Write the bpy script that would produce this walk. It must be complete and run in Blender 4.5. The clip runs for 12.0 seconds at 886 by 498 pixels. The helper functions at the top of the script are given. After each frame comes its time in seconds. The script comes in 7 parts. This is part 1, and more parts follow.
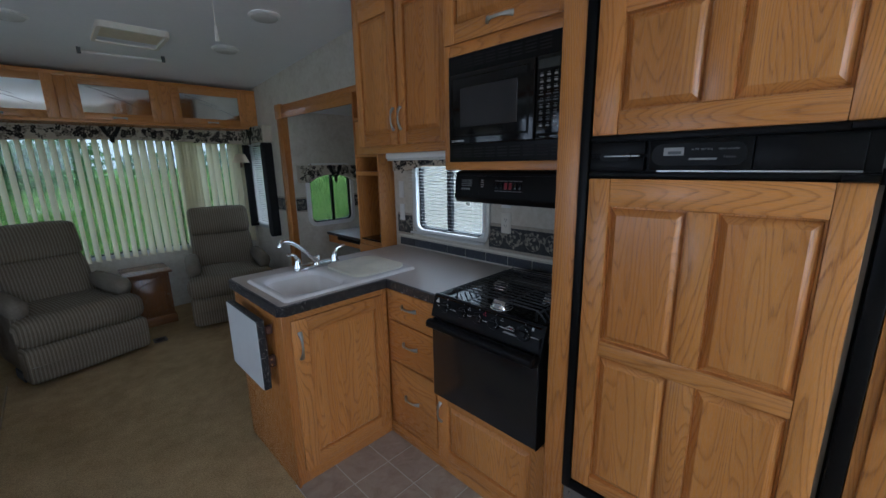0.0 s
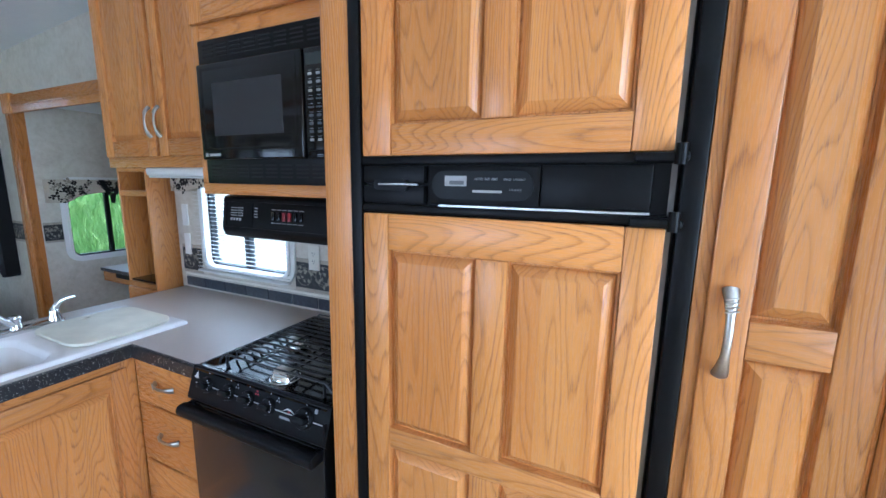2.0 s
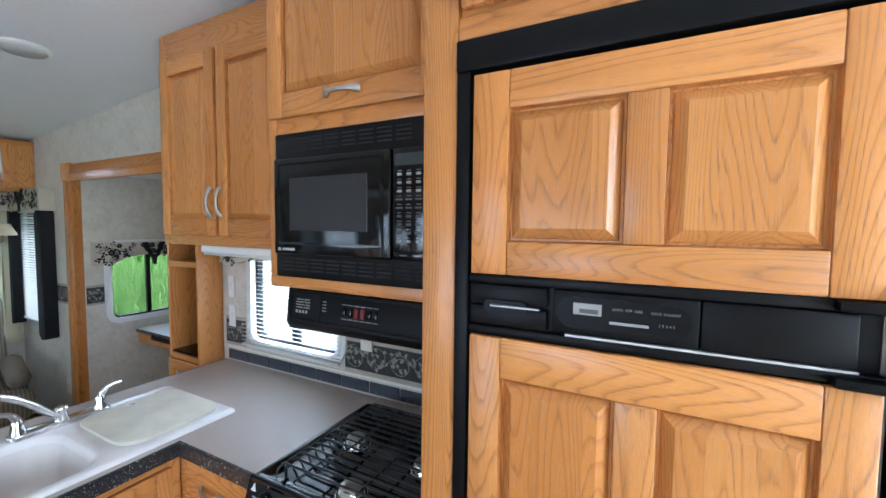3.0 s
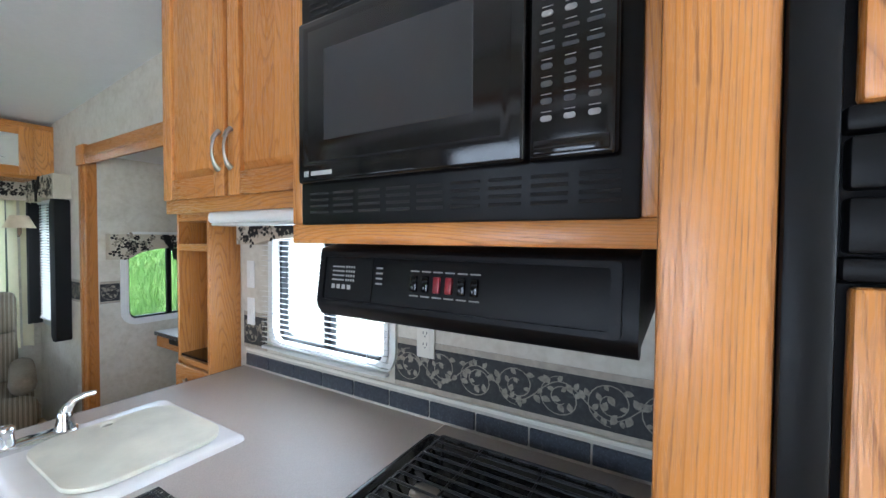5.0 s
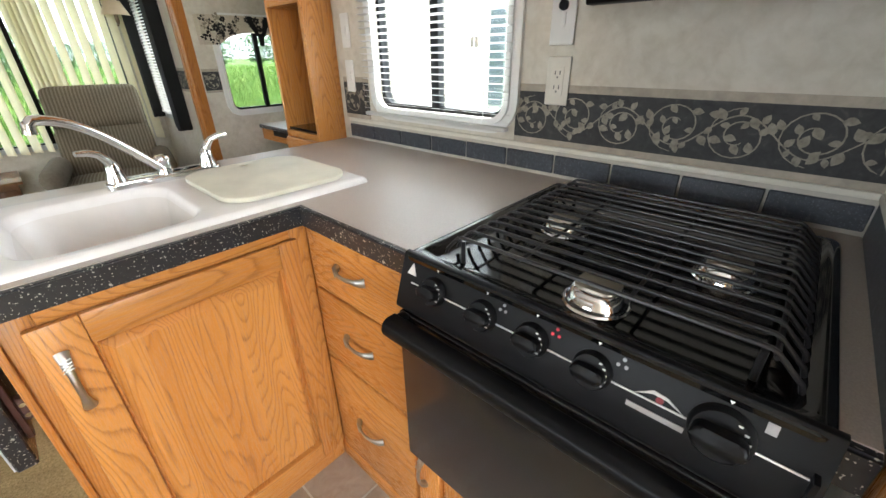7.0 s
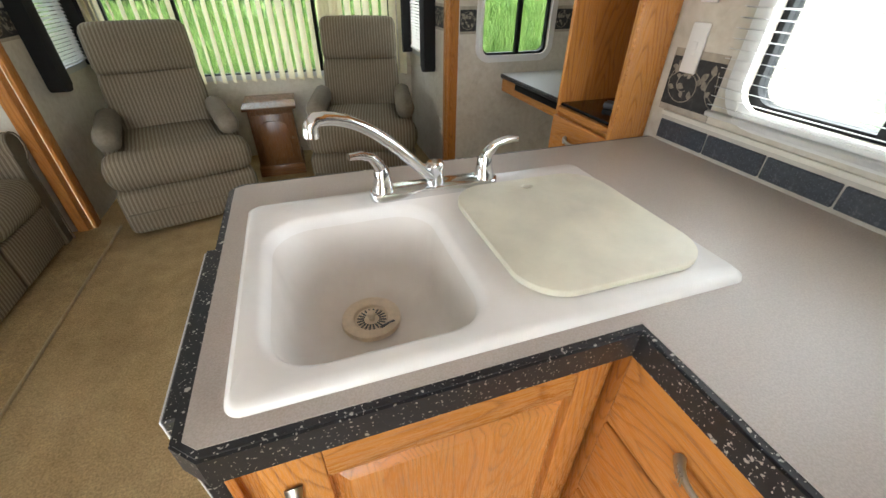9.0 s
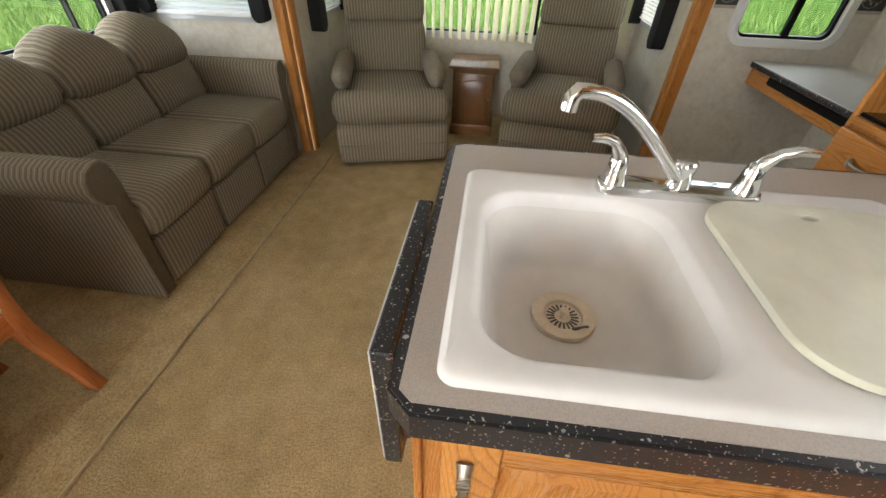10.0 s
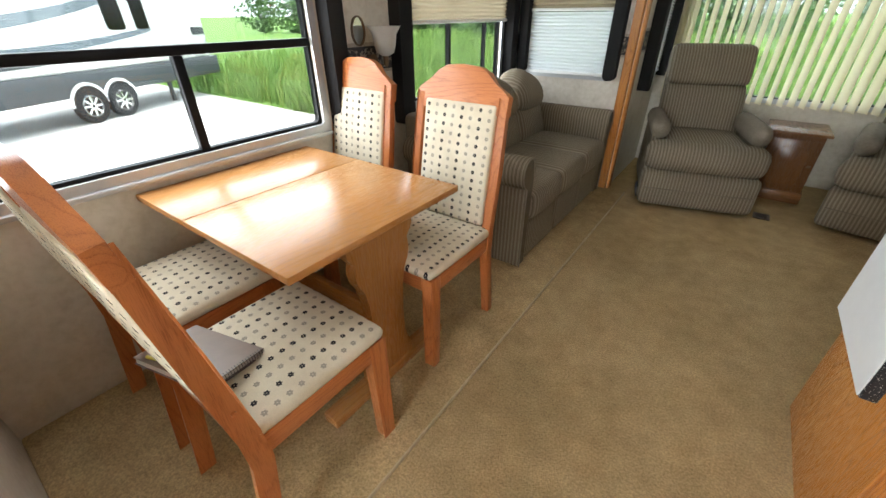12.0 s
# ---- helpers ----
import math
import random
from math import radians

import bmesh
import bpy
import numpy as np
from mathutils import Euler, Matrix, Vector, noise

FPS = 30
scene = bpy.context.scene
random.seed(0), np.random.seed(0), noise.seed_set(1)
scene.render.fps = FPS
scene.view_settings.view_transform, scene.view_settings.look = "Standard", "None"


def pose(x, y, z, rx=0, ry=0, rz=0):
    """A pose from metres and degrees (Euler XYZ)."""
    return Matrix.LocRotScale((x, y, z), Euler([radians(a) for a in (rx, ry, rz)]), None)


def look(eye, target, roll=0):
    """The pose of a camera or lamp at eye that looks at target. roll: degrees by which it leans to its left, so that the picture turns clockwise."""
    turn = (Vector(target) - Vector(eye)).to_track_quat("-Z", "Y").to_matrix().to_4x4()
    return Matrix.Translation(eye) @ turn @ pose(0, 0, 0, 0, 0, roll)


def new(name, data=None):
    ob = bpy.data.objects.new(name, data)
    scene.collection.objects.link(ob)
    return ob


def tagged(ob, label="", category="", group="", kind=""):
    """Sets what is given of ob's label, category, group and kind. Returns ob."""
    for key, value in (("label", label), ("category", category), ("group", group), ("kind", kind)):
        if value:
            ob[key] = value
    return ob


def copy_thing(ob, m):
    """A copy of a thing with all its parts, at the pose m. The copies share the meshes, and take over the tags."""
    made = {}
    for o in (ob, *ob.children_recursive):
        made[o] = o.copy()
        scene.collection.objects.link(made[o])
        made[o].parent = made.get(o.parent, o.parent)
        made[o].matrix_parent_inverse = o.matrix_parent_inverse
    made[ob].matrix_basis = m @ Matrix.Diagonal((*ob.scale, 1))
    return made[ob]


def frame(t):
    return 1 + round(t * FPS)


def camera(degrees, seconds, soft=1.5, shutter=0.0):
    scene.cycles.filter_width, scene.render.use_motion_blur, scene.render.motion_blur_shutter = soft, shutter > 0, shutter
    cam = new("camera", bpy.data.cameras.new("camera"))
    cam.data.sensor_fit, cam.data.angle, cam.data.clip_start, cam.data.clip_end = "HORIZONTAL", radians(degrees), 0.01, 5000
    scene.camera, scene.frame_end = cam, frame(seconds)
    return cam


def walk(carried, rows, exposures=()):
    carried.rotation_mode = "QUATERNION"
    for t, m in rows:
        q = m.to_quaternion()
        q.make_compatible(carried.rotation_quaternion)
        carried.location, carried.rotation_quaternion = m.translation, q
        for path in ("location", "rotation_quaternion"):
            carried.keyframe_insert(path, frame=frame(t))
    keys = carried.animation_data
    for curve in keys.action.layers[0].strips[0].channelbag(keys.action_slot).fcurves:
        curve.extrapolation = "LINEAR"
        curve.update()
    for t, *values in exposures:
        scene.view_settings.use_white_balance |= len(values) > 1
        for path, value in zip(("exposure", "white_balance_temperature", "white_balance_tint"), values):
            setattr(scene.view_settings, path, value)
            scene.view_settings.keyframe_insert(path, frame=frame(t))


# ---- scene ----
cam = camera(97.2, 12.0)
METRES, EYE, TILT, LEAN, TURN = 3.4, 1.5, 0.0, 0.0, -44.8
ROWS = [
    (0.0, 0.0, 0.0, 0.0, -0.24, -12.55, 1.06),
    (0.5, 0.0122, 0.0094, -0.0273, -10.39, -15.72, 0.32),
    (1.0, 0.0321, 0.0218, -0.0337, -17.17, -16.63, -0.51),
    (1.5, 0.0663, 0.056, -0.0193, -20.36, -14.0, -0.95),
    (2.0, 0.0855, 0.0868, 0.0031, -20.23, -9.6, -0.88),
    (2.5, 0.0752, 0.1065, 0.0295, -18.99, -5.36, -0.81),
    (3.0, 0.0431, 0.1329, 0.0435, -17.95, -3.31, -0.64),
    (5.0, 0.0332, 0.2797, -0.0071, -13.85, -1.5, -0.4),
    (5.5, 0.0353, 0.2877, -0.0334, -12.49, -8.7, 0.12),
    (6.0, 0.0344, 0.2915, -0.057, -10.84, -16.42, 0.33),
    (6.5, 0.0262, 0.2947, -0.0738, -7.75, -22.74, 0.58),
    (7.0, 0.0004, 0.3074, -0.0789, -2.86, -26.38, 0.75),
    (7.5, -0.0455, 0.3373, -0.0777, 3.63, -28.22, 0.53),
    (9.5, -0.1181, 0.447, -0.0559, 37.54, -36.83, -0.99),
    (10.0, -0.147, 0.4245, -0.0635, 51.86, -38.88, -1.39),
    (10.5, -0.1633, 0.3639, -0.0667, 62.45, -39.77, -1.85),
    (11.0, -0.1459, 0.2747, -0.0698, 67.14, -39.11, -1.5),
    (11.5, -0.1195, 0.2065, -0.067, 72.57, -36.76, -0.37),
    (12.0, -0.1103, 0.1602, -0.0675, 80.78, -30.93, 0.32),
]
walk(cam, [(t, pose(0, 0, EYE, TILT, LEAN, TURN) @ pose(METRES * x, METRES * y, METRES * z, 90 + pitch, roll, yaw)) for t, x, y, z, yaw, pitch, roll in ROWS],
     exposures=((0.0, 2.4, 5000, 9), (0.3, 2.95, 4950, 9), (0.7, 3.9, 5100, 9), (1.1, 4.0, 5350, 9), (1.6, 3.95, 5150, 9), (2.2, 3.98, 4500, 9), (2.5, 3.98, 4550, 9), (3.0, 4.05, 5050, 9), (4.8, 4.3, 5150, 9), (5.6, 4.3, 5350, 9), (6.3, 4.3, 5600, 9), (7.5, 4.3, 6400, 9), (9.5, 4.1, 6250, 9), (10.5, 4.25, 6650, 9), (12.0, 3.97, 6200, 9)))

# ---- sky and sun: a bright, hazy overcast day ----
world = bpy.data.worlds.new("sky")
scene.world = world
world.use_nodes = True
wn, wl = world.node_tree.nodes, world.node_tree.links
sky = wn.new("ShaderNodeTexSky")
sky.sky_type, sky.sun_disc = "NISHITA", False
sky.sun_elevation, sky.sun_rotation = radians(62), radians(144)
sky.air_density, sky.dust_density, sky.ozone_density = 1.0, 6.0, 1.0
veil = wn.new("ShaderNodeMixRGB")
veil.inputs[0].default_value = 0.75
veil.inputs[2].default_value = (7.6, 8.0, 8.3, 1)
wl.new(sky.outputs[0], veil.inputs[1])
wl.new(veil.outputs[0], wn["Background"].inputs[0])
wn["Background"].inputs[1].default_value = 0.12
sun = new("sun", bpy.data.lights.new("sun", "SUN"))
sun.data.energy, sun.data.angle, sun.data.color = 0.8, radians(25), (1.0, 0.96, 0.9)
sun.matrix_world = look((2.5, -3.5, 8), (0, 0, 0))
# sky light in the kitchen window's opening
pane_light = new("kitchen_window_daylight", bpy.data.lights.new("kitchen_window_daylight", "AREA"))
pane_light.data.shape, pane_light.data.size, pane_light.data.size_y, pane_light.data.energy, pane_light.data.color = "RECTANGLE", 0.60, 0.46, 1.15, (0.93, 0.97, 1.0)
pane_light.matrix_world = look((1.7425 + 0.052, 1.695, 1.28), (0.5, 1.695, 1.26))
# sky light in the openings of the dining window and of the window behind the sofa
for y_mid, wide, watts in ((1.225, 1.38, 1.4), (3.17, 1.06, 0.9)):
    daylight = new("slide_window_daylight", bpy.data.lights.new("slide_window_daylight", "AREA"))
    daylight.data.shape, daylight.data.size, daylight.data.size_y, daylight.data.energy, daylight.data.color = "RECTANGLE", wide, 0.86, watts, (0.97, 0.985, 1.0)
    daylight.matrix_world = look((-1.575, y_mid, 1.25), (1.0, y_mid, 1.2))
# added fill lamp behind the walk, in an unseen opening of the south wall
hall = new("hall_fill", bpy.data.lights.new("hall_fill", "AREA"))
hall.data.shape, hall.data.size, hall.data.size_y, hall.data.energy, hall.data.color = "RECTANGLE", 1.0, 1.7, 0.95, (1.0, 0.985, 0.96)
hall.matrix_world = look((-0.05, -2.06, 1.45), (0.15, 1.0, 1.25))

# ---- materials ----
MATS = {}


class Nodes:
    """A node material being put together."""

    def __init__(self, name, rough=0.5, metal=0.0, color=(0.8, 0.8, 0.8), spec=0.5):
        self.m = bpy.data.materials.new(name)
        self.m.use_nodes = True
        self.t = self.m.node_tree
        self.b = self.t.nodes["Principled BSDF"]
        self.b.inputs["Roughness"].default_value = rough
        self.b.inputs["Metallic"].default_value = metal
        self.b.inputs["Base Color"].default_value = (*color, 1)
        self.b.inputs["Specular IOR Level"].default_value = spec
        self.co = None

    def add(self, kind, **values):
        n = self.t.nodes.new("ShaderNode" + kind)
        for k, v in values.items():
            setattr(n, k, v)
        return n

    def link(self, a, b):
        self.t.links.new(a, b)

    def coords(self, scale=(1, 1, 1), scatter=0.0):
        """Object coordinates, scaled; scatter moves them from object to object."""
        tc = self.add("TexCoord")
        out = tc.outputs["Object"]
        if scatter:
            oi = self.add("ObjectInfo")
            mul = self.add("VectorMath", operation="MULTIPLY")
            comb = self.add("CombineXYZ")
            for i in range(3):
                self.link(oi.outputs["Random"], comb.inputs[i])
            self.link(comb.outputs[0], mul.inputs[0])
            mul.inputs[1].default_value = (scatter, scatter * 1.7, scatter * 0.6)
            ad = self.add("VectorMath", operation="ADD")
            self.link(out, ad.inputs[0])
            self.link(mul.outputs[0], ad.inputs[1])
            out = ad.outputs[0]
        mp = self.add("Mapping")
        mp.inputs["Scale"].default_value = scale
        self.link(out, mp.inputs["Vector"])
        return mp.outputs[0]

    def noise(self, vec, scale, detail=4.0, rough=0.6, dist=0.0):
        n = self.add("TexNoise")
        n.inputs["Scale"].default_value = scale
        n.inputs["Detail"].default_value = detail
        n.inputs["Roughness"].default_value = rough
        n.inputs["Distortion"].default_value = dist
        if vec is not None:
            self.link(vec, n.inputs["Vector"])
        return n.outputs["Fac"]

    def ramp(self, fac, stops):
        r = self.add("ValToRGB")
        e = r.color_ramp.elements
        while len(e) < len(stops):
            e.new(0.5)
        for el, (p, c) in zip(e, stops):
            el.position = p
            el.color = (*c, 1) if len(c) == 3 else c
        self.link(fac, r.inputs[0])
        return r.outputs[0]

    def mix(self, fac, a, b, how="MIX"):
        n = self.add("MixRGB", blend_type=how)
        for sock, v in zip(n.inputs, (fac, a, b)):
            if isinstance(v, (int, float)):
                sock.default_value = v
            elif isinstance(v, tuple):
                sock.default_value = (*v, 1)
            else:
                self.link(v, sock)
        return n.outputs[0]

    def math(self, op, a, b=0.0, c=0.0):
        n = self.add("Math", operation=op)
        for sock, v in zip(n.inputs, (a, b, c)):
            if isinstance(v, (int, float)):
                sock.default_value = v
            else:
                self.link(v, sock)
        return n.outputs[0]

    def color(self, sock):
        self.link(sock, self.b.inputs["Base Color"])

    def rough(self, fac, lo, hi):
        r = self.add("MapRange")
        r.inputs["To Min"].default_value, r.inputs["To Max"].default_value = lo, hi
        self.link(fac, r.inputs["Value"])
        self.link(r.outputs[0], self.b.inputs["Roughness"])

    def bump(self, fac, strength=0.2, dist=0.002):
        n = self.add("Bump")
        n.inputs["Strength"].default_value = strength
        n.inputs["Distance"].default_value = dist
        self.link(fac, n.inputs["Height"])
        self.link(n.outputs[0], self.b.inputs["Normal"])


def wood(name, axis, dark, mid, light, rough=0.32, lines=46.0, staves=0.0, strength=0.40):
    """Varnished open-grained wood, the grain along one axis: nested growth lines, streaks and pores; staves: the width of glued boards."""
    n = Nodes(name, rough)
    long = "xyz".index(axis)

    def along(k, scatter):
        c = [1.0, 1.0, 1.0]
        c[long] = k
        return n.coords(tuple(c), scatter)

    v, board = along(0.12, 9.0), None
    if staves:
        sep = n.add("SeparateXYZ")
        n.link(n.coords(), sep.inputs[0])
        a, b = [sep.outputs[q] for q in range(3) if q != long]
        board = n.add("TexWhiteNoise", noise_dimensions="1D")
        n.link(n.math("FLOOR", n.math("DIVIDE", n.math("ADD", a, b), staves)), board.inputs["W"])
        ad = n.add("VectorMath", operation="MULTIPLY_ADD")
        n.link(board.outputs["Color"], ad.inputs[0])
        ad.inputs[1].default_value = (3.0, 5.0, 4.0)
        n.link(v, ad.inputs[2])
        v = ad.outputs[0]
    swell = n.noise(v, 6.5, 1.5, 0.45, 0.15)
    ripple = n.noise(v, 45.0, 2.0, 0.5)
    ring = n.math("FRACT", n.math("MULTIPLY_ADD", ripple, 0.9, n.math("MULTIPLY", swell, lines)))
    late = n.ramp(ring, [(0.0, (0.7, 0.7, 0.7)), (0.10, (0.05, 0.05, 0.05)), (0.60, (0.0, 0.0, 0.0)), (0.80, (0.30, 0.30, 0.30)), (0.97, (1, 1, 1))])
    pores = n.ramp(n.noise(along(0.04, 5.0), 620.0, 2.0, 0.65), [(0.49, (0, 0, 0)), (0.63, (1, 1, 1))])
    streak = n.noise(along(0.02, 7.0), 70.0, 4.0, 0.65)
    tone = n.noise(v, 3.0, 3.0, 0.5)
    c = n.ramp(tone, [(0.28, mid), (0.62, light), (0.85, mid)])
    c = n.mix(n.math("MULTIPLY", late, strength), c, dark)
    c = n.mix(n.math("MULTIPLY", n.ramp(streak, [(0.42, (0, 0, 0)), (0.75, (1, 1, 1))]), 0.13), c, dark)
    c = n.mix(n.math("MULTIPLY", pores, n.math("MULTIPLY_ADD", late, 0.42, 0.27)), c, tuple(q * 0.7 for q in dark))
    oi = n.add("ObjectInfo")
    hs = n.add("HueSaturation")
    shade = n.math("MULTIPLY_ADD", oi.outputs["Random"], 0.22, 0.90)
    if board:
        shade = n.math("MULTIPLY", shade, n.math("MULTIPLY_ADD", board.outputs["Value"], 0.20, 0.90))
    n.link(shade, hs.inputs["Value"])
    n.link(c, hs.inputs["Color"])
    n.color(hs.outputs[0])
    n.rough(pores, rough - 0.06, rough + 0.14)
    n.bump(pores, 0.10, 0.0006)
    return n.m


HONEY = ((0.240, 0.076, 0.015), (0.52, 0.208, 0.047), (0.64, 0.290, 0.078))
OAK = {a: wood("oak_" + a, a, *HONEY) for a in "xyz"}
OAK_FIELD = wood("oak_field", "z", *HONEY, 0.3, 40.0, 0.085, 0.30)
TABLE_OAK = {a: wood("table_oak_" + a, a, (0.34, 0.145, 0.036), (0.44, 0.200, 0.056), (0.50, 0.248, 0.080), 0.30, 20.0, 0.0, 0.4) for a in "xyz"}
CHAIR_OAK = {a: wood("chair_oak_" + a, a, (0.32, 0.085, 0.022), (0.47, 0.155, 0.042), (0.53, 0.195, 0.06), 0.34, 24.0) for a in "xyz"}
DARK_OAK = {a: wood("dark_oak_" + a, a, (0.085, 0.034, 0.012), (0.165, 0.070, 0.024), (0.22, 0.102, 0.038), 0.3, 24.0) for a in "xyz"}


def plain(name, color, rough=0.5, metal=0.0, vary=0.12, scale=30.0, bump=0.0, spec=0.5, bscale=None):
    """A plain surface with slight mottling, varied gloss and fine relief."""
    n = Nodes(name, rough, metal, color, spec)
    v = n.coords()
    f = n.noise(v, scale, 5.0)
    g = n.noise(v, scale * 0.12, 3.0)
    hi = tuple(min(1.0, c * (1 + vary)) for c in color)
    lo = tuple(c * (1 - vary) for c in color)
    c = n.mix(0.35, n.ramp(f, [(0.3, lo), (0.7, hi)]), n.ramp(g, [(0.3, lo), (0.7, hi)]))
    n.color(c)
    n.rough(f, max(0.02, rough - 0.05), min(1.0, rough + 0.08))
    if bump:
        n.bump(n.noise(v, bscale or scale * 4, 3.0), bump, 0.002)
    return n.m


BLACK = plain("black_plastic", (0.0045, 0.0046, 0.0052), 0.38, bump=0.05, scale=60, spec=0.16)
GLOSS_BLACK = plain("gloss_black", (0.005, 0.005, 0.0055), 0.09, vary=0.05, spec=0.4)
ENAMEL = plain("black_enamel", (0.003, 0.003, 0.0033), 0.07, vary=0.1)
OVEN = plain("oven_glass", (0.012, 0.012, 0.0125), 0.17, vary=0.08)
IRON = plain("cast_wire", (0.016, 0.016, 0.017), 0.3, vary=0.2)
CHROME = plain("chrome", (0.78, 0.79, 0.80), 0.09, 1.0, 0.04)
NICKEL = plain("brushed_nickel", (0.50, 0.49, 0.46), 0.33, 1.0, 0.12, 120)
WHITE = plain("white_plastic", (0.80, 0.80, 0.78), 0.35, vary=0.04)
ALMOND = plain("almond_plastic", (0.74, 0.71, 0.63), 0.4, vary=0.05)
SINK = plain("white_sink", (0.80, 0.77, 0.74), 0.22, vary=0.05, scale=8)
BOARD = plain("cutting_board", (0.62, 0.59, 0.48), 0.5, vary=0.16, scale=9)
STRAINER = plain("beige_strainer", (0.60, 0.50, 0.37), 0.4, vary=0.18, scale=50)
GREY_STRIP = plain("grey_trim", (0.55, 0.57, 0.58), 0.35, 0.6, 0.06)
CURTAIN = plain("black_cloth", (0.006, 0.006, 0.0066), 0.9, vary=0.2, bump=0.3, scale=80)
GROUT = plain("pale_grout", (0.55, 0.52, 0.46), 0.85, vary=0.15)
SHADE_CLOTH = plain("tan_pleated_cloth", (0.40, 0.33, 0.22), 0.85, vary=0.15)
LAMP_CLOTH = plain("lamp_shade_cloth", (0.62, 0.50, 0.34), 0.8, vary=0.08)
BRASS = plain("aged_bronze", (0.20, 0.14, 0.09), 0.35, 0.9, 0.2)
GREYPANEL = plain("grey_vent_panel", (0.17, 0.16, 0.15), 0.5, 0.3, 0.1)
LEAFTOP = plain("pale_laminate", (0.70, 0.71, 0.71), 0.35, vary=0.04)
BROWNMETAL = plain("brown_bracket_metal", (0.11, 0.055, 0.045), 0.4, 0.5, 0.2)
RED = plain("red_switch", (0.22, 0.008, 0.016), 0.35)
PRINT = plain("white_print", (0.65, 0.65, 0.64), 0.6)
DIM_PRINT = plain("grey_print", (0.30, 0.30, 0.30), 0.6)
RED_PRINT = plain("red_print", (0.55, 0.03, 0.05), 0.6)
RUBBER = plain("tyre_rubber", (0.02, 0.02, 0.021), 0.8)
CONCRETE = plain("concrete", (0.62, 0.60, 0.56), 0.85, vary=0.15, scale=3.0, bump=0.3)
GELCOAT = plain("white_gelcoat", (0.78, 0.77, 0.74), 0.3, vary=0.03)
CHARCOAL = plain("charcoal_skirt", (0.07, 0.075, 0.08), 0.35, vary=0.1)
SILVER = plain("silver_graphic", (0.16, 0.19, 0.22), 0.35, 0.0, 0.15)
CEILING = plain("ceiling_vinyl", (0.80, 0.81, 0.82), 0.7, vary=0.03, bump=0.15, scale=40)
CREAM_PRINT = plain("wallpaper_cream_print", (0.27, 0.25, 0.20), 0.7, vary=0.5, scale=90)
PAPER_TAN = plain("wallpaper_tan_line", (0.42, 0.37, 0.30), 0.65, vary=0.25, scale=40)
FLOWER_SLOT_BLACK = plain("printed_and_slot_black", (0.014, 0.013, 0.013), 0.9, vary=0.2)
FLOWER_TAN = plain("printed_tan", (0.30, 0.26, 0.20), 0.9, vary=0.2)
BRONZE_TINT = plain("flipside_brown", (0.30, 0.16, 0.10), 0.5)


def wallpaper():
    n = Nodes("marbled_wallpaper", 0.55)
    v = n.coords()
    a = n.noise(v, 7.0, 6.0, 0.62, 0.6)
    b = n.noise(v, 32.0, 5.0, 0.6, 0.4)
    c = n.ramp(a, [(0.3, (0.55, 0.495, 0.395)), (0.5, (0.68, 0.635, 0.535)), (0.7, (0.73, 0.69, 0.595))])
    c = n.mix(0.4, c, n.ramp(b, [(0.3, (0.47, 0.43, 0.36)), (0.6, (0.68, 0.65, 0.59))]))
    n.color(c)
    n.rough(b, 0.45, 0.65)
    n.bump(b, 0.08, 0.001)
    return n.m


WALL = wallpaper()


def carpet():
    n = Nodes("beige_carpet", 0.95, spec=0.1)
    v = n.coords()
    big = n.noise(v, 1.7, 5.0, 0.65, 0.5)
    mid = n.noise(v, 11.0, 4.0, 0.6)
    tuft = n.noise(v, 130.0, 3.0, 0.75)
    c = n.ramp(big, [(0.28, (0.30, 0.212, 0.100)), (0.5, (0.48, 0.350, 0.172)), (0.72, (0.58, 0.438, 0.233))])
    c = n.mix(0.35, c, n.ramp(mid, [(0.3, (0.29, 0.20, 0.092)), (0.7, (0.59, 0.44, 0.237))]))
    c = n.mix(0.5, c, n.ramp(tuft, [(0.35, (0.35, 0.35, 0.35)), (0.62, (1.35, 1.35, 1.35))]), "MULTIPLY")
    n.color(c)
    n.bump(tuft, 0.9, 0.006)
    return n.m


CARPET = carpet()


def fabric(axis):
    """Taupe upholstery with woven stripes across one axis."""
    n = Nodes("striped_upholstery_" + axis, 0.92, spec=0.15)
    v = n.coords()
    sep = n.add("SeparateXYZ")
    n.link(v, sep.inputs[0])
    u = sep.outputs["XYZ".index(axis.upper())]
    wob = n.math("MULTIPLY_ADD", n.noise(v, 14.0, 2.0), 0.006, u)
    a = n.math("SINE", n.math("MULTIPLY", wob, 2 * math.pi / 0.021))
    b = n.math("SINE", n.math("MULTIPLY", wob, 2 * math.pi / 0.0084))
    f = n.math("MULTIPLY_ADD", n.math("ADD", a, n.math("MULTIPLY", b, 0.6)), 0.3, 0.5)
    weave = n.noise(v, 320.0, 2.0, 0.7)
    wear = n.noise(v, 4.0, 4.0)
    c = n.ramp(f, [(0.12, (0.135, 0.110, 0.074)), (0.5, (0.205, 0.172, 0.122)), (0.9, (0.300, 0.257, 0.190))])
    c = n.mix(0.4, c, n.ramp(weave, [(0.3, (0.6, 0.6, 0.6)), (0.7, (1.3, 1.3, 1.3))]), "MULTIPLY")
    c = n.mix(0.25, c, n.ramp(wear, [(0.3, (0.7, 0.7, 0.7)), (0.7, (1.2, 1.2, 1.2))]), "MULTIPLY")
    n.color(c)
    n.bump(n.math("ADD", weave, n.math("MULTIPLY", f, 0.6)), 0.35, 0.003)
    return n.m


FABRIC = {a: fabric(a) for a in "xyz"}
FABRIC_PLAIN = plain("plain_taupe_upholstery", (0.21, 0.18, 0.135), 0.93, vary=0.2, scale=60, bump=0.4, spec=0.15)


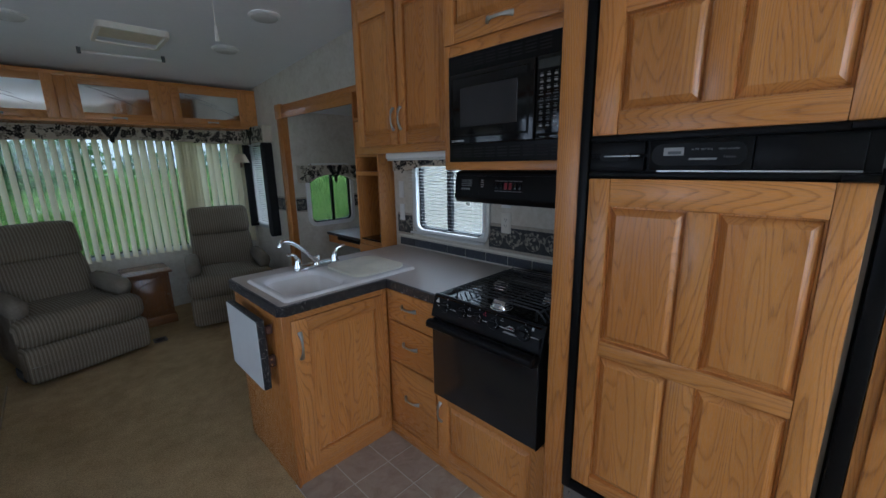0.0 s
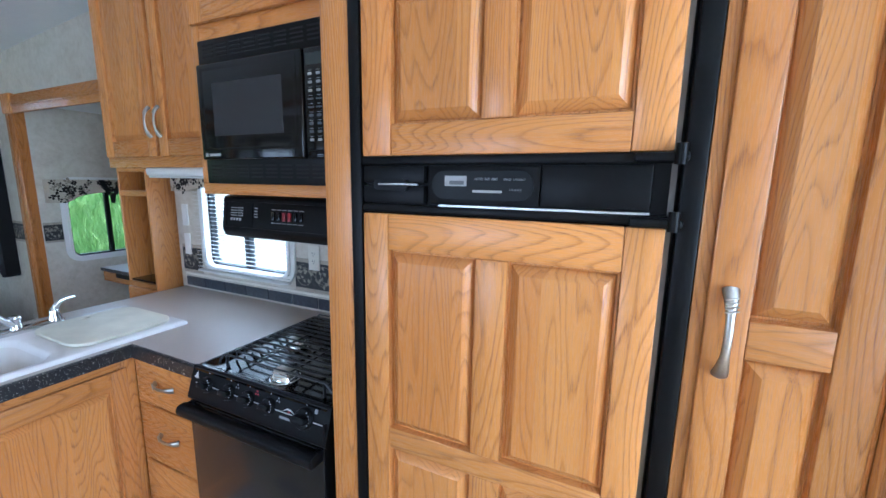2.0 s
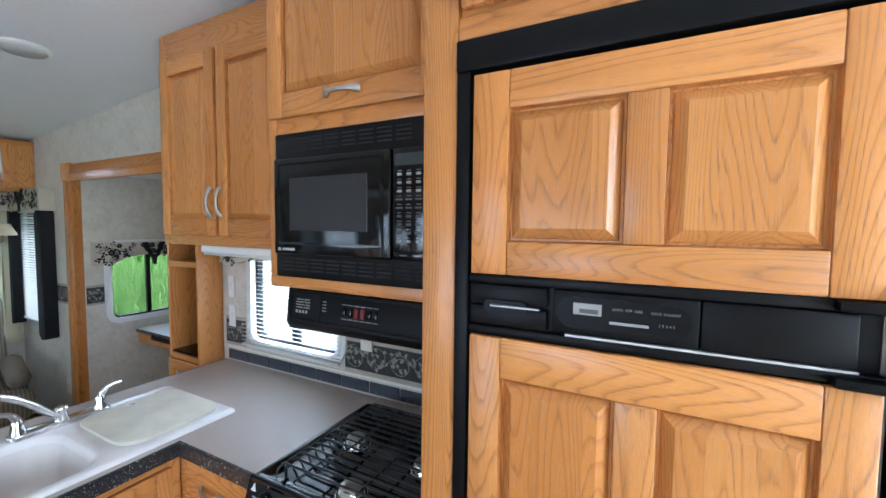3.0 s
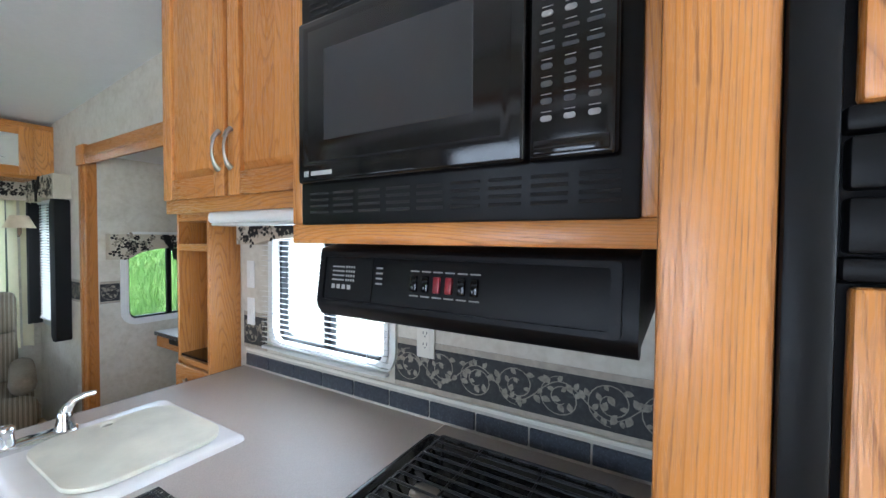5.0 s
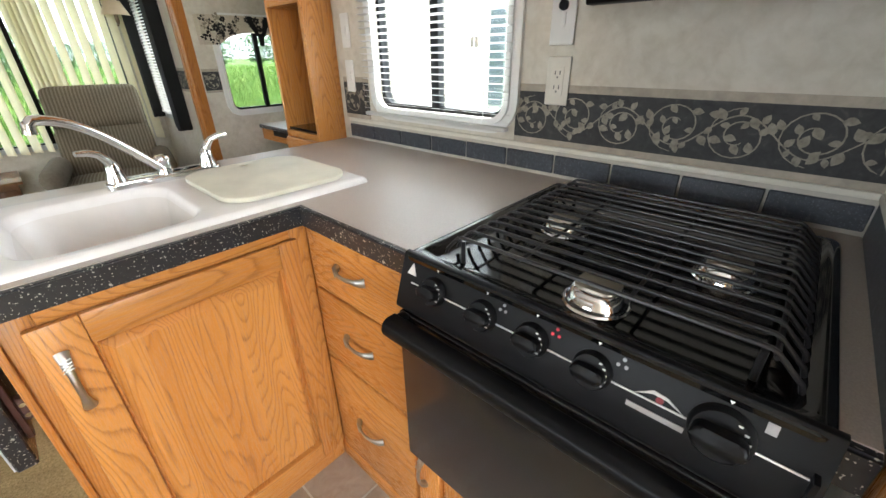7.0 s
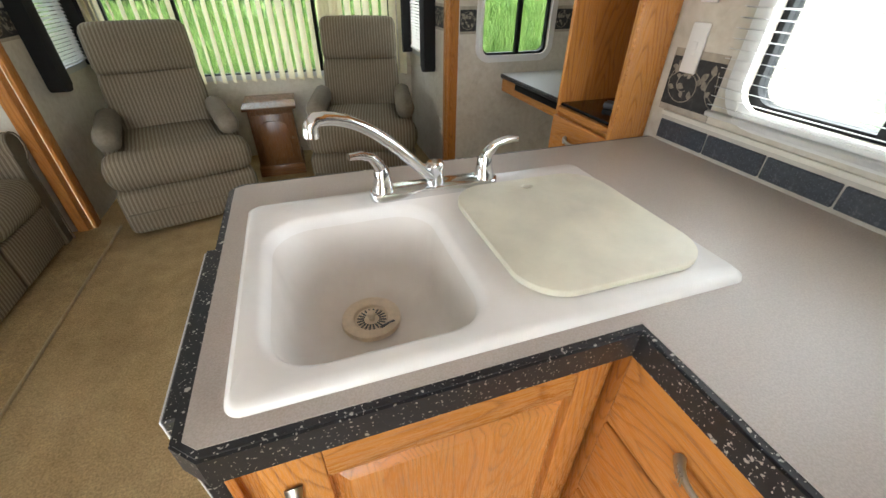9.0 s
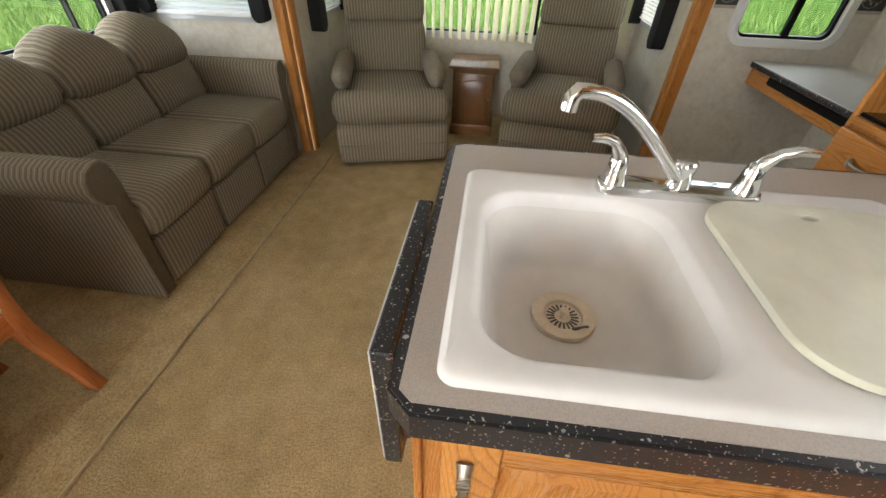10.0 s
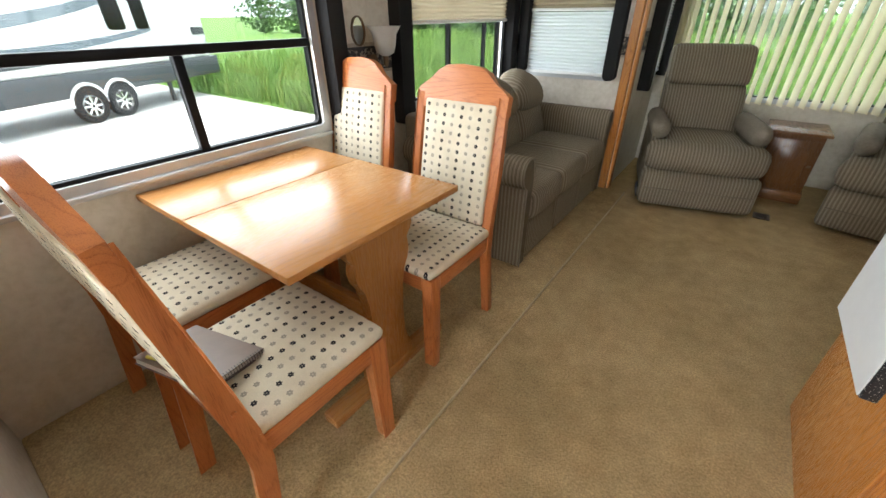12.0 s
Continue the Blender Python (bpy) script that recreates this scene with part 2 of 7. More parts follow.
def dotted(a, b, name):
    """Cream seat cloth with woven rows of dark and grey rosettes."""
    n = Nodes(name, 0.9, spec=0.15)
    v = n.coords()
    sep = n.add("SeparateXYZ")
    n.link(v, sep.inputs[0])
    p, q = 0.042, 0.034
    u = n.math("DIVIDE", sep.outputs["XYZ".index(a.upper())], p)
    w = n.math("DIVIDE", sep.outputs["XYZ".index(b.upper())], q)
    iu, iw = n.math("FLOOR", u), n.math("FLOOR", w)
    du = n.math("MULTIPLY", n.math("SUBTRACT", n.math("SUBTRACT", u, iu), 0.5), p)
    dw = n.math("MULTIPLY", n.math("SUBTRACT", n.math("SUBTRACT", w, iw), 0.5), q)
    r = n.math("SQRT", n.math("ADD", n.math("MULTIPLY", du, du), n.math("MULTIPLY", dw, dw)))
    ang = n.math("ARCTAN2", dw, du)
    edge = n.math("MULTIPLY_ADD", n.math("SINE", n.math("MULTIPLY", ang, 6.0)), 0.0012, 0.0074)
    disc = n.math("LESS_THAN", r, edge)
    ring = n.math("GREATER_THAN", r, 0.0014)
    dot = n.math("MULTIPLY", disc, ring)
    par = n.math("FLOORED_MODULO", iu, 2.0)
    weave = n.noise(v, 380.0, 2.0, 0.7)
    soil = n.noise(v, 6.0, 4.0)
    cream = n.ramp(soil, [(0.3, (0.56, 0.49, 0.36)), (0.65, (0.70, 0.64, 0.50))])
    cream = n.mix(0.35, cream, n.ramp(weave, [(0.3, (0.75, 0.75, 0.75)), (0.7, (1.15, 1.15, 1.15))]), "MULTIPLY")
    dark = n.mix(par, (0.022, 0.022, 0.026), (0.31, 0.28, 0.23))
    n.color(n.mix(dot, cream, dark))
    n.bump(weave, 0.3, 0.002)
    return n.m


DOTS_SEAT = dotted("x", "y", "dotted_cloth_seat")
DOTS_BACK = dotted("x", "z", "dotted_cloth_back")


def speckled(name, base, fleck, amount):
    n = Nodes(name, 0.35)
    v = n.coords()
    c = n.noise(v, 260.0, 1.0, 0.5)
    d = n.noise(v, 90.0, 2.0, 0.5)
    f = n.ramp(c, [(amount, (0, 0, 0)), (amount + 0.04, (1, 1, 1))])
    g = n.ramp(d, [(0.66, (0, 0, 0)), (0.69, (1, 1, 1))])
    n.color(n.mix(n.math("MAXIMUM", f, g), n.ramp(d, [(0.3, tuple(x * 0.8 for x in base)), (0.7, tuple(x * 1.3 for x in base))]), fleck))
    return n.m


EDGE = speckled("black_speckled_laminate", (0.016, 0.016, 0.019), (0.50, 0.48, 0.43), 0.67)
TILE_DARK = speckled("slate_blue_tile", (0.045, 0.052, 0.066), (0.10, 0.11, 0.13), 0.62)


def laminate():
    n = Nodes("mauve_grey_laminate", 0.34)
    v = n.coords()
    f = n.noise(v, 420.0, 2.0, 0.6)
    g = n.noise(v, 5.0, 3.0)
    c = n.ramp(f, [(0.35, (0.40, 0.352, 0.31)), (0.65, (0.47, 0.418, 0.375))])
    c = n.mix(0.2, c, n.ramp(g, [(0.3, (0.85, 0.85, 0.85)), (0.7, (1.1, 1.1, 1.1))]), "MULTIPLY")
    n.color(c)
    n.rough(g, 0.30, 0.42)
    return n.m


LAMINATE = laminate()


def floor_tile():
    n = Nodes("mottled_vinyl_tile", 0.45)
    v = n.coords((1, 1, 1), 3.0)
    a = n.noise(v, 14.0, 6.0, 0.65, 0.8)
    c = n.ramp(a, [(0.25, (0.27, 0.21, 0.155)), (0.5, (0.37, 0.30, 0.235)), (0.75, (0.44, 0.37, 0.30))])
    n.color(c)
    n.bump(a, 0.1, 0.002)
    return n.m


FLOOR_TILE = floor_tile()


def border_paper():
    n = Nodes("charcoal_border_paper", 0.6)
    v = n.coords()
    a = n.noise(v, 45.0, 5.0, 0.65, 0.5)
    n.color(n.ramp(a, [(0.3, (0.015, 0.016, 0.018)), (0.6, (0.034, 0.034, 0.036)), (0.8, (0.10, 0.095, 0.085))]))
    return n.m


BORDER = border_paper()


def cloth_cream():
    n = Nodes("cream_valance_cloth", 0.9, spec=0.1)
    v = n.coords()
    w = n.noise(v, 300.0, 2.0)
    n.color(n.ramp(w, [(0.3, (0.50, 0.44, 0.34)), (0.7, (0.64, 0.58, 0.47))]))
    n.bump(w, 0.2, 0.002)
    return n.m


VALANCE = cloth_cream()


def sheer(name, color, amount, rough=0.7):
    """Thin cloth or slats that let some light through."""
    n = Nodes(name, rough, 0.0, color, 0.2)
    v = n.coords()
    f = n.noise(v, 60.0, 3.0)
    n.color(n.ramp(f, [(0.3, tuple(c * 0.93 for c in color)), (0.7, color)]))
    tr = n.add("BsdfTranslucent")
    tr.inputs["Color"].default_value = (*color, 1)
    mx = n.add("MixShader")
    mx.inputs[0].default_value = amount
    out = n.t.nodes["Material Output"]
    n.link(n.b.outputs[0], mx.inputs[1])
    n.link(tr.outputs[0], mx.inputs[2])
    n.link(mx.outputs[0], out.inputs["Surface"])
    return n.m


VANE = sheer("cream_blind_vane", (0.76, 0.70, 0.50), 0.35)
MINI = sheer("white_blind_slat", (0.80, 0.80, 0.79), 0.5, 0.4)
PLEAT_WHITE = sheer("white_pleated_shade", (0.80, 0.82, 0.83), 0.5)
PLEAT_TAN = sheer("tan_pleated_shade", (0.42, 0.36, 0.25), 0.2)
FROST = sheer("frosted_glass_shade", (0.75, 0.75, 0.72), 0.4, 0.2)


def glass():
    n = Nodes("window_glass", 0.02)
    tr = n.add("BsdfTransparent")
    tr.inputs["Color"].default_value = (0.47, 0.485, 0.48, 1)
    gl = n.add("BsdfGlossy")
    gl.inputs["Roughness"].default_value = 0.02
    lw = n.add("LayerWeight")
    lw.inputs["Blend"].default_value = 0.5
    mx = n.add("MixShader")
    n.link(n.math("MULTIPLY_ADD", n.math("POWER", lw.outputs["Facing"], 5.0), 0.45, 0.035), mx.inputs[0])
    n.link(tr.outputs[0], mx.inputs[1])
    n.link(gl.outputs[0], mx.inputs[2])
    n.link(mx.outputs[0], n.t.nodes["Material Output"].inputs["Surface"])
    return n.m


GLASS = glass()
MIRROR = plain("mirror_glass", (0.75, 0.77, 0.77), 0.03, 1.0, 0.01)


def grass():
    n = Nodes("field_green", 0.75, spec=0.2)
    v = n.coords()
    a = n.noise(v, 0.4, 5.0)
    b = n.noise(v, 9.0, 4.0)
    c = n.ramp(a, [(0.3, (0.09, 0.17, 0.03)), (0.6, (0.15, 0.25, 0.055)), (0.8, (0.25, 0.32, 0.09))])
    c = n.mix(0.4, c, n.ramp(b, [(0.3, (0.05, 0.13, 0.015)), (0.7, (0.24, 0.42, 0.08))]))
    n.color(c)
    return n.m


GRASS = grass()


def blades():
    n = Nodes("leaf_blades", 0.6, spec=0.3)
    geo = n.add("NewGeometry")
    c = n.ramp(geo.outputs["Random Per Island"], [(0.0, (0.07, 0.14, 0.025)), (0.5, (0.15, 0.26, 0.055)), (1.0, (0.33, 0.42, 0.13))])
    tr = n.add("BsdfTranslucent")
    n.link(c, tr.inputs["Color"])
    n.color(c)
    mx = n.add("MixShader")
    mx.inputs[0].default_value = 0.4
    n.link(n.b.outputs[0], mx.inputs[1])
    n.link(tr.outputs[0], mx.inputs[2])
    n.link(mx.outputs[0], n.t.nodes["Material Output"].inputs["Surface"])
    return n.m


BLADES = blades()
TREE_LEAF = plain("tree_foliage", (0.06, 0.12, 0.03), 0.8, vary=0.5, scale=2.0)
BARK = plain("bark", (0.12, 0.09, 0.06), 0.9, vary=0.3)

# ---- building helpers ----
ORIGIN = {}


def thing(name, origin, label, category, group="", kind=""):
    """An Empty at a thing's base, to which its parts are joined."""
    ob = new(name)
    ob.empty_display_size = 0.1
    ob.location = origin
    ORIGIN[ob.name] = Vector(origin)
    return tagged(ob, label, category, group, kind)


def mesh_of(name, bm, material, shift=None, smooth=35.0):
    bmesh.ops.recalc_face_normals(bm, faces=bm.faces)
    if shift is not None:
        bmesh.ops.translate(bm, vec=-shift, verts=bm.verts)
    me = bpy.data.meshes.new(name)
    bm.to_mesh(me)
    bm.free()
    me.materials.append(material)
    if smooth:
        me.shade_smooth()
        me.set_sharp_from_angle(angle=radians(smooth))
    return me


def part(name, bm, material, parent, label="", smooth=35.0):
    """Links a bmesh, built in world metres, as one mesh under a thing or under a part."""
    o = ORIGIN[parent.name]
    ob = new(name, mesh_of(name, bm, material, o, smooth))
    ob.parent = parent
    ORIGIN[ob.name] = o
    return tagged(ob, label)


def solo(name, bm, material, origin, label, category, group="", kind="", smooth=35.0):
    """A thing that is one mesh."""
    o = Vector(origin)
    ob = new(name, mesh_of(name, bm, material, o, smooth))
    ob.location = o
    ORIGIN[ob.name] = o
    return tagged(ob, label, category, group, kind)


def piece(name, mesh, parent, at, turn=None):
    """One of many alike pieces that share a mesh, at a place given in world metres."""
    ob = new(name, mesh)
    ob.parent = parent
    m = Matrix.Translation(Vector(at) - ORIGIN[parent.name])
    ob.matrix_local = m @ turn if turn is not None else m
    ORIGIN[ob.name] = ORIGIN[parent.name]
    return ob


def box(bm, x, y, z, bev=0.0, seg=1, fr=None):
    """A box between pairs of limits, its edges rounded by bev; fr maps it into the world."""
    (x0, x1), (y0, y1), (z0, z1) = sorted(x), sorted(y), sorted(z)
    m = Matrix.LocRotScale(((x0 + x1) / 2, (y0 + y1) / 2, (z0 + z1) / 2), None, (x1 - x0, y1 - y0, z1 - z0))
    r = bmesh.ops.create_cube(bm, size=1.0, matrix=m)
    vs = r["verts"]
    if bev:
        es = list({e for v in vs for e in v.link_edges})
        vs = bmesh.ops.bevel(bm, geom=es, offset=min(bev, (x1 - x0) * 0.49, (y1 - y0) * 0.49, (z1 - z0) * 0.49), segments=seg, affect="EDGES", profile=0.5)["verts"]
    if fr is not None:
        bmesh.ops.transform(bm, matrix=fr, verts=list(set(vs)))
    return bm


def B(x, y, z, bev=0.0, seg=1, fr=None):
    return box(bmesh.new(), x, y, z, bev, seg, fr)


def rod(bm, a, b, r, n=12, r2=None):
    """A round bar from a to b."""
    a, b = Vector(a), Vector(b)
    d = b - a
    m = Matrix.Translation((a + b) / 2) @ d.to_track_quat("Z", "Y").to_matrix().to_4x4()
    bmesh.ops.create_cone(bm, cap_ends=True, segments=n, radius1=r, radius2=r if r2 is None else r2, depth=d.length, matrix=m)
    return bm


def R(a, b, r, n=12, r2=None):
    return rod(bmesh.new(), a, b, r, n, r2)


def prism(bm, poly, lo, hi, fr=None, bev=0.0):
    """A flat outline in (u, v), raised from lo to hi."""
    low = [bm.verts.new((u, v, lo)) for u, v in poly]
    top = [bm.verts.new((u, v, hi)) for u, v in poly]
    k = len(poly)
    bm.faces.new(low)
    bm.faces.new(top)
    sides = [bm.faces.new((low[i], low[(i + 1) % k], top[(i + 1) % k], top[i])) for i in range(k)]
    vs = low + top
    if bev:
        es = [e for e in {e for v in top for e in v.link_edges} if e.verts[0] in top and e.verts[1] in top]
        r = bmesh.ops.bevel(bm, geom=es, offset=bev, segments=2, affect="EDGES", profile=0.5)
        vs = list({v for v in bm.verts if v in low} | set(r["verts"]) | {v for v in bm.verts if v.is_valid and v not in low})
    if fr is not None:
        bmesh.ops.transform(bm, matrix=fr, verts=[v for v in vs if v.is_valid])
    return bm


def tube(bm, pts, r, n=8):
    """A round bar along a line of points; r is a number or one for each point."""
    pts = [Vector(p) for p in pts]
    rs = r if isinstance(r, (list, tuple)) else [r] * len(pts)
    rings, side = [], None
    for i, p in enumerate(pts):
        t = (pts[min(i + 1, len(pts) - 1)] - pts[max(i - 1, 0)]).normalized()
        if side is None:
            side = t.orthogonal().normalized()
        side = (side - t * side.dot(t)).normalized()
        up = t.cross(side)
        rings.append([bm.verts.new(p + (side * math.cos(2 * math.pi * k / n) + up * math.sin(2 * math.pi * k / n)) * rs[i]) for k in range(n)])
    for a, b in zip(rings, rings[1:]):
        for k in range(n):
            bm.faces.new((a[k], a[(k + 1) % n], b[(k + 1) % n], b[k]))
    bm.faces.new(rings[0])
    bm.faces.new(rings[-1])
    return bm


def lathe(bm, profile, centre, n=24, axis=None):
    """A turned shape from (radius, height) pairs about an upright axis, or about fr's third axis."""
    fr = Matrix.Translation(centre) @ (axis if axis is not None else Matrix.Identity(4))
    rings = []
    for r, h in profile:
        if r < 1e-6:
            rings.append([bm.verts.new(fr @ Vector((0, 0, h)))])
        else:
            rings.append([bm.verts.new(fr @ Vector((r * math.cos(2 * math.pi * k / n), r * math.sin(2 * math.pi * k / n), h))) for k in range(n)])
    for a, b in zip(rings, rings[1:]):
        for k in range(n):
            p, q = a[k % len(a)], a[(k + 1) % len(a)]
            s, t = b[(k + 1) % len(b)], b[k % len(b)]
            f = [p] if p is q else [p, q]
            f += [s] if s is t else [s, t]
            if len(f) > 2:
                bm.faces.new(f)
    return bm


def rounded(u0, u1, v0, v1, r, n=6):
    """The outline of a rectangle with round corners."""
    out = []
    for cu, cv, a in ((u1 - r, v1 - r, 0), (u0 + r, v1 - r, 90), (u0 + r, v0 + r, 180), (u1 - r, v0 + r, 270)):
        out += [(cu + r * math.cos(radians(a + 90 * k / n)), cv + r * math.sin(radians(a + 90 * k / n))) for k in range(n + 1)]
    return out


def ring_wall(bm, outer, inner, lo, hi, fr=None):
    """A flat frame between two outlines of equally many points, from lo to hi."""
    k = len(outer)
    rows = [[bm.verts.new((u, v, d)) for u, v in o] for o, d in ((outer, lo), (outer, hi), (inner, hi), (inner, lo))]
    for a, b in zip(rows, rows[1:] + rows[:1]):
        for i in range(k):
            bm.faces.new((a[i], a[(i + 1) % k], b[(i + 1) % k], b[i]))
    if fr is not None:
        bmesh.ops.transform(bm, matrix=fr, verts=[v for r in rows for v in r])
    return bm


def facing(point, towards):
    """A frame on an upright face: u sideways, v up, d out of the face. towards: -x, +x, -y, +y."""
    u, nrm = {"-x": ((0, -1, 0), (-1, 0, 0)), "+x": ((0, 1, 0), (1, 0, 0)), "-y": ((1, 0, 0), (0, -1, 0)), "+y": ((-1, 0, 0), (0, 1, 0))}[towards]
    m = Matrix((u, (0, 0, 1), nrm)).transposed().to_4x4()
    m.translation = point
    return m


# Faces towards -x: u runs with -y, so u = -y; towards -y: u = x; towards +x: u = y.
W, LEFT, REAR, SLIDE, END = 1.7425, -0.60, 5.0, -1.56, 3.95
SLIDE_R, SLIDE_TOP, GROUND = 2.62, 2.02, -0.95


def ceiling_at(y):
    return 2.64 - 0.07 * y


def wall_with_holes(name, fr, u0, u1, v0, v1, thick, holes, label):
    """A wall, thick behind its face, made of blocks round rectangular openings (u0, u1, v0, v1)."""
    us = sorted({u0, u1, *[h[0] for h in holes], *[h[1] for h in holes]})
    bm = bmesh.new()
    for a, b in zip(us, us[1:]):
        cuts = sorted((h[2], h[3]) for h in holes if h[0] < (a + b) / 2 < h[1])
        z = v0
        for lo, hi in [*cuts, (v1, v1)]:
            if lo - z > 1e-4:
                box(bm, (a, b), (z, lo), (-thick, 0), fr=fr)
            z = max(z, hi)
    bmesh.ops.remove_doubles(bm, verts=bm.verts, dist=1e-4)
    return solo(name, bm, WALL, fr.translation, label, "wall", kind="structure", smooth=0)


MX, PX, MY, PY = (facing((0, 0, 0), d) for d in ("-x", "+x", "-y", "+y"))


def on(fr, x=0.0, y=0.0):
    m = fr.copy()
    m.translation = (x, y, 0)
    return m


# ---- structure ----
PAPER = "beige marbled vinyl wallpaper wall panel"
T = 0.045
wall_with_holes("wall_east", on(MX, W), -5.05, 2.0, -0.05, 2.75, T,
                [(-4.86, -4.42, 0.82, 1.72), (-4.0, -2.24, -0.05, 2.02), (-1.98, -1.41, 1.06, 1.50)], PAPER)
wall_with_holes("wall_west", on(PX, LEFT), -2.0, 5.05, -0.05, 2.75, T,
                [(0.42, 4.03, -0.05, 2.05), (4.42, 4.86, 0.82, 1.72)], PAPER)
wall_with_holes("wall_north", on(MY, 0, REAR), LEFT, W, -0.05, 2.75, T, [(-0.42, 1.58, 0.66, 1.86)], PAPER)
# the south wall's opening is unseen, added for the hall fill lamp
wall_with_holes("wall_south", on(PY, 0, -2.0), -W, -LEFT, -0.05, 2.85, T, [(-0.47, 0.56, 0.58, 2.32)], PAPER)
wall_with_holes("wall_slide_west", on(PX, SLIDE), 0.40, END, -0.02, 2.06, T,
                [(0.52, 1.93, 0.80, 1.70), (2.62, 3.72, 0.80, 1.70)], PAPER)
wall_with_holes("wall_slide_west_far", on(MY, 0, END), SLIDE - T, LEFT - T, -0.02, 2.06, T, [(-1.38, -0.79, 0.87, 1.62)], PAPER)
wall_with_holes("wall_slide_west_near", on(PY, 0, 0.45), -LEFT + T, -SLIDE + T, -0.02, 2.06, T, [], PAPER)
wall_with_holes("wall_slide_east", on(MX, SLIDE_R), -END, -2.18, -0.02, 2.06, T, [], PAPER)
wall_with_holes("wall_slide_east_far", on(MY, 0, END), W + T, SLIDE_R + T, -0.02, 2.06, T, [(1.95, 2.44, 0.885, 1.47)], PAPER)
wall_with_holes("wall_slide_east_near", on(PY, 0, 2.20), -SLIDE_R - T, -W - T, -0.02, 2.06, T, [], PAPER)
bm = bmesh.new()
prism(bm, [(-2.05, ceiling_at(-2.05)), (5.1, ceiling_at(5.1)), (5.1, ceiling_at(5.1) + 0.06), (-2.05, ceiling_at(-2.05) + 0.06)], LEFT - 0.05, W + 0.05, Matrix(((0, 0, 1, 0), (1, 0, 0, 0), (0, 1, 0, 0), (0, 0, 0, 1))))
solo("ceiling", bm, CEILING, (0.5, 2, 2.5), "pale grey textured vinyl ceiling panel", "ceiling", kind="structure", smooth=0)
solo("ceiling_slide_west", B((SLIDE - T, LEFT - T - 0.002), (0.40, END + T), (SLIDE_TOP, SLIDE_TOP + 0.06)), CEILING, (-1.1, 2, SLIDE_TOP), "white vinyl ceiling of a slide-out", "ceiling", kind="structure")
solo("ceiling_slide_east", B((W + T + 0.002, SLIDE_R + T), (2.16, END + T), (SLIDE_TOP, SLIDE_TOP + 0.06)), CEILING, (2.2, 3, SLIDE_TOP), "white vinyl ceiling of a slide-out", "ceiling", kind="structure")
floor = thing("floor", (0.5, 2, 0), "beige cut-pile carpet and vinyl-tiled kitchen floor", "floor", kind="structure")
bm = bmesh.new()
box(bm, (LEFT + 0.16, 0.60), (-2.0, REAR), (-0.08, 0.0))
box(bm, (LEFT - 0.05, LEFT + 0.16), (3.952, REAR), (-0.08, 0.0))
box(bm, (LEFT - 0.05, LEFT + 0.16), (-2.0, 0.449), (-0.08, 0.0))
box(bm, (0.60, W), (1.64, REAR), (-0.08, 0.0))
box(bm, (0.60, W), (-2.0, -0.6), (-0.08, 0.0))
part("carpet", bm, CARPET, floor, smooth=0)
part("slide_carpet", B((SLIDE, LEFT + 0.16), (0.45, END), (-0.06, 0.018), 0.01, 2), CARPET, floor)
part("desk_bay_carpet", B((W, SLIDE_R), (2.20, END), (-0.06, 0.018)), CARPET, floor)
part("grout", B((0.60, W), (-0.6, 1.64), (-0.06, -0.002)), GROUT, floor)

# ---- ground and distance ----
bm = bmesh.new()
bmesh.ops.create_grid(bm, x_segments=60, y_segments=60, size=1.0)
for v in bm.verts:
    v.co.x, v.co.y = (math.copysign(abs(c) ** 3.2 * 1500, c) for c in (v.co.x, v.co.y))
    v.co.z = GROUND
solo("ground", bm, GRASS, (0, 0, GROUND), "bright green grassy field", "field", kind="structure")

# ---- cabinet doors and pulls ----


def raised_panel(parent, fr, u0, u1, v0, v1, d, mat):
    """A fielded panel: a groove at the frame, a slope and a flat middle."""
    bm = bmesh.new()
    loops = []
    s = min(0.022, (u1 - u0) * 0.24, (v1 - v0) * 0.24)
    for inset, depth in ((-0.004, -0.019), (0.0, -0.003), (0.0015, -0.0170), (0.0045, -0.0175), (0.007, -0.0130), (s - 0.004, -0.0035), (s, -0.0012), (s + 0.002, 0.0)):
        loops.append([bm.verts.new((u, v, d + depth)) for u, v in ((u0 + inset, v0 + inset), (u1 - inset, v0 + inset), (u1 - inset, v1 - inset), (u0 + inset, v1 - inset))])
    for a, b in zip(loops, loops[1:]):
        for i in range(4):
            bm.faces.new((a[i], a[(i + 1) % 4], b[(i + 1) % 4], b[i]))
    bm.faces.new(loops[-1])
    bm.faces.new(list(reversed(loops[0])))
    bmesh.ops.transform(bm, matrix=fr, verts=bm.verts)
    return part("panel", bm, mat, parent, smooth=20)


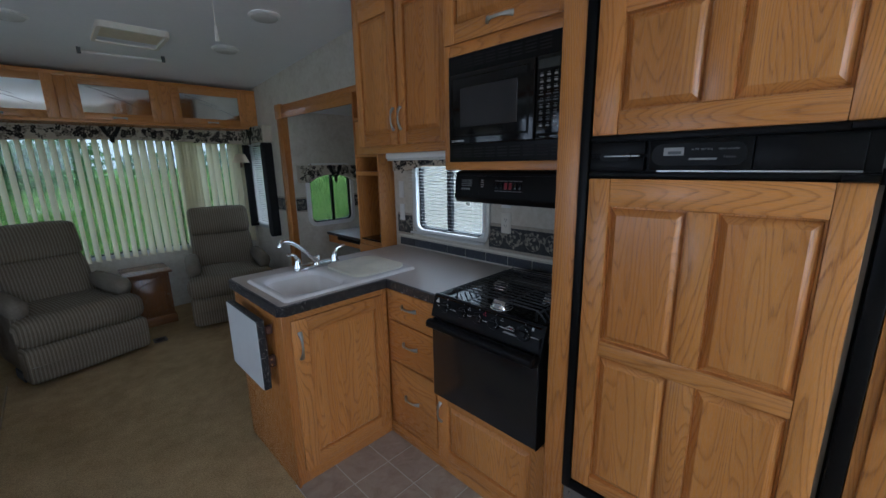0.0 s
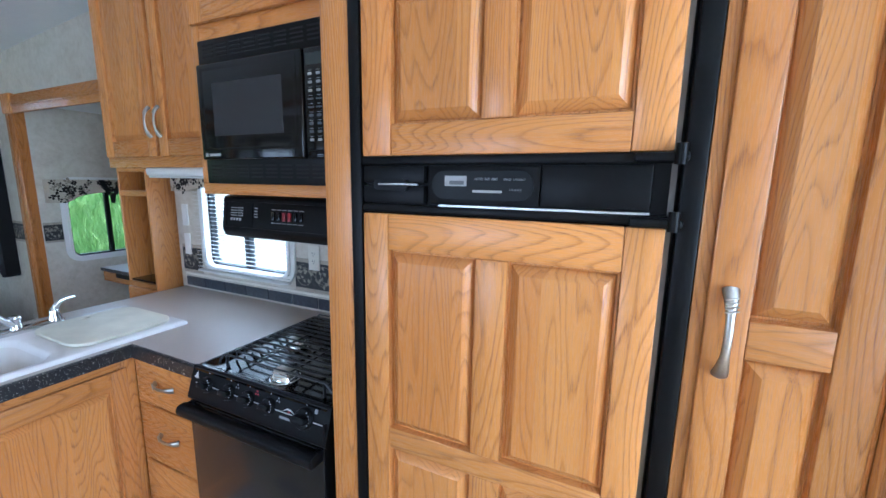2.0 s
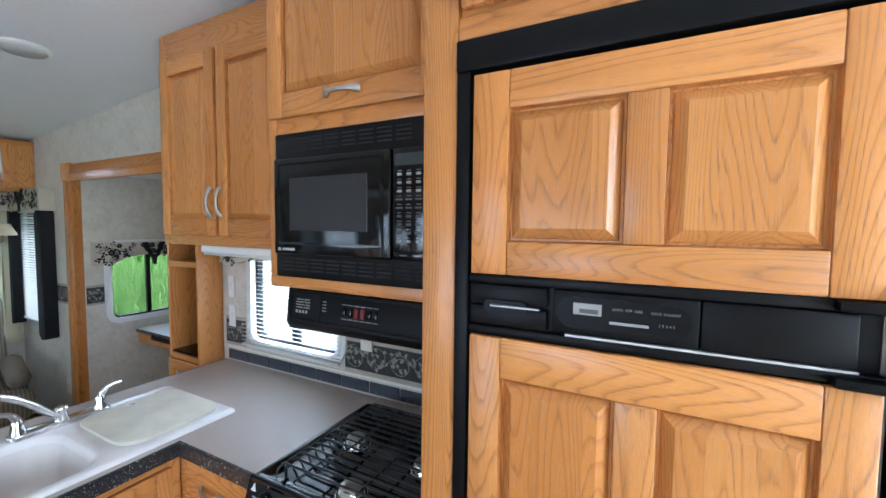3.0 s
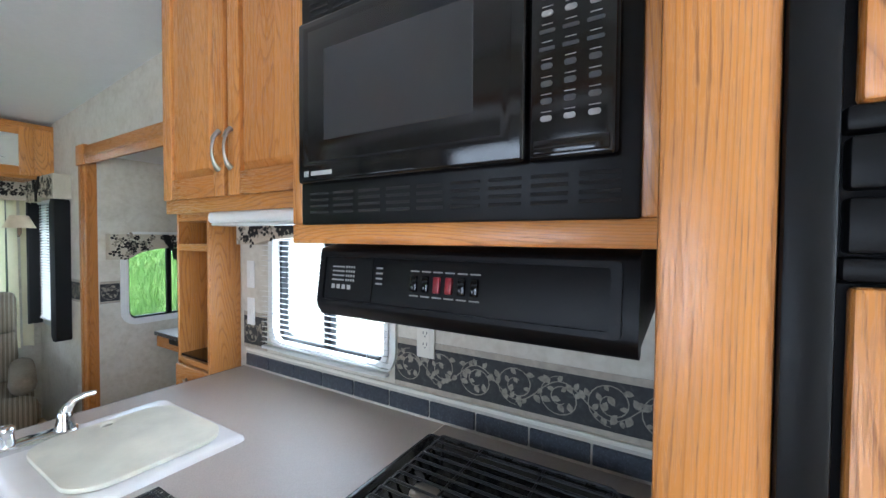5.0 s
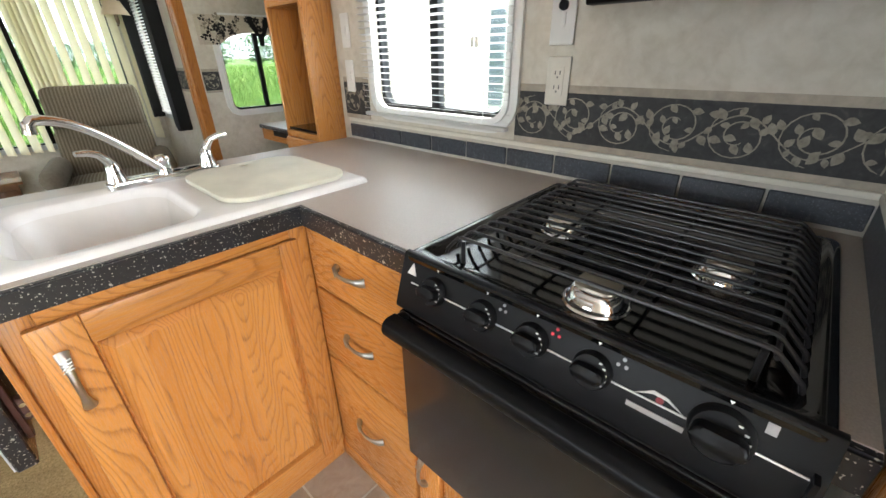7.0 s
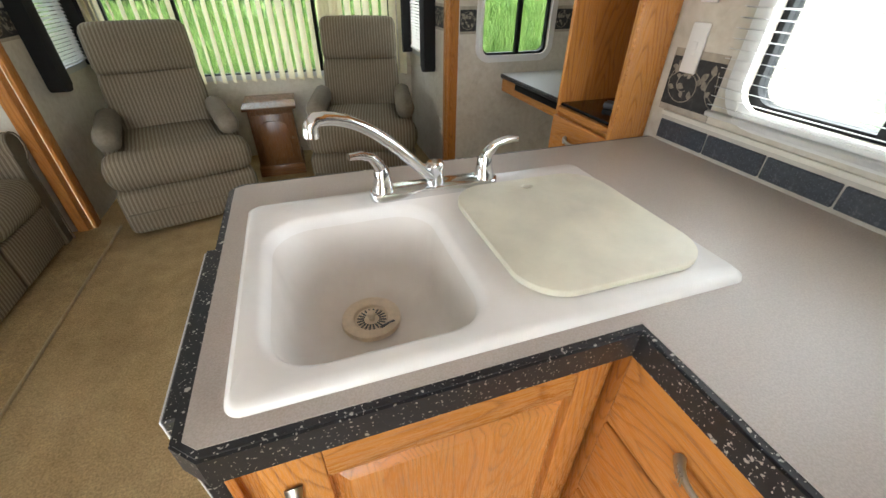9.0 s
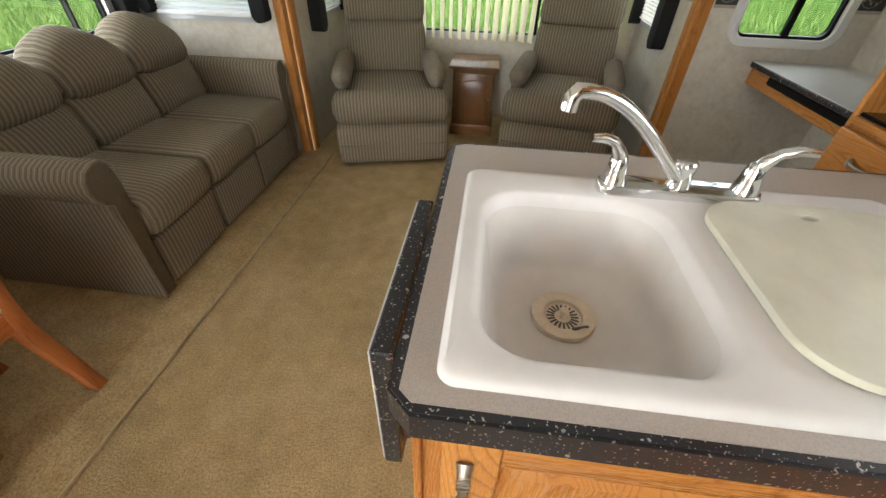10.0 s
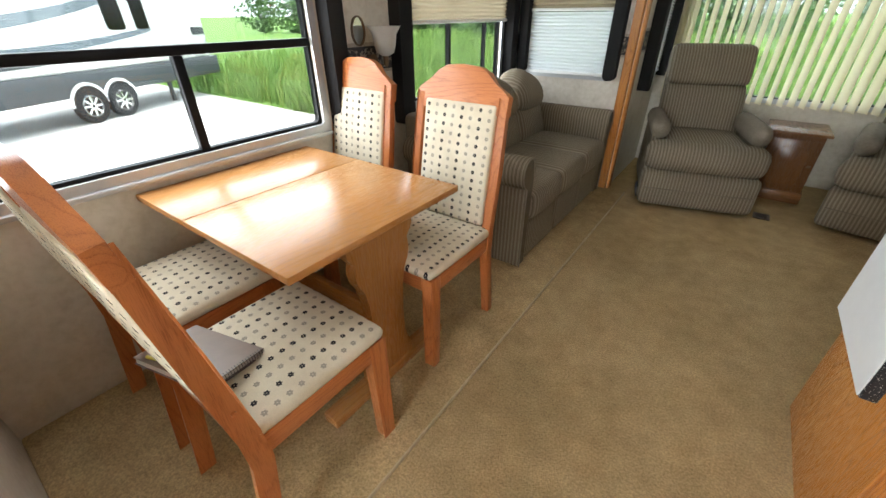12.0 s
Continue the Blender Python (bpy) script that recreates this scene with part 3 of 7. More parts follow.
def panel_door(parent, name, fr, u0, u1, v0, v1, d, cols, rows, woods, thick=0.02, label=""):
    """A framed door with raised panels; cols and rows are the panels' spans as fractions of its width and of its height from the top.
    woods: the upright and the level grain."""
    up, flat = woods
    w, h = u1 - u0, v1 - v0
    cs = [(u0 + a * w, u0 + b * w) for a, b in cols]
    rs = sorted((v1 - b * h, v1 - a * h) for a, b in rows)
    door = part(name, box(bmesh.new(), (u0 + 0.003, u1 - 0.003), (v0 + 0.003, v1 - 0.003), (d, d + thick * 0.2), fr=fr), up, parent, label)
    t = (d + thick * 0.2, d + thick)
    for a, b in ((u0, cs[0][0]), (cs[-1][1], u1)):
        part("stile", B((a, b), (v0, v1), t, 0.0035, 2, fr), up, door)
    edges = [v0] + [x for r in rs for x in r] + [v1]
    for a, b in zip(edges[::2], edges[1::2]):
        part("rail", B((cs[0][0], cs[-1][1]), (a, b), (t[0], t[1] - 0.0008), 0.0035, 2, fr), flat, door)
    for (a, _), (_, b) in zip([(c[1], 0) for c in cs[:-1]], [(0, c[0]) for c in cs[1:]]):
        for lo, hi in rs:
            part("mullion", B((a, b), (lo, hi), (t[0], t[1] - 0.0008), 0.0035, 2, fr), up, door)
    for a, b in cs:
        for lo, hi in rs:
            raised_panel(door, fr, a, b, lo, hi, d + thick, OAK_FIELD)
    return door


def pull(parent, fr, u, v, d, length=0.1, level=False):
    """A bowed nickel pull with a broad, ridged leaf end."""
    bm = bmesh.new()
    pts, rs = [], []
    for k in range(13):
        s = k / 12 - 0.5
        lift = 0.026 * (1 - (2 * s) ** 2) ** 0.7 if abs(s) < 0.5 else 0.0
        pts.append((0, s * length, lift + 0.004))
        rs.append(0.0042 + 0.0042 * max(0.0, abs(s) - 0.22) / 0.28)
    tube(bm, pts, rs, 10)
    bmesh.ops.scale(bm, vec=(1.35, 1, 0.8), verts=bm.verts)
    for k in range(4):
        y = length * (0.27 + 0.045 * k)
        z = 0.8 * (0.026 * (1 - (2 * y / length) ** 2) ** 0.7 + 0.004)
        rod(bm, (-0.0085, y, z + 0.0045), (0.0085, y + 0.004, z + 0.0045), 0.0012, 6)
    m = fr @ Matrix.Translation((u, v, d)) @ (pose(0, 0, 0, 0, 0, 90) if level else Matrix.Identity(4))
    bmesh.ops.transform(bm, matrix=m, verts=bm.verts)
    return part("handle", bm, NICKEL, parent, "brushed nickel bow handle", 60)


KX = (OAK["z"], OAK["y"])
KY = (OAK["z"], OAK["x"])
FACE = 1.105

# ---- refrigerator ----
fr = on(MX, FACE)
fridge = thing("refrigerator", (1.42, 0.22, 0.39), "built-in two-door refrigerator with oak-panelled doors and black trim", "refrigerator")
part("body", B((1.125, 1.70), (-0.098, 0.535), (0.39, 1.98)), BLACK, fridge)
bm = bmesh.new()
box(bm, (-0.5375, -0.509), (0.395, 1.985), (-0.02, 0.012), 0.004, 2, fr)
box(bm, (0.068, 0.0985), (0.395, 1.985), (-0.02, 0.012), 0.004, 2, fr)
part("frame", bm, BLACK, fridge, "black metal surround")
part("frame_top", B((-0.5375, 0.0985), (1.930, 1.988), (-0.02, 0.018), 0.005, 2, fr), BLACK, fridge)
part("frame_bottom", B((-0.512, 0.064), (0.395, 0.432), (-0.02, 0.010), 0.004, 2, fr), BLACK, fridge)
part("hinge_strip", B((0.0545, 0.0625), (0.44, 1.93), (-0.02, -0.002), fr=fr), GREYPANEL, fridge, "pale metal strip beside the hinges")
up = panel_door(fridge, "freezer_door", fr, -0.502, 0.054, 1.562, 1.922, -0.004, [(0.122, 0.458), (0.560, 0.896)], [(0.186, 0.832)], KX)
low = panel_door(fridge, "fridge_door", fr, -0.503, 0.054, 0.445, 1.447, -0.004, [(0.108, 0.453), (0.563, 0.900)], [(0.075, 0.478), (0.528, 0.955)], KX)
for d in (up, low):
    z = (1.562, 1.922) if d is up else (0.445, 1.447)
    bm = bmesh.new()
    box(bm, (-0.509, 0.056), (z[0] - 0.004, z[1] + 0.004), (-0.016, -0.004), 0.003, 1, fr)
    part("gasket", bm, BLACK, d)
band = part("control_band", B((-0.508, 0.056), (1.450, 1.562), (-0.02, -0.004), fr=fr), BLACK, fridge)
part("band_top_rail", B((-0.508, 0.058), (1.545, 1.562), (-0.006, 0.012), 0.004, 2, fr), BLACK, band)
part("band_bottom_rail", B((-0.508, 0.058), (1.450, 1.466), (-0.006, 0.012), 0.004, 2, fr), BLACK, band)
part("band_silver_line", B((-0.33, 0.03), (1.466, 1.4695), (-0.006, 0.0125), fr=fr), GREY_STRIP, band)
part("latch_upper", B((-0.505, -0.362), (1.509, 1.543), (-0.006, 0.010), 0.003, 2, fr), BLACK, band)
part("latch_lower", B((-0.505, -0.362), (1.468, 1.504), (-0.006, 0.010), 0.003, 2, fr), BLACK, band)
bm = prism(bmesh.new(), rounded(-0.475, -0.395, 1.494, 1.516, 0.0105), 0.008, 0.017, fr)
part("latch_grip", bm, BLACK, band)
part("latch_lever", B((-0.462, -0.372), (1.5045, 1.5085), (0.014, 0.022), 0.0015, 1, fr), GREY_STRIP, band)
part("control_panel", B((-0.352, -0.140), (1.470, 1.543), (-0.006, 0.008), 0.003, 2, fr), BLACK, band)
bm = prism(bmesh.new(), rounded(-0.345, -0.150, 1.481, 1.533, 0.025), 0.007, 0.0095, fr)
part("control_oval", bm, BLACK, band)
part("maker_plate", B((-0.318, -0.274), (1.505, 1.524), (0.009, 0.0105), fr=fr), DIM_PRINT, band, "small silver plate")
part("maker_plate_mark", B((-0.308, -0.279), (1.508, 1.515), (0.0104, 0.0112), fr=fr), CHARCOAL, band)


def writing(name, words, fr, u, v, d, size, material, parent):
    """Printed words lying on a face."""
    cu = bpy.data.curves.new(name, "FONT")
    cu.body, cu.size, cu.extrude, cu.resolution_u = words, size, 0.0002, 2
    cu.align_x = "CENTER"
    tmp = bpy.data.objects.new(name, cu)
    me = bpy.data.meshes.new_from_object(tmp)
    bpy.data.objects.remove(tmp)
    bm = bmesh.new()
    bm.from_mesh(me)
    bmesh.ops.transform(bm, matrix=fr @ Matrix.Translation((u, v, d)), verts=bm.verts)
    return part(name, bm, material, parent, smooth=0)


writing("print_modes", "AUTO  OFF  GAS", fr, -0.237, 1.5165, 0.0098, 0.0058, DIM_PRINT, band)
writing("print_cold", "COLD  COLDEST", fr, -0.184, 1.5165, 0.0098, 0.0052, DIM_PRINT, band)
writing("print_scale", "1 2 3 4 5", fr, -0.182, 1.498, 0.0098, 0.0062, DIM_PRINT, band)
part("print_line", B((-0.262, -0.206), (1.494, 1.4985), (0.0094, 0.0099), fr=fr), DIM_PRINT, band)
part("hinge_cover", B((-0.138, 0.030), (1.470, 1.543), (-0.006, 0.009), 0.003, 2, fr), BLACK, band)
for v0 in (1.546, 1.448):
    part("hinge", B((0.002, 0.074), (v0, v0 + 0.015), (0.0, 0.03), 0.005, 2, fr), BLACK, fridge, "black door hinge")
    bm = R((FACE - 0.028, -0.062, v0 - 0.004), (FACE - 0.028, -0.062, v0 + 0.026), 0.008, 12)
    part("hinge_pin", bm, BLACK, fridge)

vent = thing("fridge_vent_panel", (1.12, 0.22, 0.03), "grey perforated metal vent panel under the refrigerator", "vent panel")
part("plate", B((1.11, 1.125), (-0.098, 0.5375), (0.03, 0.39), 0.003), GREYPANEL, vent)
for k in range(9):
    part("rib", B((1.105, 1.111), (-0.09 + k * 0.075, -0.082 + k * 0.075), (0.05, 0.37), 0.002), GREYPANEL, vent)
hole = mesh_of("hole_row", B((-0.002, 0.002), (-0.016, 0.016), (-0.0025, 0.0025)), CHARCOAL)
for k in range(8):
    for j in range(14):
        piece("slot", hole, vent, (1.1095, -0.048 + k * 0.075, 0.07 + j * 0.021))

# ---- oak surround, pantry and hall corner ----
tower = thing("oak_partition", (1.4, 0.575, 0), "oak face stile on a wallpapered partition beside the stove", "partition", kind="structure")
part("stile", B((1.098, 1.15), (0.538, 0.6115), (0.0, ceiling_at(0.58) - 0.002), 0.004, 2), OAK["z"], tower, "light oak stile")
part("partition_wall", B((1.15, W - 0.001), (0.550, 0.608), (0.0, ceiling_at(0.58) - 0.002)), WALL, tower)
part("corner_bead", B((1.150, 1.158), (0.608, 0.6125), (0.92, 1.47), 0.001), GREY_STRIP, tower)
over = thing("overhead_cabinet", (1.42, 0.22, 1.99), "oak cabinet above the refrigerator", "cabinet")
part("body", B((1.112, 1.70), (-0.098, 0.5375), (1.99, ceiling_at(0.5) - 0.004)), OAK["y"], over)
part("rail", B((1.10, 1.112), (-0.098, 0.5375), (1.99, 2.035), 0.002), OAK["y"], over)
panel_door(over, "door", fr, -0.525, -0.225, 2.04, 2.52, 0.006, [(0.2, 0.8)], [(0.14, 0.86)], KX)
panel_door(over, "door", fr, -0.215, 0.090, 2.04, 2.52, 0.006, [(0.2, 0.8)], [(0.14, 0.86)], KX)
pantry = thing("pantry_cabinet", (1.4, -0.23, 0), "tall narrow oak pantry cabinet with two-panel door", "cabinet")
part("body", B((1.113, 1.70), (-0.330, -0.0995), (0.0, ceiling_at(-0.1) - 0.004)), OAK["z"], pantry)
part("stile", B((1.099, 1.1131), (-0.119, -0.0995), (0.0, ceiling_at(-0.1) - 0.006), 0.003, 2), OAK["z"], pantry)
pd = panel_door(pantry, "door", fr, 0.118, 0.322, 0.585, 2.25, -0.004, [(0.265, 0.745)], [(0.05, 0.558), (0.594, 0.962)], KX)
pull(pd, fr, 0.144, 1.30, 0.016, 0.13)
pd2 = panel_door(pantry, "lower_door", fr, 0.118, 0.322, 0.10, 0.565, -0.004, [(0.26, 0.77)], [(0.12, 0.88)], KX)
pull(pd2, fr, 0.144, 0.50, 0.016, 0.10)
corner = thing("hall_cabinet", (1.16, -0.44, 0), "angled oak end panel with slim doors at the hall corner", "cabinet")
ang = Matrix.Translation((1.106, -0.332, 0)) @ pose(0, 0, 0, 0, 0, -40)
part("panel", box(bmesh.new(), (0.0, 0.205), (0.001, 0.02), (0.0, ceiling_at(-0.4) - 0.01), 0.003, 2, ang), OAK["z"], corner)
ef = ang @ Matrix(((1, 0, 0, 0), (0, 0, -1, 0), (0, 1, 0, 0), (0, 0, 0, 1)))
for v0, v1 in ((0.56, 2.25), (0.08, 0.545)):
    d = part("door", box(bmesh.new(), (0.012, 0.15), (v0, v1), (0.0, 0.012), 0.003, 2, ef), OAK["z"], corner)
    pull(d, ef, 0.02, 1.28 if v0 > 0.5 else 0.60 - 0.08, 0.012, 0.085)
part("edge_bead", box(bmesh.new(), (0.15, 0.175), (0.0, 2.5), (0.0, 0.012), 0.005, 2, ef), OAK["z"], corner)
solo("wall_hall", B((1.262, 1.307), (-2.0, -0.506), (0.0, ceiling_at(-2.0))), WALL, (1.2, -1.2, 0), PAPER, "wall", kind="structure")
solo("wall_hall_return", B((0.955, 1.2615), (-0.505, -0.4665), (0.0, ceiling_at(-0.46))), WALL, (1.1, -0.48, 0), PAPER, "wall", kind="structure")
wain = thing("hall_wainscot", (1.1, -0.466, 0), "oak wainscot board at the foot of the hall wall", "wall panel", kind="structure")
part("board", B((0.955, 1.2445), (-0.466, -0.455), (0.0, 0.745), 0.003, 2), OAK["z"], wain)
part("cap", B((0.955, 1.2445), (-0.4665, -0.447), (0.745, 0.768), 0.005, 2), OAK["x"], wain)
step = thing("hall_step", (0.7, -1.0, 0), "oak-trimmed carpeted step up to the hall", "step", kind="structure")
part("riser", B((0.25, 1.261), (-1.99, -0.86), (0.0, 0.17), 0.004), CARPET, step)
part("skirting", B((1.232, 1.2615), (-1.99, -0.51), (0.0, 0.36), 0.004, 2), OAK["y"], step)
part("nosing", B((0.25, 1.17), (-0.87, -0.845), (0.0, 0.185), 0.006, 2), OAK["x"], step)

# ---- microwave cabinet ----
MF = 1.22
fm = on(MX, MF)
mwc = thing("microwave_cabinet", (1.48, 0.91, 1.465), "oak wall cabinet that houses the microwave, with lift-up door", "cabinet")
part("body", B((1.232, W), (0.6125, 1.205), (1.468, ceiling_at(1.2) - 0.006)), OAK["z"], mwc)
bm = bmesh.new()
part("bottom_rail", B((-1.205, -0.6125), (1.466, 1.500), (-0.012, 0.0), 0.003, 2, fm), OAK["y"], mwc)
part("stile", B((-1.205, -1.172), (1.500, 2.54), (-0.012, 0.0), 0.003, 2, fm), OAK["z"], mwc)
part("stile", B((-0.640, -0.6125), (1.500, 2.54), (-0.012, 0.0), 0.003, 2, fm), OAK["z"], mwc)
part("middle_rail", B((-1.172, -0.640), (1.905, 1.965), (-0.012, 0.0), 0.003, 2, fm), OAK["y"], mwc)
ld = panel_door(mwc, "lift_door", fm, -1.185, -0.625, 1.945, 2.42, 0.001, [(0.10, 0.90)], [(0.13, 0.86)], KX)
pull(ld, fm, -0.905, 1.985, 0.021, 0.11, True)

micro = thing("microwave_oven", (1.4, 0.905, 1.5), "built-in black microwave oven with louvred trim", "microwave")
part("body", B((1.236, 1.66), (0.642, 1.170), (1.5005, 1.9045)), BLACK, micro)
trim = part("trim_frame", B((-1.170, -0.632), (1.4985, 1.903), (0.0005, 0.008), 0.003, 2, fm), BLACK, micro, "matt black trim plate")
for k in range(9):
    u = -1.148 + k * 0.0565
    for row, v0 in ((0, 1.517), (1, 1.853)):
        if row and k > 7:
            continue
        # matt black strips stand for the shade inside recessed louvre slots
        for j in range(4):
            part("louvre", B((u, u + 0.045), (v0 + j * 0.0105, v0 + j * 0.0105 + 0.005), (0.007, 0.0086), 0.0015, 1, fm), FLOWER_SLOT_BLACK, trim)
door = part("door", B((-1.148, -0.752), (1.566, 1.830), (0.006, 0.034), 0.006, 3, fm), GLOSS_BLACK, micro, "gloss black door")
bm = bmesh.new()
loops = []
for inset, d in ((0.0, 0.0345), (0.004, 0.0355), (0.030, 0.026), (0.032, 0.026)):
    loops.append([bm.verts.new(fm @ Vector((u, v, d))) for u, v in ((-1.134 + inset * 1.5, 1.592 + inset), (-0.770 - inset * 1.5, 1.592 + inset), (-0.770 - inset * 1.5, 1.818 - inset), (-1.134 + inset * 1.5, 1.818 - inset))])
for a, b in zip(loops, loops[1:]):
    for i in range(4):
        bm.faces.new((a[i], a[(i + 1) % 4], b[(i + 1) % 4], b[i]))
part("window_bevel", bm, GLOSS_BLACK, door)
part("window", B((-1.085, -0.819), (1.632, 1.776), (0.030, 0.0348), 0.001, 1, fm), plain("microwave_screen", (0.028, 0.028, 0.030), 0.22, vary=0.06, scale=6), door, "grey mesh window")
for k in range(3):
    part("maker_mark", B((-1.130 + k * 0.004, -1.1275 + k * 0.004), (1.576, 1.585), (0.0345, 0.0352), fr=fm), DIM_PRINT, door)
part("maker_mark", B((-1.114, -1.066), (1.577, 1.584), (0.0345, 0.0352), fr=fm), DIM_PRINT, door)
keys = part("control_panel", B((-0.749, -0.652), (1.566, 1.830), (0.006, 0.030), 0.005, 3, fm), GLOSS_BLACK, micro, "gloss black keypad panel")
part("display", B((-0.740, -0.664), (1.788, 1.816), (0.029, 0.0315), 0.001, 1, fm), plain("display_glass", (0.05, 0.06, 0.06), 0.15), keys, "dark display")
for j in range(9):
    for k in range(3):
        u, v = -0.728 + k * 0.026, 1.768 - j * 0.0195
        if j in (3, 4):
            bm = prism(bmesh.new(), rounded(u - 0.009, u + 0.009, v - 0.002, v + 0.002, 0.0018, 3), 0.0295, 0.0312, fm)
        else:
            bm = prism(bmesh.new(), rounded(u - 0.0065, u + 0.0065, v - 0.0032, v + 0.0032, 0.003, 3), 0.0295, 0.0314, fm)
        part("button", bm, DIM_PRINT if j < 3 or j > 7 else CHARCOAL, keys)
        part("button_print", B((u - 0.006, u + 0.006), (v + 0.0074, v + 0.0084), (0.0298, 0.0304), fr=fm), DIM_PRINT, keys)
part("release_pad", B((-0.742, -0.660), (1.572, 1.588), (0.029, 0.033), 0.002, 2, fm), GLOSS_BLACK, keys)

# ---- range hood ----
hood = thing("range_hood", (1.5, 0.925, 1.30), "black range hood with a row of rocker switches", "range hood")
bm = bmesh.new()
XZ = Matrix(((1, 0, 0, 0), (0, 0, 1, 0), (0, 1, 0, 0), (0, 0, 0, 1)))
prism(bm, [(1.315, 1.466), (1.275, 1.456), (1.262, 1.350), (1.276, 1.328), (1.30, 1.328), (1.30, 1.340), (1.70, 1.340), (1.70, 1.328), (1.7415, 1.328), (1.7415, 1.466)], 0.636, 1.190, XZ)
bmesh.ops.bevel(bm, geom=[e for e in bm.edges if abs(e.verts[0].co.y - e.verts[1].co.y) > 0.1], offset=0.006, segments=2, affect="EDGES", profile=0.5)
part("shell", bm, BLACK, hood)
hf = Matrix.Translation((1.262, 0, 1.350)) @ Matrix(((0, 0.1217, -0.9926, 0), (-1, 0, 0, 0), (0, 0.9926, 0.1217, 0), (0, 0, 0, 1)))
part("bezel", ring_wall(bmesh.new(), rounded(-1.180, -0.655, 0.004, 0.100, 0.008), rounded(-1.172, -0.668, 0.012, 0.092, 0.006), -0.002, 0.004, hf), BLACK, hood)
part("left_plate", B((-1.170, -1.055), (0.014, 0.090), (-0.001, 0.0015), fr=hf), BLACK, hood)
for u in (-0.965, -0.943, -0.921, -0.899, -0.877, -0.855):
    rd = u in (-0.921, -0.899)
    part("switch", B((u - 0.0062, u + 0.0062), (0.040, 0.066), (-0.001, 0.005), 0.002, 2, hf), RED if rd else GLOSS_BLACK, hood, "red rocker switch" if rd else "black rocker switch")
    for v in (0.072, 0.032):
        part("switch_print", B((u - 0.0085, u + 0.0085), (v, v + 0.0022), (0.0, 0.0008), fr=hf), DIM_PRINT, hood)
for j in range(4):
    part("gauge_print", B((-1.152, -1.122), (0.048 + j * 0.008, 0.0505 + j * 0.008), (0.001, 0.0022), fr=hf), DIM_PRINT, hood)
    part("gauge_print", B((-1.152 + j * 0.013, -1.144 + j * 0.013), (0.033, 0.041), (0.001, 0.0022), fr=hf), DIM_PRINT, hood)
    for i in range(4):
        part("gauge_light", B((-1.118 + i * 0.006, -1.115 + i * 0.006), (0.0475 + j * 0.008, 0.0515 + j * 0.008), (0.001, 0.0022), fr=hf), DIM_PRINT, hood)
    part("gauge_print", B((-1.046, -1.032), (0.046 + j * 0.009, 0.049 + j * 0.009), (0.001, 0.0022), fr=hf), DIM_PRINT, hood)
part("hood_filter", B((1.36, 1.62), (0.80, 1.08), (1.334, 1.3395), 0.002), GREYPANEL, hood, "grey mesh filter")
part("lamp_lens", B((1.37, 1.60), (0.86, 1.04), (1.331, 1.3342), 0.001, 2), FROST, hood, "frosted lamp lens")
for y in (0.665, 0.935):
    part("knob", lathe(bmesh.new(), [(0, 0.0), (0.011, 0.0), (0.013, 0.003), (0.013, 0.020), (0, 0.020)], (1.33, y, 1.320)), plain("clear_cap", (0.6, 0.6, 0.58), 0.2), hood)

# ---- upper cabinet by the window ----
UF = 1.43
fu = on(MX, UF)
upc = thing("wall_cabinet", (1.58, 1.69, 1.555), "oak wall cabinet with two raised-panel doors", "cabinet")
part("body", B((1.442, W), (1.2055, 2.170), (1.572, ceiling_at(2.17) - 0.006)), OAK["z"], upc)
part("bottom_rail", B((-2.170, -1.2055), (1.556, 1.612), (-0.012, 0.0), 0.003, 2, fu), OAK["y"], upc)
part("bottom", B((1.44, 1.72), (1.2055, 2.168), (1.558, 1.572)), OAK["y"], upc)
part("stile", B((-2.170, -2.125), (1.612, 2.47), (-0.012, 0.0), 0.003, 2, fu), OAK["z"], upc)
part("stile", B((-1.775, -1.735), (1.612, 2.325), (-0.012, 0.0), 0.003, 2, fu), OAK["z"], upc)
part("stile", B((-1.385, -1.2055), (1.612, 2.47), (-0.012, 0.0), 0.003, 2, fu), OAK["z"], upc)
part("top_rail", B((-2.125, -1.385), (2.325, 2.47), (-0.012, 0.0), 0.003, 2, fu), OAK["y"], upc)
for u0, u1, hu in ((-2.140, -1.764, -1.785), (-1.744, -1.370, -1.722)):
    d = panel_door(upc, "door", fu, u0, u1, 1.600, 2.345, 0.001, [(0.155, 0.845)], [(0.085, 0.910)], KX)
    pull(d, fu, hu, 1.735, 0.021, 0.115)
light = thing("under_cabinet_light", (1.49, 1.6, 1.515), "white plastic strip light under the wall cabinet", "light")
part("housing", B((1.445, 1.535), (1.25, 1.93), (1.522, 1.558), 0.012, 3), WHITE, light)
part("diffuser", B((1.452, 1.528), (1.26, 1.92), (1.513, 1.5225), 0.004, 2), FROST, light)

# ---- base cabinets ----
CF = 1.172
fc = on(MX, CF)
base = thing("drawer_cabinet", (1.45, 1.4, 0), "oak base cabinet with a stack of three drawers", "cabinet")
part("body", B((1.184, 1.70), (1.222, 1.64), (0.0, 0.872)), OAK["z"], base)
part("stile", B((-1.616, -1.570), (0.03, 0.874), (-0.012, 0.0), 0.002, 2, fc), OAK["z"], base)
part("stile", B((-1.238, -1.222), (0.03, 0.874), (-0.012, 0.0), 0.002, 2, fc), OAK["z"], base)
for a, b in ((0.03, 0.105), (0.455, 0.475), (0.690, 0.705), (0.858, 0.874)):
    part("rail", B((-1.570, -1.238), (a, b), (-0.012, 0.0), 0.002, 2, fc), OAK["y"], base)
part("side_panel", B((1.172, 1.70), (1.190, 1.2215), (0.4535, 0.874)), OAK["z"], base)
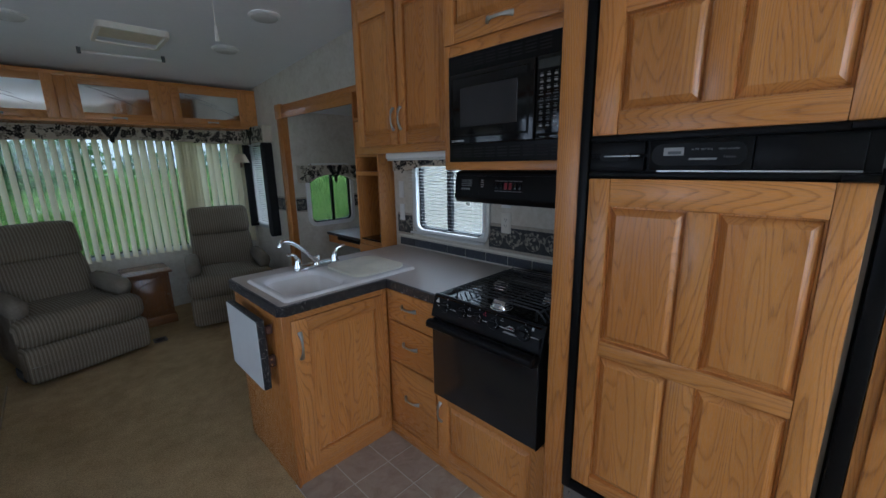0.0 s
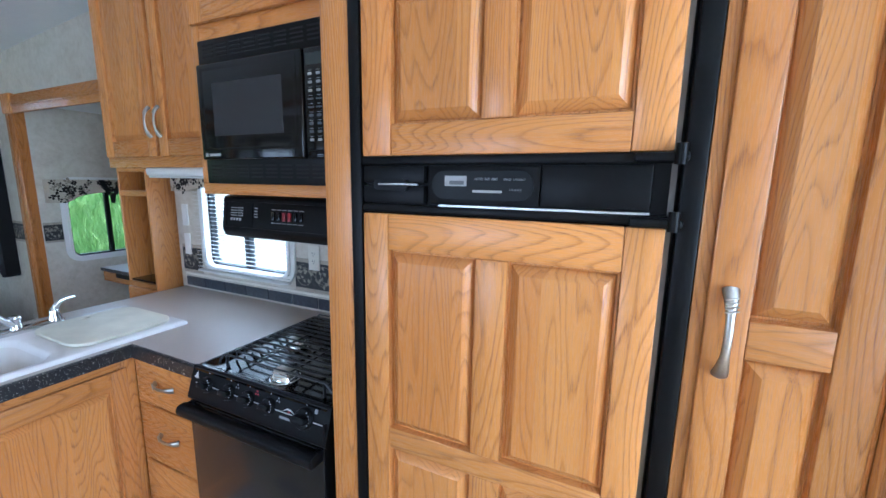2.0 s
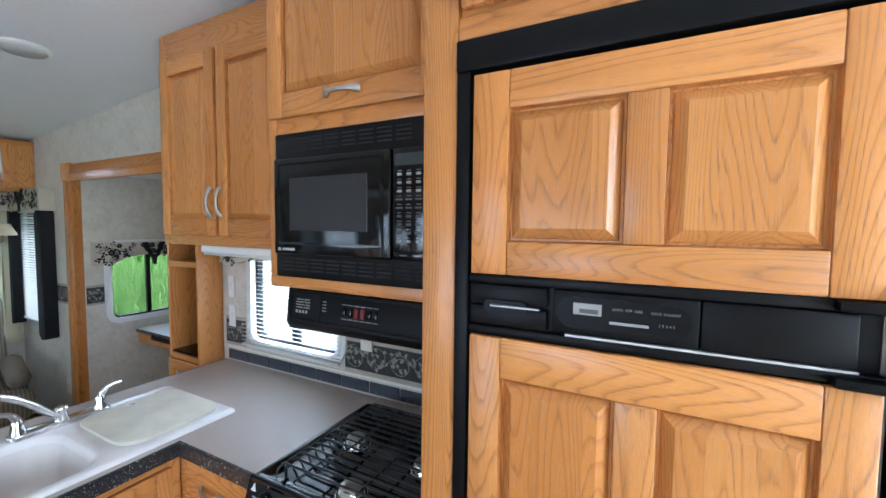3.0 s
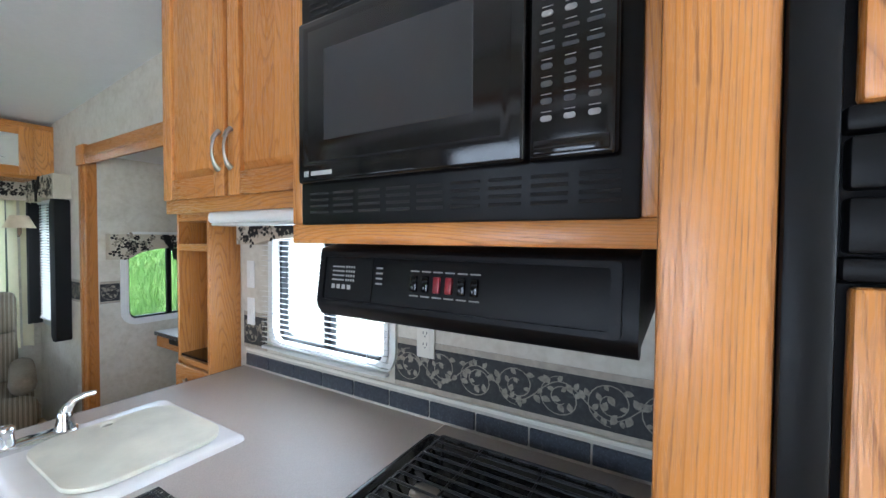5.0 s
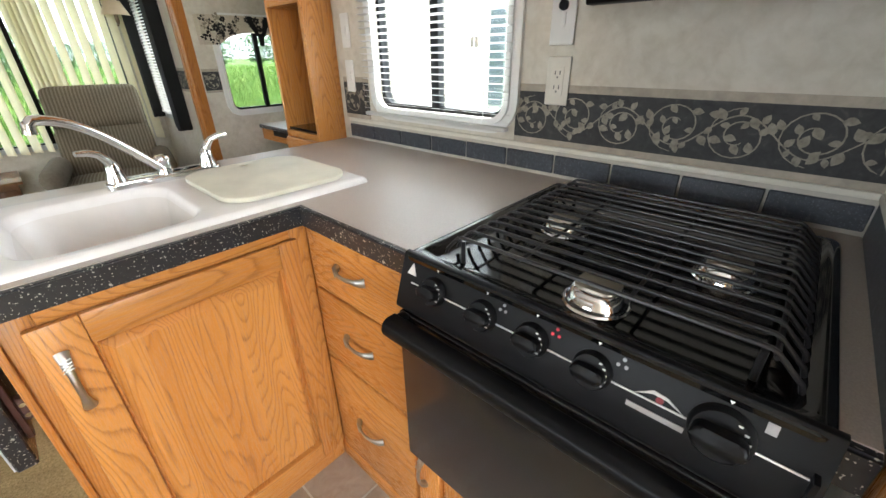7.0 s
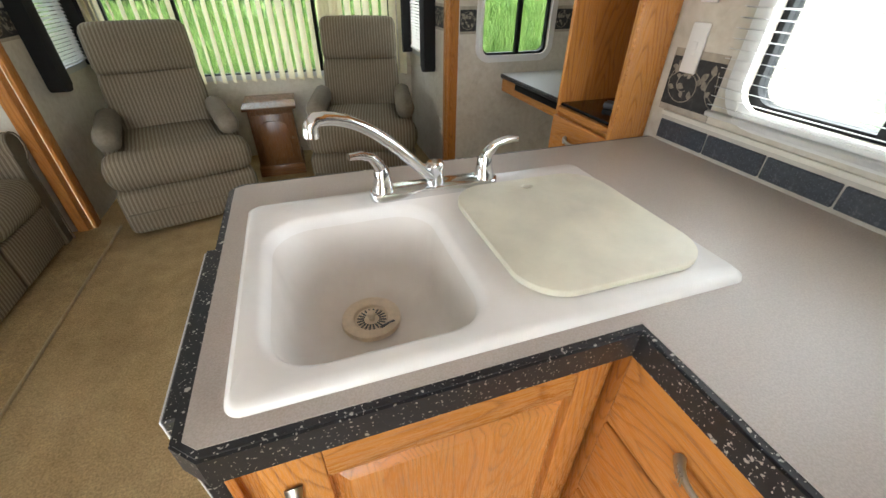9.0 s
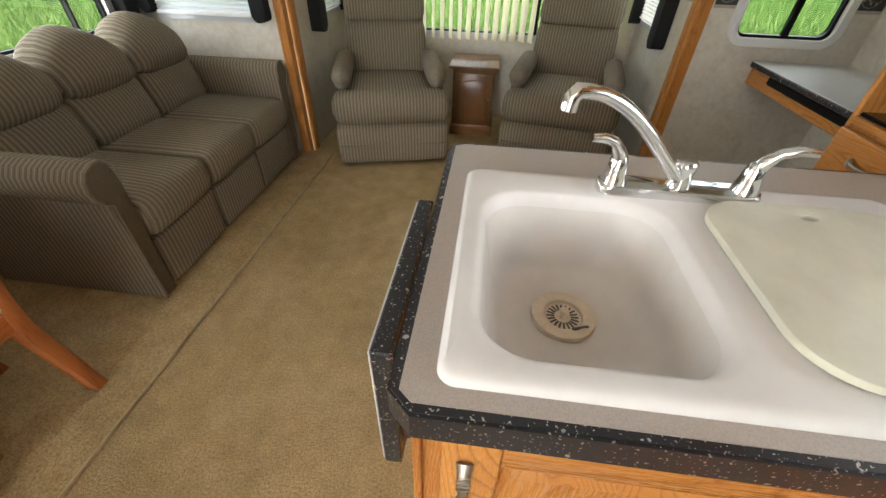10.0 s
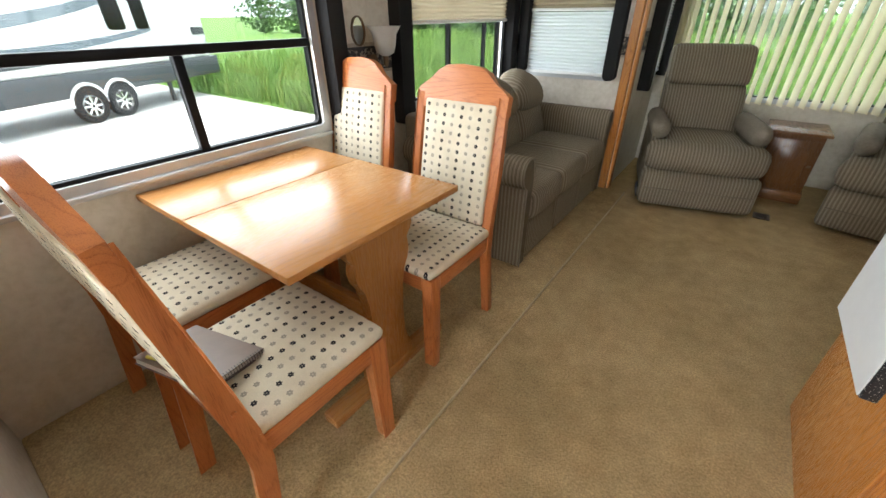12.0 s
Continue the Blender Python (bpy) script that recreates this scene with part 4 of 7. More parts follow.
part("toe_board", B((-1.62, -0.645), (0.0, 0.062), (-0.012, 0.006), 0.003, 2, fc), OAK["y"], base)
for v0, v1 in ((0.098, 0.462), (0.472, 0.694), (0.702, 0.866)):
    d = part("drawer", B((-1.576, -1.232), (v0, v1), (0.001, 0.019), 0.006, 3, fc), OAK["y"], base)
    pull(d, fc, -1.404, (v0 + v1) / 2 + 0.012, 0.019, 0.105, True)
under = thing("stove_cabinet", (1.45, 0.93, 0), "oak cabinet with one wide door below the stove", "cabinet")
part("body", B((1.184, 1.70), (0.6125, 1.2215), (0.0, 0.452)), OAK["z"], under)
part("stile", B((-0.645, -0.6125), (0.0, 0.452), (-0.012, 0.0), 0.002, 2, fc), OAK["z"], under)
dd = panel_door(under, "door", fc, -1.218, -0.640, 0.070, 0.448, 0.001, [(0.12, 0.90)], [(0.17, 0.84)], KX)
pull(dd, fc, -1.192, 0.335, 0.021, 0.10)
sinkc = thing("sink_cabinet", (0.9, 1.9, 0), "oak peninsula sink cabinet with a raised-panel door", "cabinet")
fs = on(MY, 0, 1.612)
part("body", B((0.618, 1.70), (1.640, 2.185), (0.0, 0.765)), OAK["z"], sinkc)
part("rear_panel", B((0.618, 1.70), (2.175, 2.186), (0.765, 0.872)), OAK["x"], sinkc)
part("end_panel", B((0.606, 0.6185), (1.600, 2.190), (0.0, 0.874), 0.003, 2), OAK["z"], sinkc)
part("stile", B((0.606, 0.665), (0.0, 0.874), (-0.028, 0.0), 0.003, 2, fs), OAK["z"], sinkc)
part("stile", B((1.125, 1.1715), (0.0, 0.874), (-0.028, 0.0), 0.003, 2, fs), OAK["z"], sinkc)
part("top_rail", B((0.665, 1.125), (0.822, 0.874), (-0.028, 0.0), 0.003, 2, fs), OAK["x"], sinkc)
part("bottom_rail", B((0.665, 1.125), (0.0, 0.085), (-0.028, 0.0), 0.003, 2, fs), OAK["x"], sinkc)
dd = panel_door(sinkc, "door", fs, 0.645, 1.135, 0.075, 0.834, 0.001, [(0.15, 0.90)], [(0.085, 0.915)], KY)
pull(dd, fs, 0.676, 0.715, 0.021, 0.125)


# ---- worktop, sink, tap ----
def sheet_with_holes(outer, holes, lo, hi):
    """A flat slab with openings."""
    bm = bmesh.new()
    es = []
    for loop in (outer, *holes):
        vs = [bm.verts.new((u, v, lo)) for u, v in loop]
        es += [bm.edges.new((vs[i], vs[(i + 1) % len(vs)])) for i in range(len(vs))]
    fs_ = bmesh.ops.triangle_fill(bm, edges=es, use_beauty=True)["geom"]
    ext = bmesh.ops.extrude_face_region(bm, geom=[f for f in fs_ if isinstance(f, bmesh.types.BMFace)])["geom"]
    bmesh.ops.translate(bm, vec=(0, 0, hi - lo), verts=[v for v in ext if isinstance(v, bmesh.types.BMVert)])
    return bm


def top_outline(e):
    return [(W - 0.001, 2.215 - e), (0.606 + e, 2.215 - e), (0.586 + e, 2.190), (0.586 + e, 1.592), (0.614, 1.566 + e), (1.141 + e, 1.566 + e), (1.141 + e, 1.187),
            (1.658, 1.187), (1.658, 0.642), (1.141 + e, 0.642), (1.141 + e, 0.6135), (W - 0.001, 0.6135)]


BOWL = (0.670, 0.972, 1.640, 1.990)
wt = thing("worktop", (1.2, 1.6, 0.874), "taupe laminate worktop with black speckled edge", "worktop")
part("edge", sheet_with_holes(top_outline(0), [rounded(*BOWL, 0.06)], 0.8745, 0.917), EDGE, wt, "black white-flecked laminate edge", 30)
part("edge_lip", sheet_with_holes(top_outline(0.004), [rounded(*BOWL, 0.06)], 0.917, 0.9195), EDGE, wt, smooth=30)
part("surface", sheet_with_holes(top_outline(0.013), [rounded(*BOWL, 0.06)], 0.9195, 0.9210), LAMINATE, wt, "taupe laminate top", 30)
bm = B((1.60, W - 0.002), (1.187, 1.1885), (0.9205, 0.923))
part("joint_strip", bm, ALMOND, wt)

snk = thing("kitchen_sink", (1.0, 1.84, 0.78), "white moulded double sink with stained bowl", "sink")
N = 8
rim = bmesh.new()
k = 4 * (N + 1)
rows = []
for o, z in ((rounded(0.634, 1.378, 1.601, 2.074, 0.022, N), 0.9212), (rounded(0.636, 1.376, 1.603, 2.072, 0.022, N), 0.928), (rounded(0.643, 1.368, 1.610, 2.064, 0.022, N), 0.9335),
             (rounded(0.652, 1.010, 1.620, 2.054, 0.05, N), 0.9325), (rounded(BOWL[0] - 0.008, BOWL[1] + 0.008, BOWL[2] - 0.008, BOWL[3] + 0.008, 0.078, N), 0.9325),
             (rounded(BOWL[0] - 0.001, BOWL[1] + 0.001, BOWL[2] - 0.001, BOWL[3] + 0.001, 0.074, N), 0.929), (rounded(BOWL[0] + 0.006, BOWL[1] - 0.006, BOWL[2] + 0.006, BOWL[3] - 0.006, 0.072, N), 0.915),
             (rounded(BOWL[0] + 0.016, BOWL[1] - 0.016, BOWL[2] + 0.016, BOWL[3] - 0.016, 0.075, N), 0.865), (rounded(BOWL[0] + 0.026, BOWL[1] - 0.026, BOWL[2] + 0.026, BOWL[3] - 0.026, 0.078, N), 0.825),
             (rounded(BOWL[0] + 0.040, BOWL[1] - 0.040, BOWL[2] + 0.040, BOWL[3] - 0.040, 0.078, N), 0.800), (rounded(BOWL[0] + 0.062, BOWL[1] - 0.062, BOWL[2] + 0.062, BOWL[3] - 0.062, 0.070, N), 0.787),
             (rounded(BOWL[0] + 0.090, BOWL[1] - 0.090, BOWL[2] + 0.100, BOWL[3] - 0.100, 0.055, N), 0.782), (rounded(0.79, 0.85, 1.81, 1.87, 0.0299, N), 0.778)):
    rows.append([rim.verts.new((x, y, z)) for x, y in o])
for a, b in zip(rows, rows[1:]):
    for i in range(k):
        rim.faces.new((a[i], a[(i + 1) % k], b[(i + 1) % k], b[i]))
rim.faces.new(rows[-1])


def sink_material():
    n = Nodes("stained_sink", 0.24)
    v = n.coords()
    sep = n.add("SeparateXYZ")
    n.link(v, sep.inputs[0])
    dx, dy = n.math("ADD", sep.outputs[0], 0.18), n.math("SUBTRACT", sep.outputs[1], 0.0)
    r = n.math("SQRT", n.math("ADD", n.math("MULTIPLY", dx, dx), n.math("MULTIPLY", dy, dy)))
    r = n.math("ADD", r, n.math("MULTIPLY", n.noise(v, 18.0, 4.0), 0.05))
    low = n.math("LESS_THAN", sep.outputs[2], 0.13)
    stain = n.math("MULTIPLY", n.ramp(r, [(0.05, (1, 1, 1)), (0.14, (0.45, 0.45, 0.45)), (0.30, (0.15, 0.15, 0.15))]), n.math("MULTIPLY", low, 0.5))
    n.color(n.mix(stain, n.ramp(n.noise(v, 9.0, 4.0), [(0.3, (0.74, 0.715, 0.69)), (0.7, (0.81, 0.785, 0.76))]), (0.42, 0.32, 0.21)))
    return n.m


part("basin", rim, sink_material(), snk, "white basin with brownish stains", 40)
st = part("strainer", lathe(bmesh.new(), [(0, 0.781), (0.031, 0.781), (0.033, 0.787), (0.041, 0.790), (0.053, 0.788), (0.0545, 0.780), (0, 0.780)], (0.822, 1.846, 0), 32), STRAINER, snk, "stained beige drain strainer", 50)
for q in range(20):
    a = 2 * math.pi * q / 20
    part("slot", box(bmesh.new(), (0.014, 0.027), (-0.0016, 0.0016), (0.7808, 0.7818), fr=Matrix.Translation((0.822, 1.846, 0)) @ pose(0, 0, 0, 0, 0, math.degrees(a))), CHARCOAL, st)
part("strainer_knob", lathe(bmesh.new(), [(0, 0.799), (0.007, 0.798), (0.009, 0.793), (0.004, 0.787), (0.006, 0.781), (0, 0.781)], (0.822, 1.846, 0), 16), STRAINER, st)
part("drain_gap", box(bmesh.new(), (-0.002, 0.030), (-0.040, -0.030), (0.7815, 0.7900), 0.003, 1, Matrix.Translation((0.822, 1.846, 0)) @ pose(0, 0, 0, 0, 0, 20)), CHARCOAL, st)

hole = [(1.186 + 0.013 * math.cos(a * math.pi / 8), 1.960 + 0.008 * math.sin(a * math.pi / 8)) for a in range(16)]
bm = sheet_with_holes([*rounded(1.022, 1.352, 1.640, 1.998, 0.075, 8)], [hole], 0.9345, 0.9465)
bmesh.ops.bevel(bm, geom=[e for e in bm.edges if len(e.link_faces) == 2 and e.calc_face_angle() > 1.0], offset=0.002, segments=2, affect="EDGES", profile=0.5)
cb = solo("cutting_board", bm, BOARD, (1.18, 1.82, 0.9345), "cream plastic cutting board fitted over the sink", "cutting board")

tap = thing("kitchen_tap", (1.005, 2.03, 0.93), "chrome two-handle kitchen tap with swivel spout", "tap")
part("deck_plate", prism(bmesh.new(), rounded(0.868, 1.143, 2.003, 2.054, 0.02), 0.933, 0.950, None, 0.006), CHROME, tap, smooth=50)
bm = lathe(bmesh.new(), [(0, 0.999), (0.015, 0.998), (0.0185, 0.993), (0.0185, 0.984), (0.0165, 0.982), (0.0175, 0.965), (0.020, 0.949), (0, 0.949)], (1.005, 2.028, 0), 24)
part("spout_post", bm, CHROME, tap, smooth=50)
pts = []
for q in range(15):
    s = q / 14
    p = Vector((0.995, 2.022, 0.968)).lerp(Vector((0.785, 1.953, 1.118)), s)
    p.z = 0.968 + 0.152 * math.sin(math.pi / 2 * s) ** 1.08
    pts.append(p)
pts += [Vector((0.777, 1.950, 1.112)), Vector((0.775, 1.949, 1.094))]
part("spout", tube(bmesh.new(), pts, [0.0112] * 6 + [0.0106] * 6 + [0.0106, 0.0110, 0.0120, 0.0126, 0.0126], 16), CHROME, tap, smooth=60)
for sx, cx in ((-1, 0.895), (1, 1.116)):
    part("handle_base", lathe(bmesh.new(), [(0, 1.004), (0.010, 1.002), (0.016, 0.990), (0.017, 0.975), (0.0205, 0.960), (0.023, 0.949), (0, 0.949)], (cx, 2.028, 0), 24), CHROME, tap, smooth=50)
    lp = [(cx, 2.028, 0.985), (cx + sx * 0.006, 2.024, 1.006), (cx + sx * 0.020, 2.02, 1.024), (cx + sx * 0.040, 2.014, 1.032), (cx + sx * 0.062, 2.006, 1.034)]
    part("lever", tube(bmesh.new(), lp, [0.012, 0.0115, 0.009, 0.0085, 0.0065], 12), CHROME, tap, smooth=60)

leaf = thing("drop_leaf", (0.55, 1.88, 0.51), "folded-down laminate worktop extension on hinged brackets", "worktop flap")
part("core", B((0.534, 0.566), (1.683, 2.079), (0.514, 0.845), 0.003, 1), EDGE, leaf, "black speckled edge")
part("face", B((0.5305, 0.534), (1.687, 2.075), (0.518, 0.841), 0.001), LEAFTOP, leaf, "pale grey laminate face")
for y in (1.72, 2.03):
    br = part("bracket", B((0.5665, 0.578), (y - 0.012, y + 0.012), (0.56, 0.80), 0.002), BROWNMETAL, leaf, "brown folding bracket")
    part("bracket_arm", B((0.578, 0.606), (y - 0.010, y + 0.010), (0.60, 0.655), 0.003), BROWNMETAL, br)
    part("bracket_arm", B((0.578, 0.606), (y - 0.010, y + 0.010), (0.76, 0.80), 0.003), BROWNMETAL, br)
    for z in (0.615, 0.64):
        part("rivet", R((0.586, y - 0.014, z), (0.586, y + 0.014, z), 0.005, 10), CHROME, br)

# ---- gas range ----
rng = thing("gas_range", (1.4, 0.92, 0.455), "black slide-in gas range with wire grate and five knobs", "stove")
part("body", B((1.125, 1.650), (0.648, 1.183), (0.4535, 0.918)), BLACK, rng)
tray = bmesh.new()
rows = []
for o, z in ((rounded(1.124, 1.653, 0.646, 1.1855, 0.012, 4), 0.9185), (rounded(1.124, 1.653, 0.646, 1.1855, 0.012, 4), 0.932), (rounded(1.130, 1.647, 0.652, 1.1795, 0.012, 4), 0.937), (rounded(1.142, 1.636, 0.664, 1.168, 0.012, 4), 0.937),
             (rounded(1.154, 1.620, 0.678, 1.154, 0.02, 4), 0.925), (rounded(1.174, 1.58, 0.698, 1.134, 0.02, 4), 0.923)):
    rows.append([tray.verts.new((x, y, z)) for x, y in o])
for a, b in zip(rows, rows[1:]):
    for i in range(20):
        tray.faces.new((a[i], a[(i + 1) % 20], b[(i + 1) % 20], b[i]))
tray.faces.new(rows[-1])
part("cooktop", tray, ENAMEL, rng, "glossy black enamel cooktop", 40)
for k in range(7):
    part("vent_slot", B((1.637, 1.645), (0.70 + k * 0.064, 0.743 + k * 0.064), (0.9365, 0.9385), 0.001), IRON, rng)
for i, (bx, by) in enumerate(((1.214, 0.893), (1.403, 0.772), (1.413, 1.040))):
    br = part("burner", lathe(bmesh.new(), [(0, 0.928), (0.044, 0.926), (0.046, 0.9235), (0.032, 0.9235), (0, 0.9235)], (bx, by, 0), 28), CHROME, rng, "steel burner")
    part("burner_ring", lathe(bmesh.new(), [(0.042, 0.927), (0.041, 0.931), (0.037, 0.938), (0.033, 0.946), (0.029, 0.948), (0, 0.948)], (bx, by, 0), 36), CHROME, br, smooth=60)
    part("burner_cap", prism(bmesh.new(), rounded(bx - 0.024, bx + 0.024, by - 0.028, by + 0.028, 0.012), 0.948, 0.952, None, 0.002), plain("heat_stained_steel", (0.34, 0.30, 0.25), 0.3, 0.8, 0.2), br, "heat-stained cap")
grate = part("grate", tube(bmesh.new(), [(1.176, 0.70, 0.960), (1.603, 0.70, 0.960)], 0.003, 8), IRON, rng, "black wire grate")
for k in range(15):
    x = 1.178 + k * 0.0302
    hgt = 0.968
    part("wire", tube(bmesh.new(), [(x, 0.672, 0.930), (x, 0.675, 0.940), (x, 0.700, hgt - 0.003), (x, 0.706, hgt), (x, 1.108, hgt), (x, 1.114, hgt - 0.003), (x, 1.136, 0.940), (x, 1.139, 0.930)], 0.0031, 8), IRON, grate)
for y in (0.845, 1.0):
    part("cross_wire", tube(bmesh.new(), [(1.176, y, 0.962), (1.603, y, 0.962)], 0.003, 8), IRON, grate)
part("cross_wire", tube(bmesh.new(), [(1.176, 1.114, 0.960), (1.603, 1.114, 0.960)], 0.003, 8), IRON, grate)
for x in (1.18, 1.59):
    for y in (0.71, 1.104):
        part("grate_foot", R((x, y, 0.923), (x, y, 0.962), 0.004, 8), IRON, grate)
cp = bmesh.new()
prism(cp, [(1.140, 0.937), (1.128, 0.938), (1.098, 0.846), (1.102, 0.838), (1.140, 0.838)], 0.640, 1.1865, XZ)
bmesh.ops.bevel(cp, geom=[e for e in cp.edges if abs(e.verts[0].co.y - e.verts[1].co.y) > 0.1], offset=0.003, segments=2, affect="EDGES", profile=0.5)
panel = part("control_panel", cp, BLACK, rng, "black sloping control panel")
sl = Vector((1.128 - 1.098, 0, 0.938 - 0.846)).normalized()
nv = Vector((-sl.z, 0, sl.x))
pf = Matrix(((0, sl.x, nv.x, 1.098), (-1, 0, 0, 0), (0, sl.z, nv.z, 0.846), (0, 0, 0, 1)))
part("white_line", B((-1.160, -0.652), (0.048, 0.0500), (0.0, 0.0015), fr=pf), PRINT, panel)
for i, y in enumerate((1.108, 1.012, 0.932, 0.850, 0.720)):
    big = i == 4
    s = 1.22 if big else 1.0
    kn = part("knob", lathe(bmesh.new(), [(0, 0.012), (0.0205 * s, 0.012), (0.0225 * s, 0.009), (0.024 * s, 0.001), (0, 0.001)], pf @ Vector((-y, 0.052, 0)), 28, pf.to_3x3().to_4x4()), BLACK, panel, "black burner knob", 50)
    kb = prism(bmesh.new(), rounded(-0.0085 * s, 0.0085 * s, -0.0195 * s, 0.0195 * s, 0.008 * s), 0.011, 0.026 * s, None, 0.004)
    bmesh.ops.transform(kb, matrix=pf @ Matrix.Translation((-y, 0.052, 0)) @ pose(0, 0, 0, 0, 0, 90), verts=kb.verts)
    part("knob_grip", kb, BLACK, kn, smooth=50)
    for q in range(5):
        a = radians(-30 + q * 22)
        part("knob_print", B((-0.0018, 0.0018), (-0.001, 0.001), (0.0116, 0.0123), fr=pf @ Matrix.Translation((-y + 0.0185 * s * math.cos(a), 0.052 + 0.0185 * s * math.sin(a), 0))), PRINT, kn)
    tri = prism(bmesh.new(), [(-y - 0.0026, 0.088), (-y + 0.0026, 0.088), (-y, 0.084)], 0.0, 0.0012, pf)
    part("pointer", tri, PRINT, panel)
    if not big and i:
        for du, dv in ((0.030, 0.080), (0.025, 0.072), (0.034, 0.072)):
            part("burner_mark", lathe(bmesh.new(), [(0.0022, 0.0), (0.0022, 0.0012), (0, 0.0012)], pf @ Vector((-y + du, dv, 0)), 12, pf.to_3x3().to_4x4()), RED_PRINT if i == 2 else DIM_PRINT, panel)
part("maker_emblem", prism(bmesh.new(), [(-1.172, 0.062), (-1.152, 0.062), (-1.155, 0.068), (-1.162, 0.082), (-1.169, 0.068)], 0.0, 0.0012, pf), PRINT, panel)
part("maker_swoosh", prism(bmesh.new(), [(-0.802, 0.050), (-0.784, 0.058), (-0.769, 0.057), (-0.752, 0.050), (-0.769, 0.060), (-0.784, 0.062)], 0.0, 0.0014, pf), PRINT, panel)
part("maker_dot", lathe(bmesh.new(), [(0.004, 0.0), (0.004, 0.0016), (0, 0.0016)], pf @ Vector((-0.776, 0.054, 0)), 12, pf.to_3x3().to_4x4()), RED, panel)
part("maker_name", B((-0.806, -0.748), (0.032, 0.038), (0.0, 0.0012), fr=pf), DIM_PRINT, panel)
part("oven_mark", B((-0.691, -0.682), (0.072, 0.083), (0.0, 0.0012), fr=pf), DIM_PRINT, panel)
ovd = part("oven_door", B((1.100, 1.126), (0.650, 1.186), (0.458, 0.832), 0.006, 3), OVEN, rng, "dark glass oven door")
hb = bmesh.new()
prism(hb, [(1.086, 0.838), (1.066, 0.838), (1.056, 0.832), (1.053, 0.820), (1.056, 0.808), (1.066, 0.803), (1.080, 0.806), (1.088, 0.820)], 0.652, 1.176, XZ)
bmesh.ops.bevel(hb, geom=[e for e in hb.edges if abs(e.verts[0].co.y - e.verts[1].co.y) > 0.1], offset=0.003, segments=2, affect="EDGES", profile=0.5)
part("oven_handle", hb, BLACK, ovd, "full-width black handle", 50)
for y in (0.660, 1.168):
    part("handle_end", B((1.060, 1.106), (y - 0.010, y + 0.010), (0.800, 0.836), 0.008, 3), BLACK, ovd)
part("side_flange", B((1.102, 1.16), (0.6465, 0.651), (0.456, 0.90)), BLACK, rng)
part("side_flange", B((1.12, 1.16), (1.1835, 1.1875), (0.456, 0.872)), BLACK, rng)

# ---- trim round the slide-out openings ----
trim_e = thing("trim_east", (W, 3.1, 0), "oak casing round the desk bay opening", "trim", kind="structure")
part("post", B((W - 0.020, W - 0.001), (3.945, 4.060), (0.0, 1.945), 0.005, 2), OAK["z"], trim_e)
part("post_bead", B((W - 0.026, W - 0.0205), (3.990, 4.015), (0.0, 1.940), 0.002, 2), OAK["z"], trim_e)
part("header", B((W - 0.020, W - 0.001), (2.172, 3.945), (1.945, 2.068), 0.005, 2), OAK["y"], trim_e)
part("header_bead", B((W - 0.026, W - 0.0205), (2.172, 3.935), (1.990, 2.010), 0.002, 2), OAK["y"], trim_e)
part("corner_block", B((W - 0.030, W - 0.001), (3.938, 4.068), (1.9455, 2.080), 0.006, 2), OAK["z"], trim_e)
part("jamb", B((W - 0.0008, W + 0.05), (3.951, 3.998), (0.0, 2.018), 0.002), OAK["z"], trim_e)
trim_w = thing("trim_west", (LEFT, 2.2, 0), "oak casing round the dining slide-out opening", "trim", kind="structure")
part("post", B((LEFT + 0.001, LEFT + 0.020), (3.985, 4.060), (0.0, 2.055), 0.005, 2), OAK["z"], trim_w)
part("post", B((LEFT + 0.001, LEFT + 0.020), (0.375, 0.445), (0.0, 2.055), 0.005, 2), OAK["z"], trim_w)
part("header", B((LEFT + 0.001, LEFT + 0.020), (0.445, 3.985), (2.040, 2.125), 0.005, 2), OAK["y"], trim_w)
part("corner_block", B((LEFT + 0.001, LEFT + 0.027), (3.979, 4.068), (2.050, 2.135), 0.006, 2), OAK["z"], trim_w)
part("jamb", B((LEFT - 0.055, LEFT + 0.0005), (3.925, 3.984), (0.0, 2.045), 0.003), OAK["z"], trim_w)
part("jamb", B((LEFT - 0.05, LEFT + 0.001), (0.405, 0.449), (0.0, 2.045), 0.002), WALL, trim_w)
part("head_jamb", B((LEFT - 0.05, LEFT + 0.001), (0.45, 3.95), (2.0205, 2.049)), WALL, trim_w)
# strip slightly paler than the carpet along the seam
part("seam_bead", B((LEFT + 0.157, LEFT + 0.164), (0.45, 3.95), (0.0, 0.019), 0.003), plain("pale_pile_seam", (0.50, 0.40, 0.24), 0.9, vary=0.2), trim_w)


# ---- wallpaper border ----
def flat(bm, pts, fr, d):
    bm.faces.new([bm.verts.new(fr @ Vector((u, v, d))) for u, v in pts])


def leaf_shape(u, v, a, size):
    out = []
    for s, w in ((0, 0), (0.25, 0.30), (0.5, 0.36), (0.75, 0.24), (1, 0), (0.75, -0.2), (0.5, -0.3), (0.25, -0.26)):
        out.append((u + size * (s * math.cos(a) - w * math.sin(a)), v + size * (s * math.sin(a) + w * math.cos(a))))
    return out


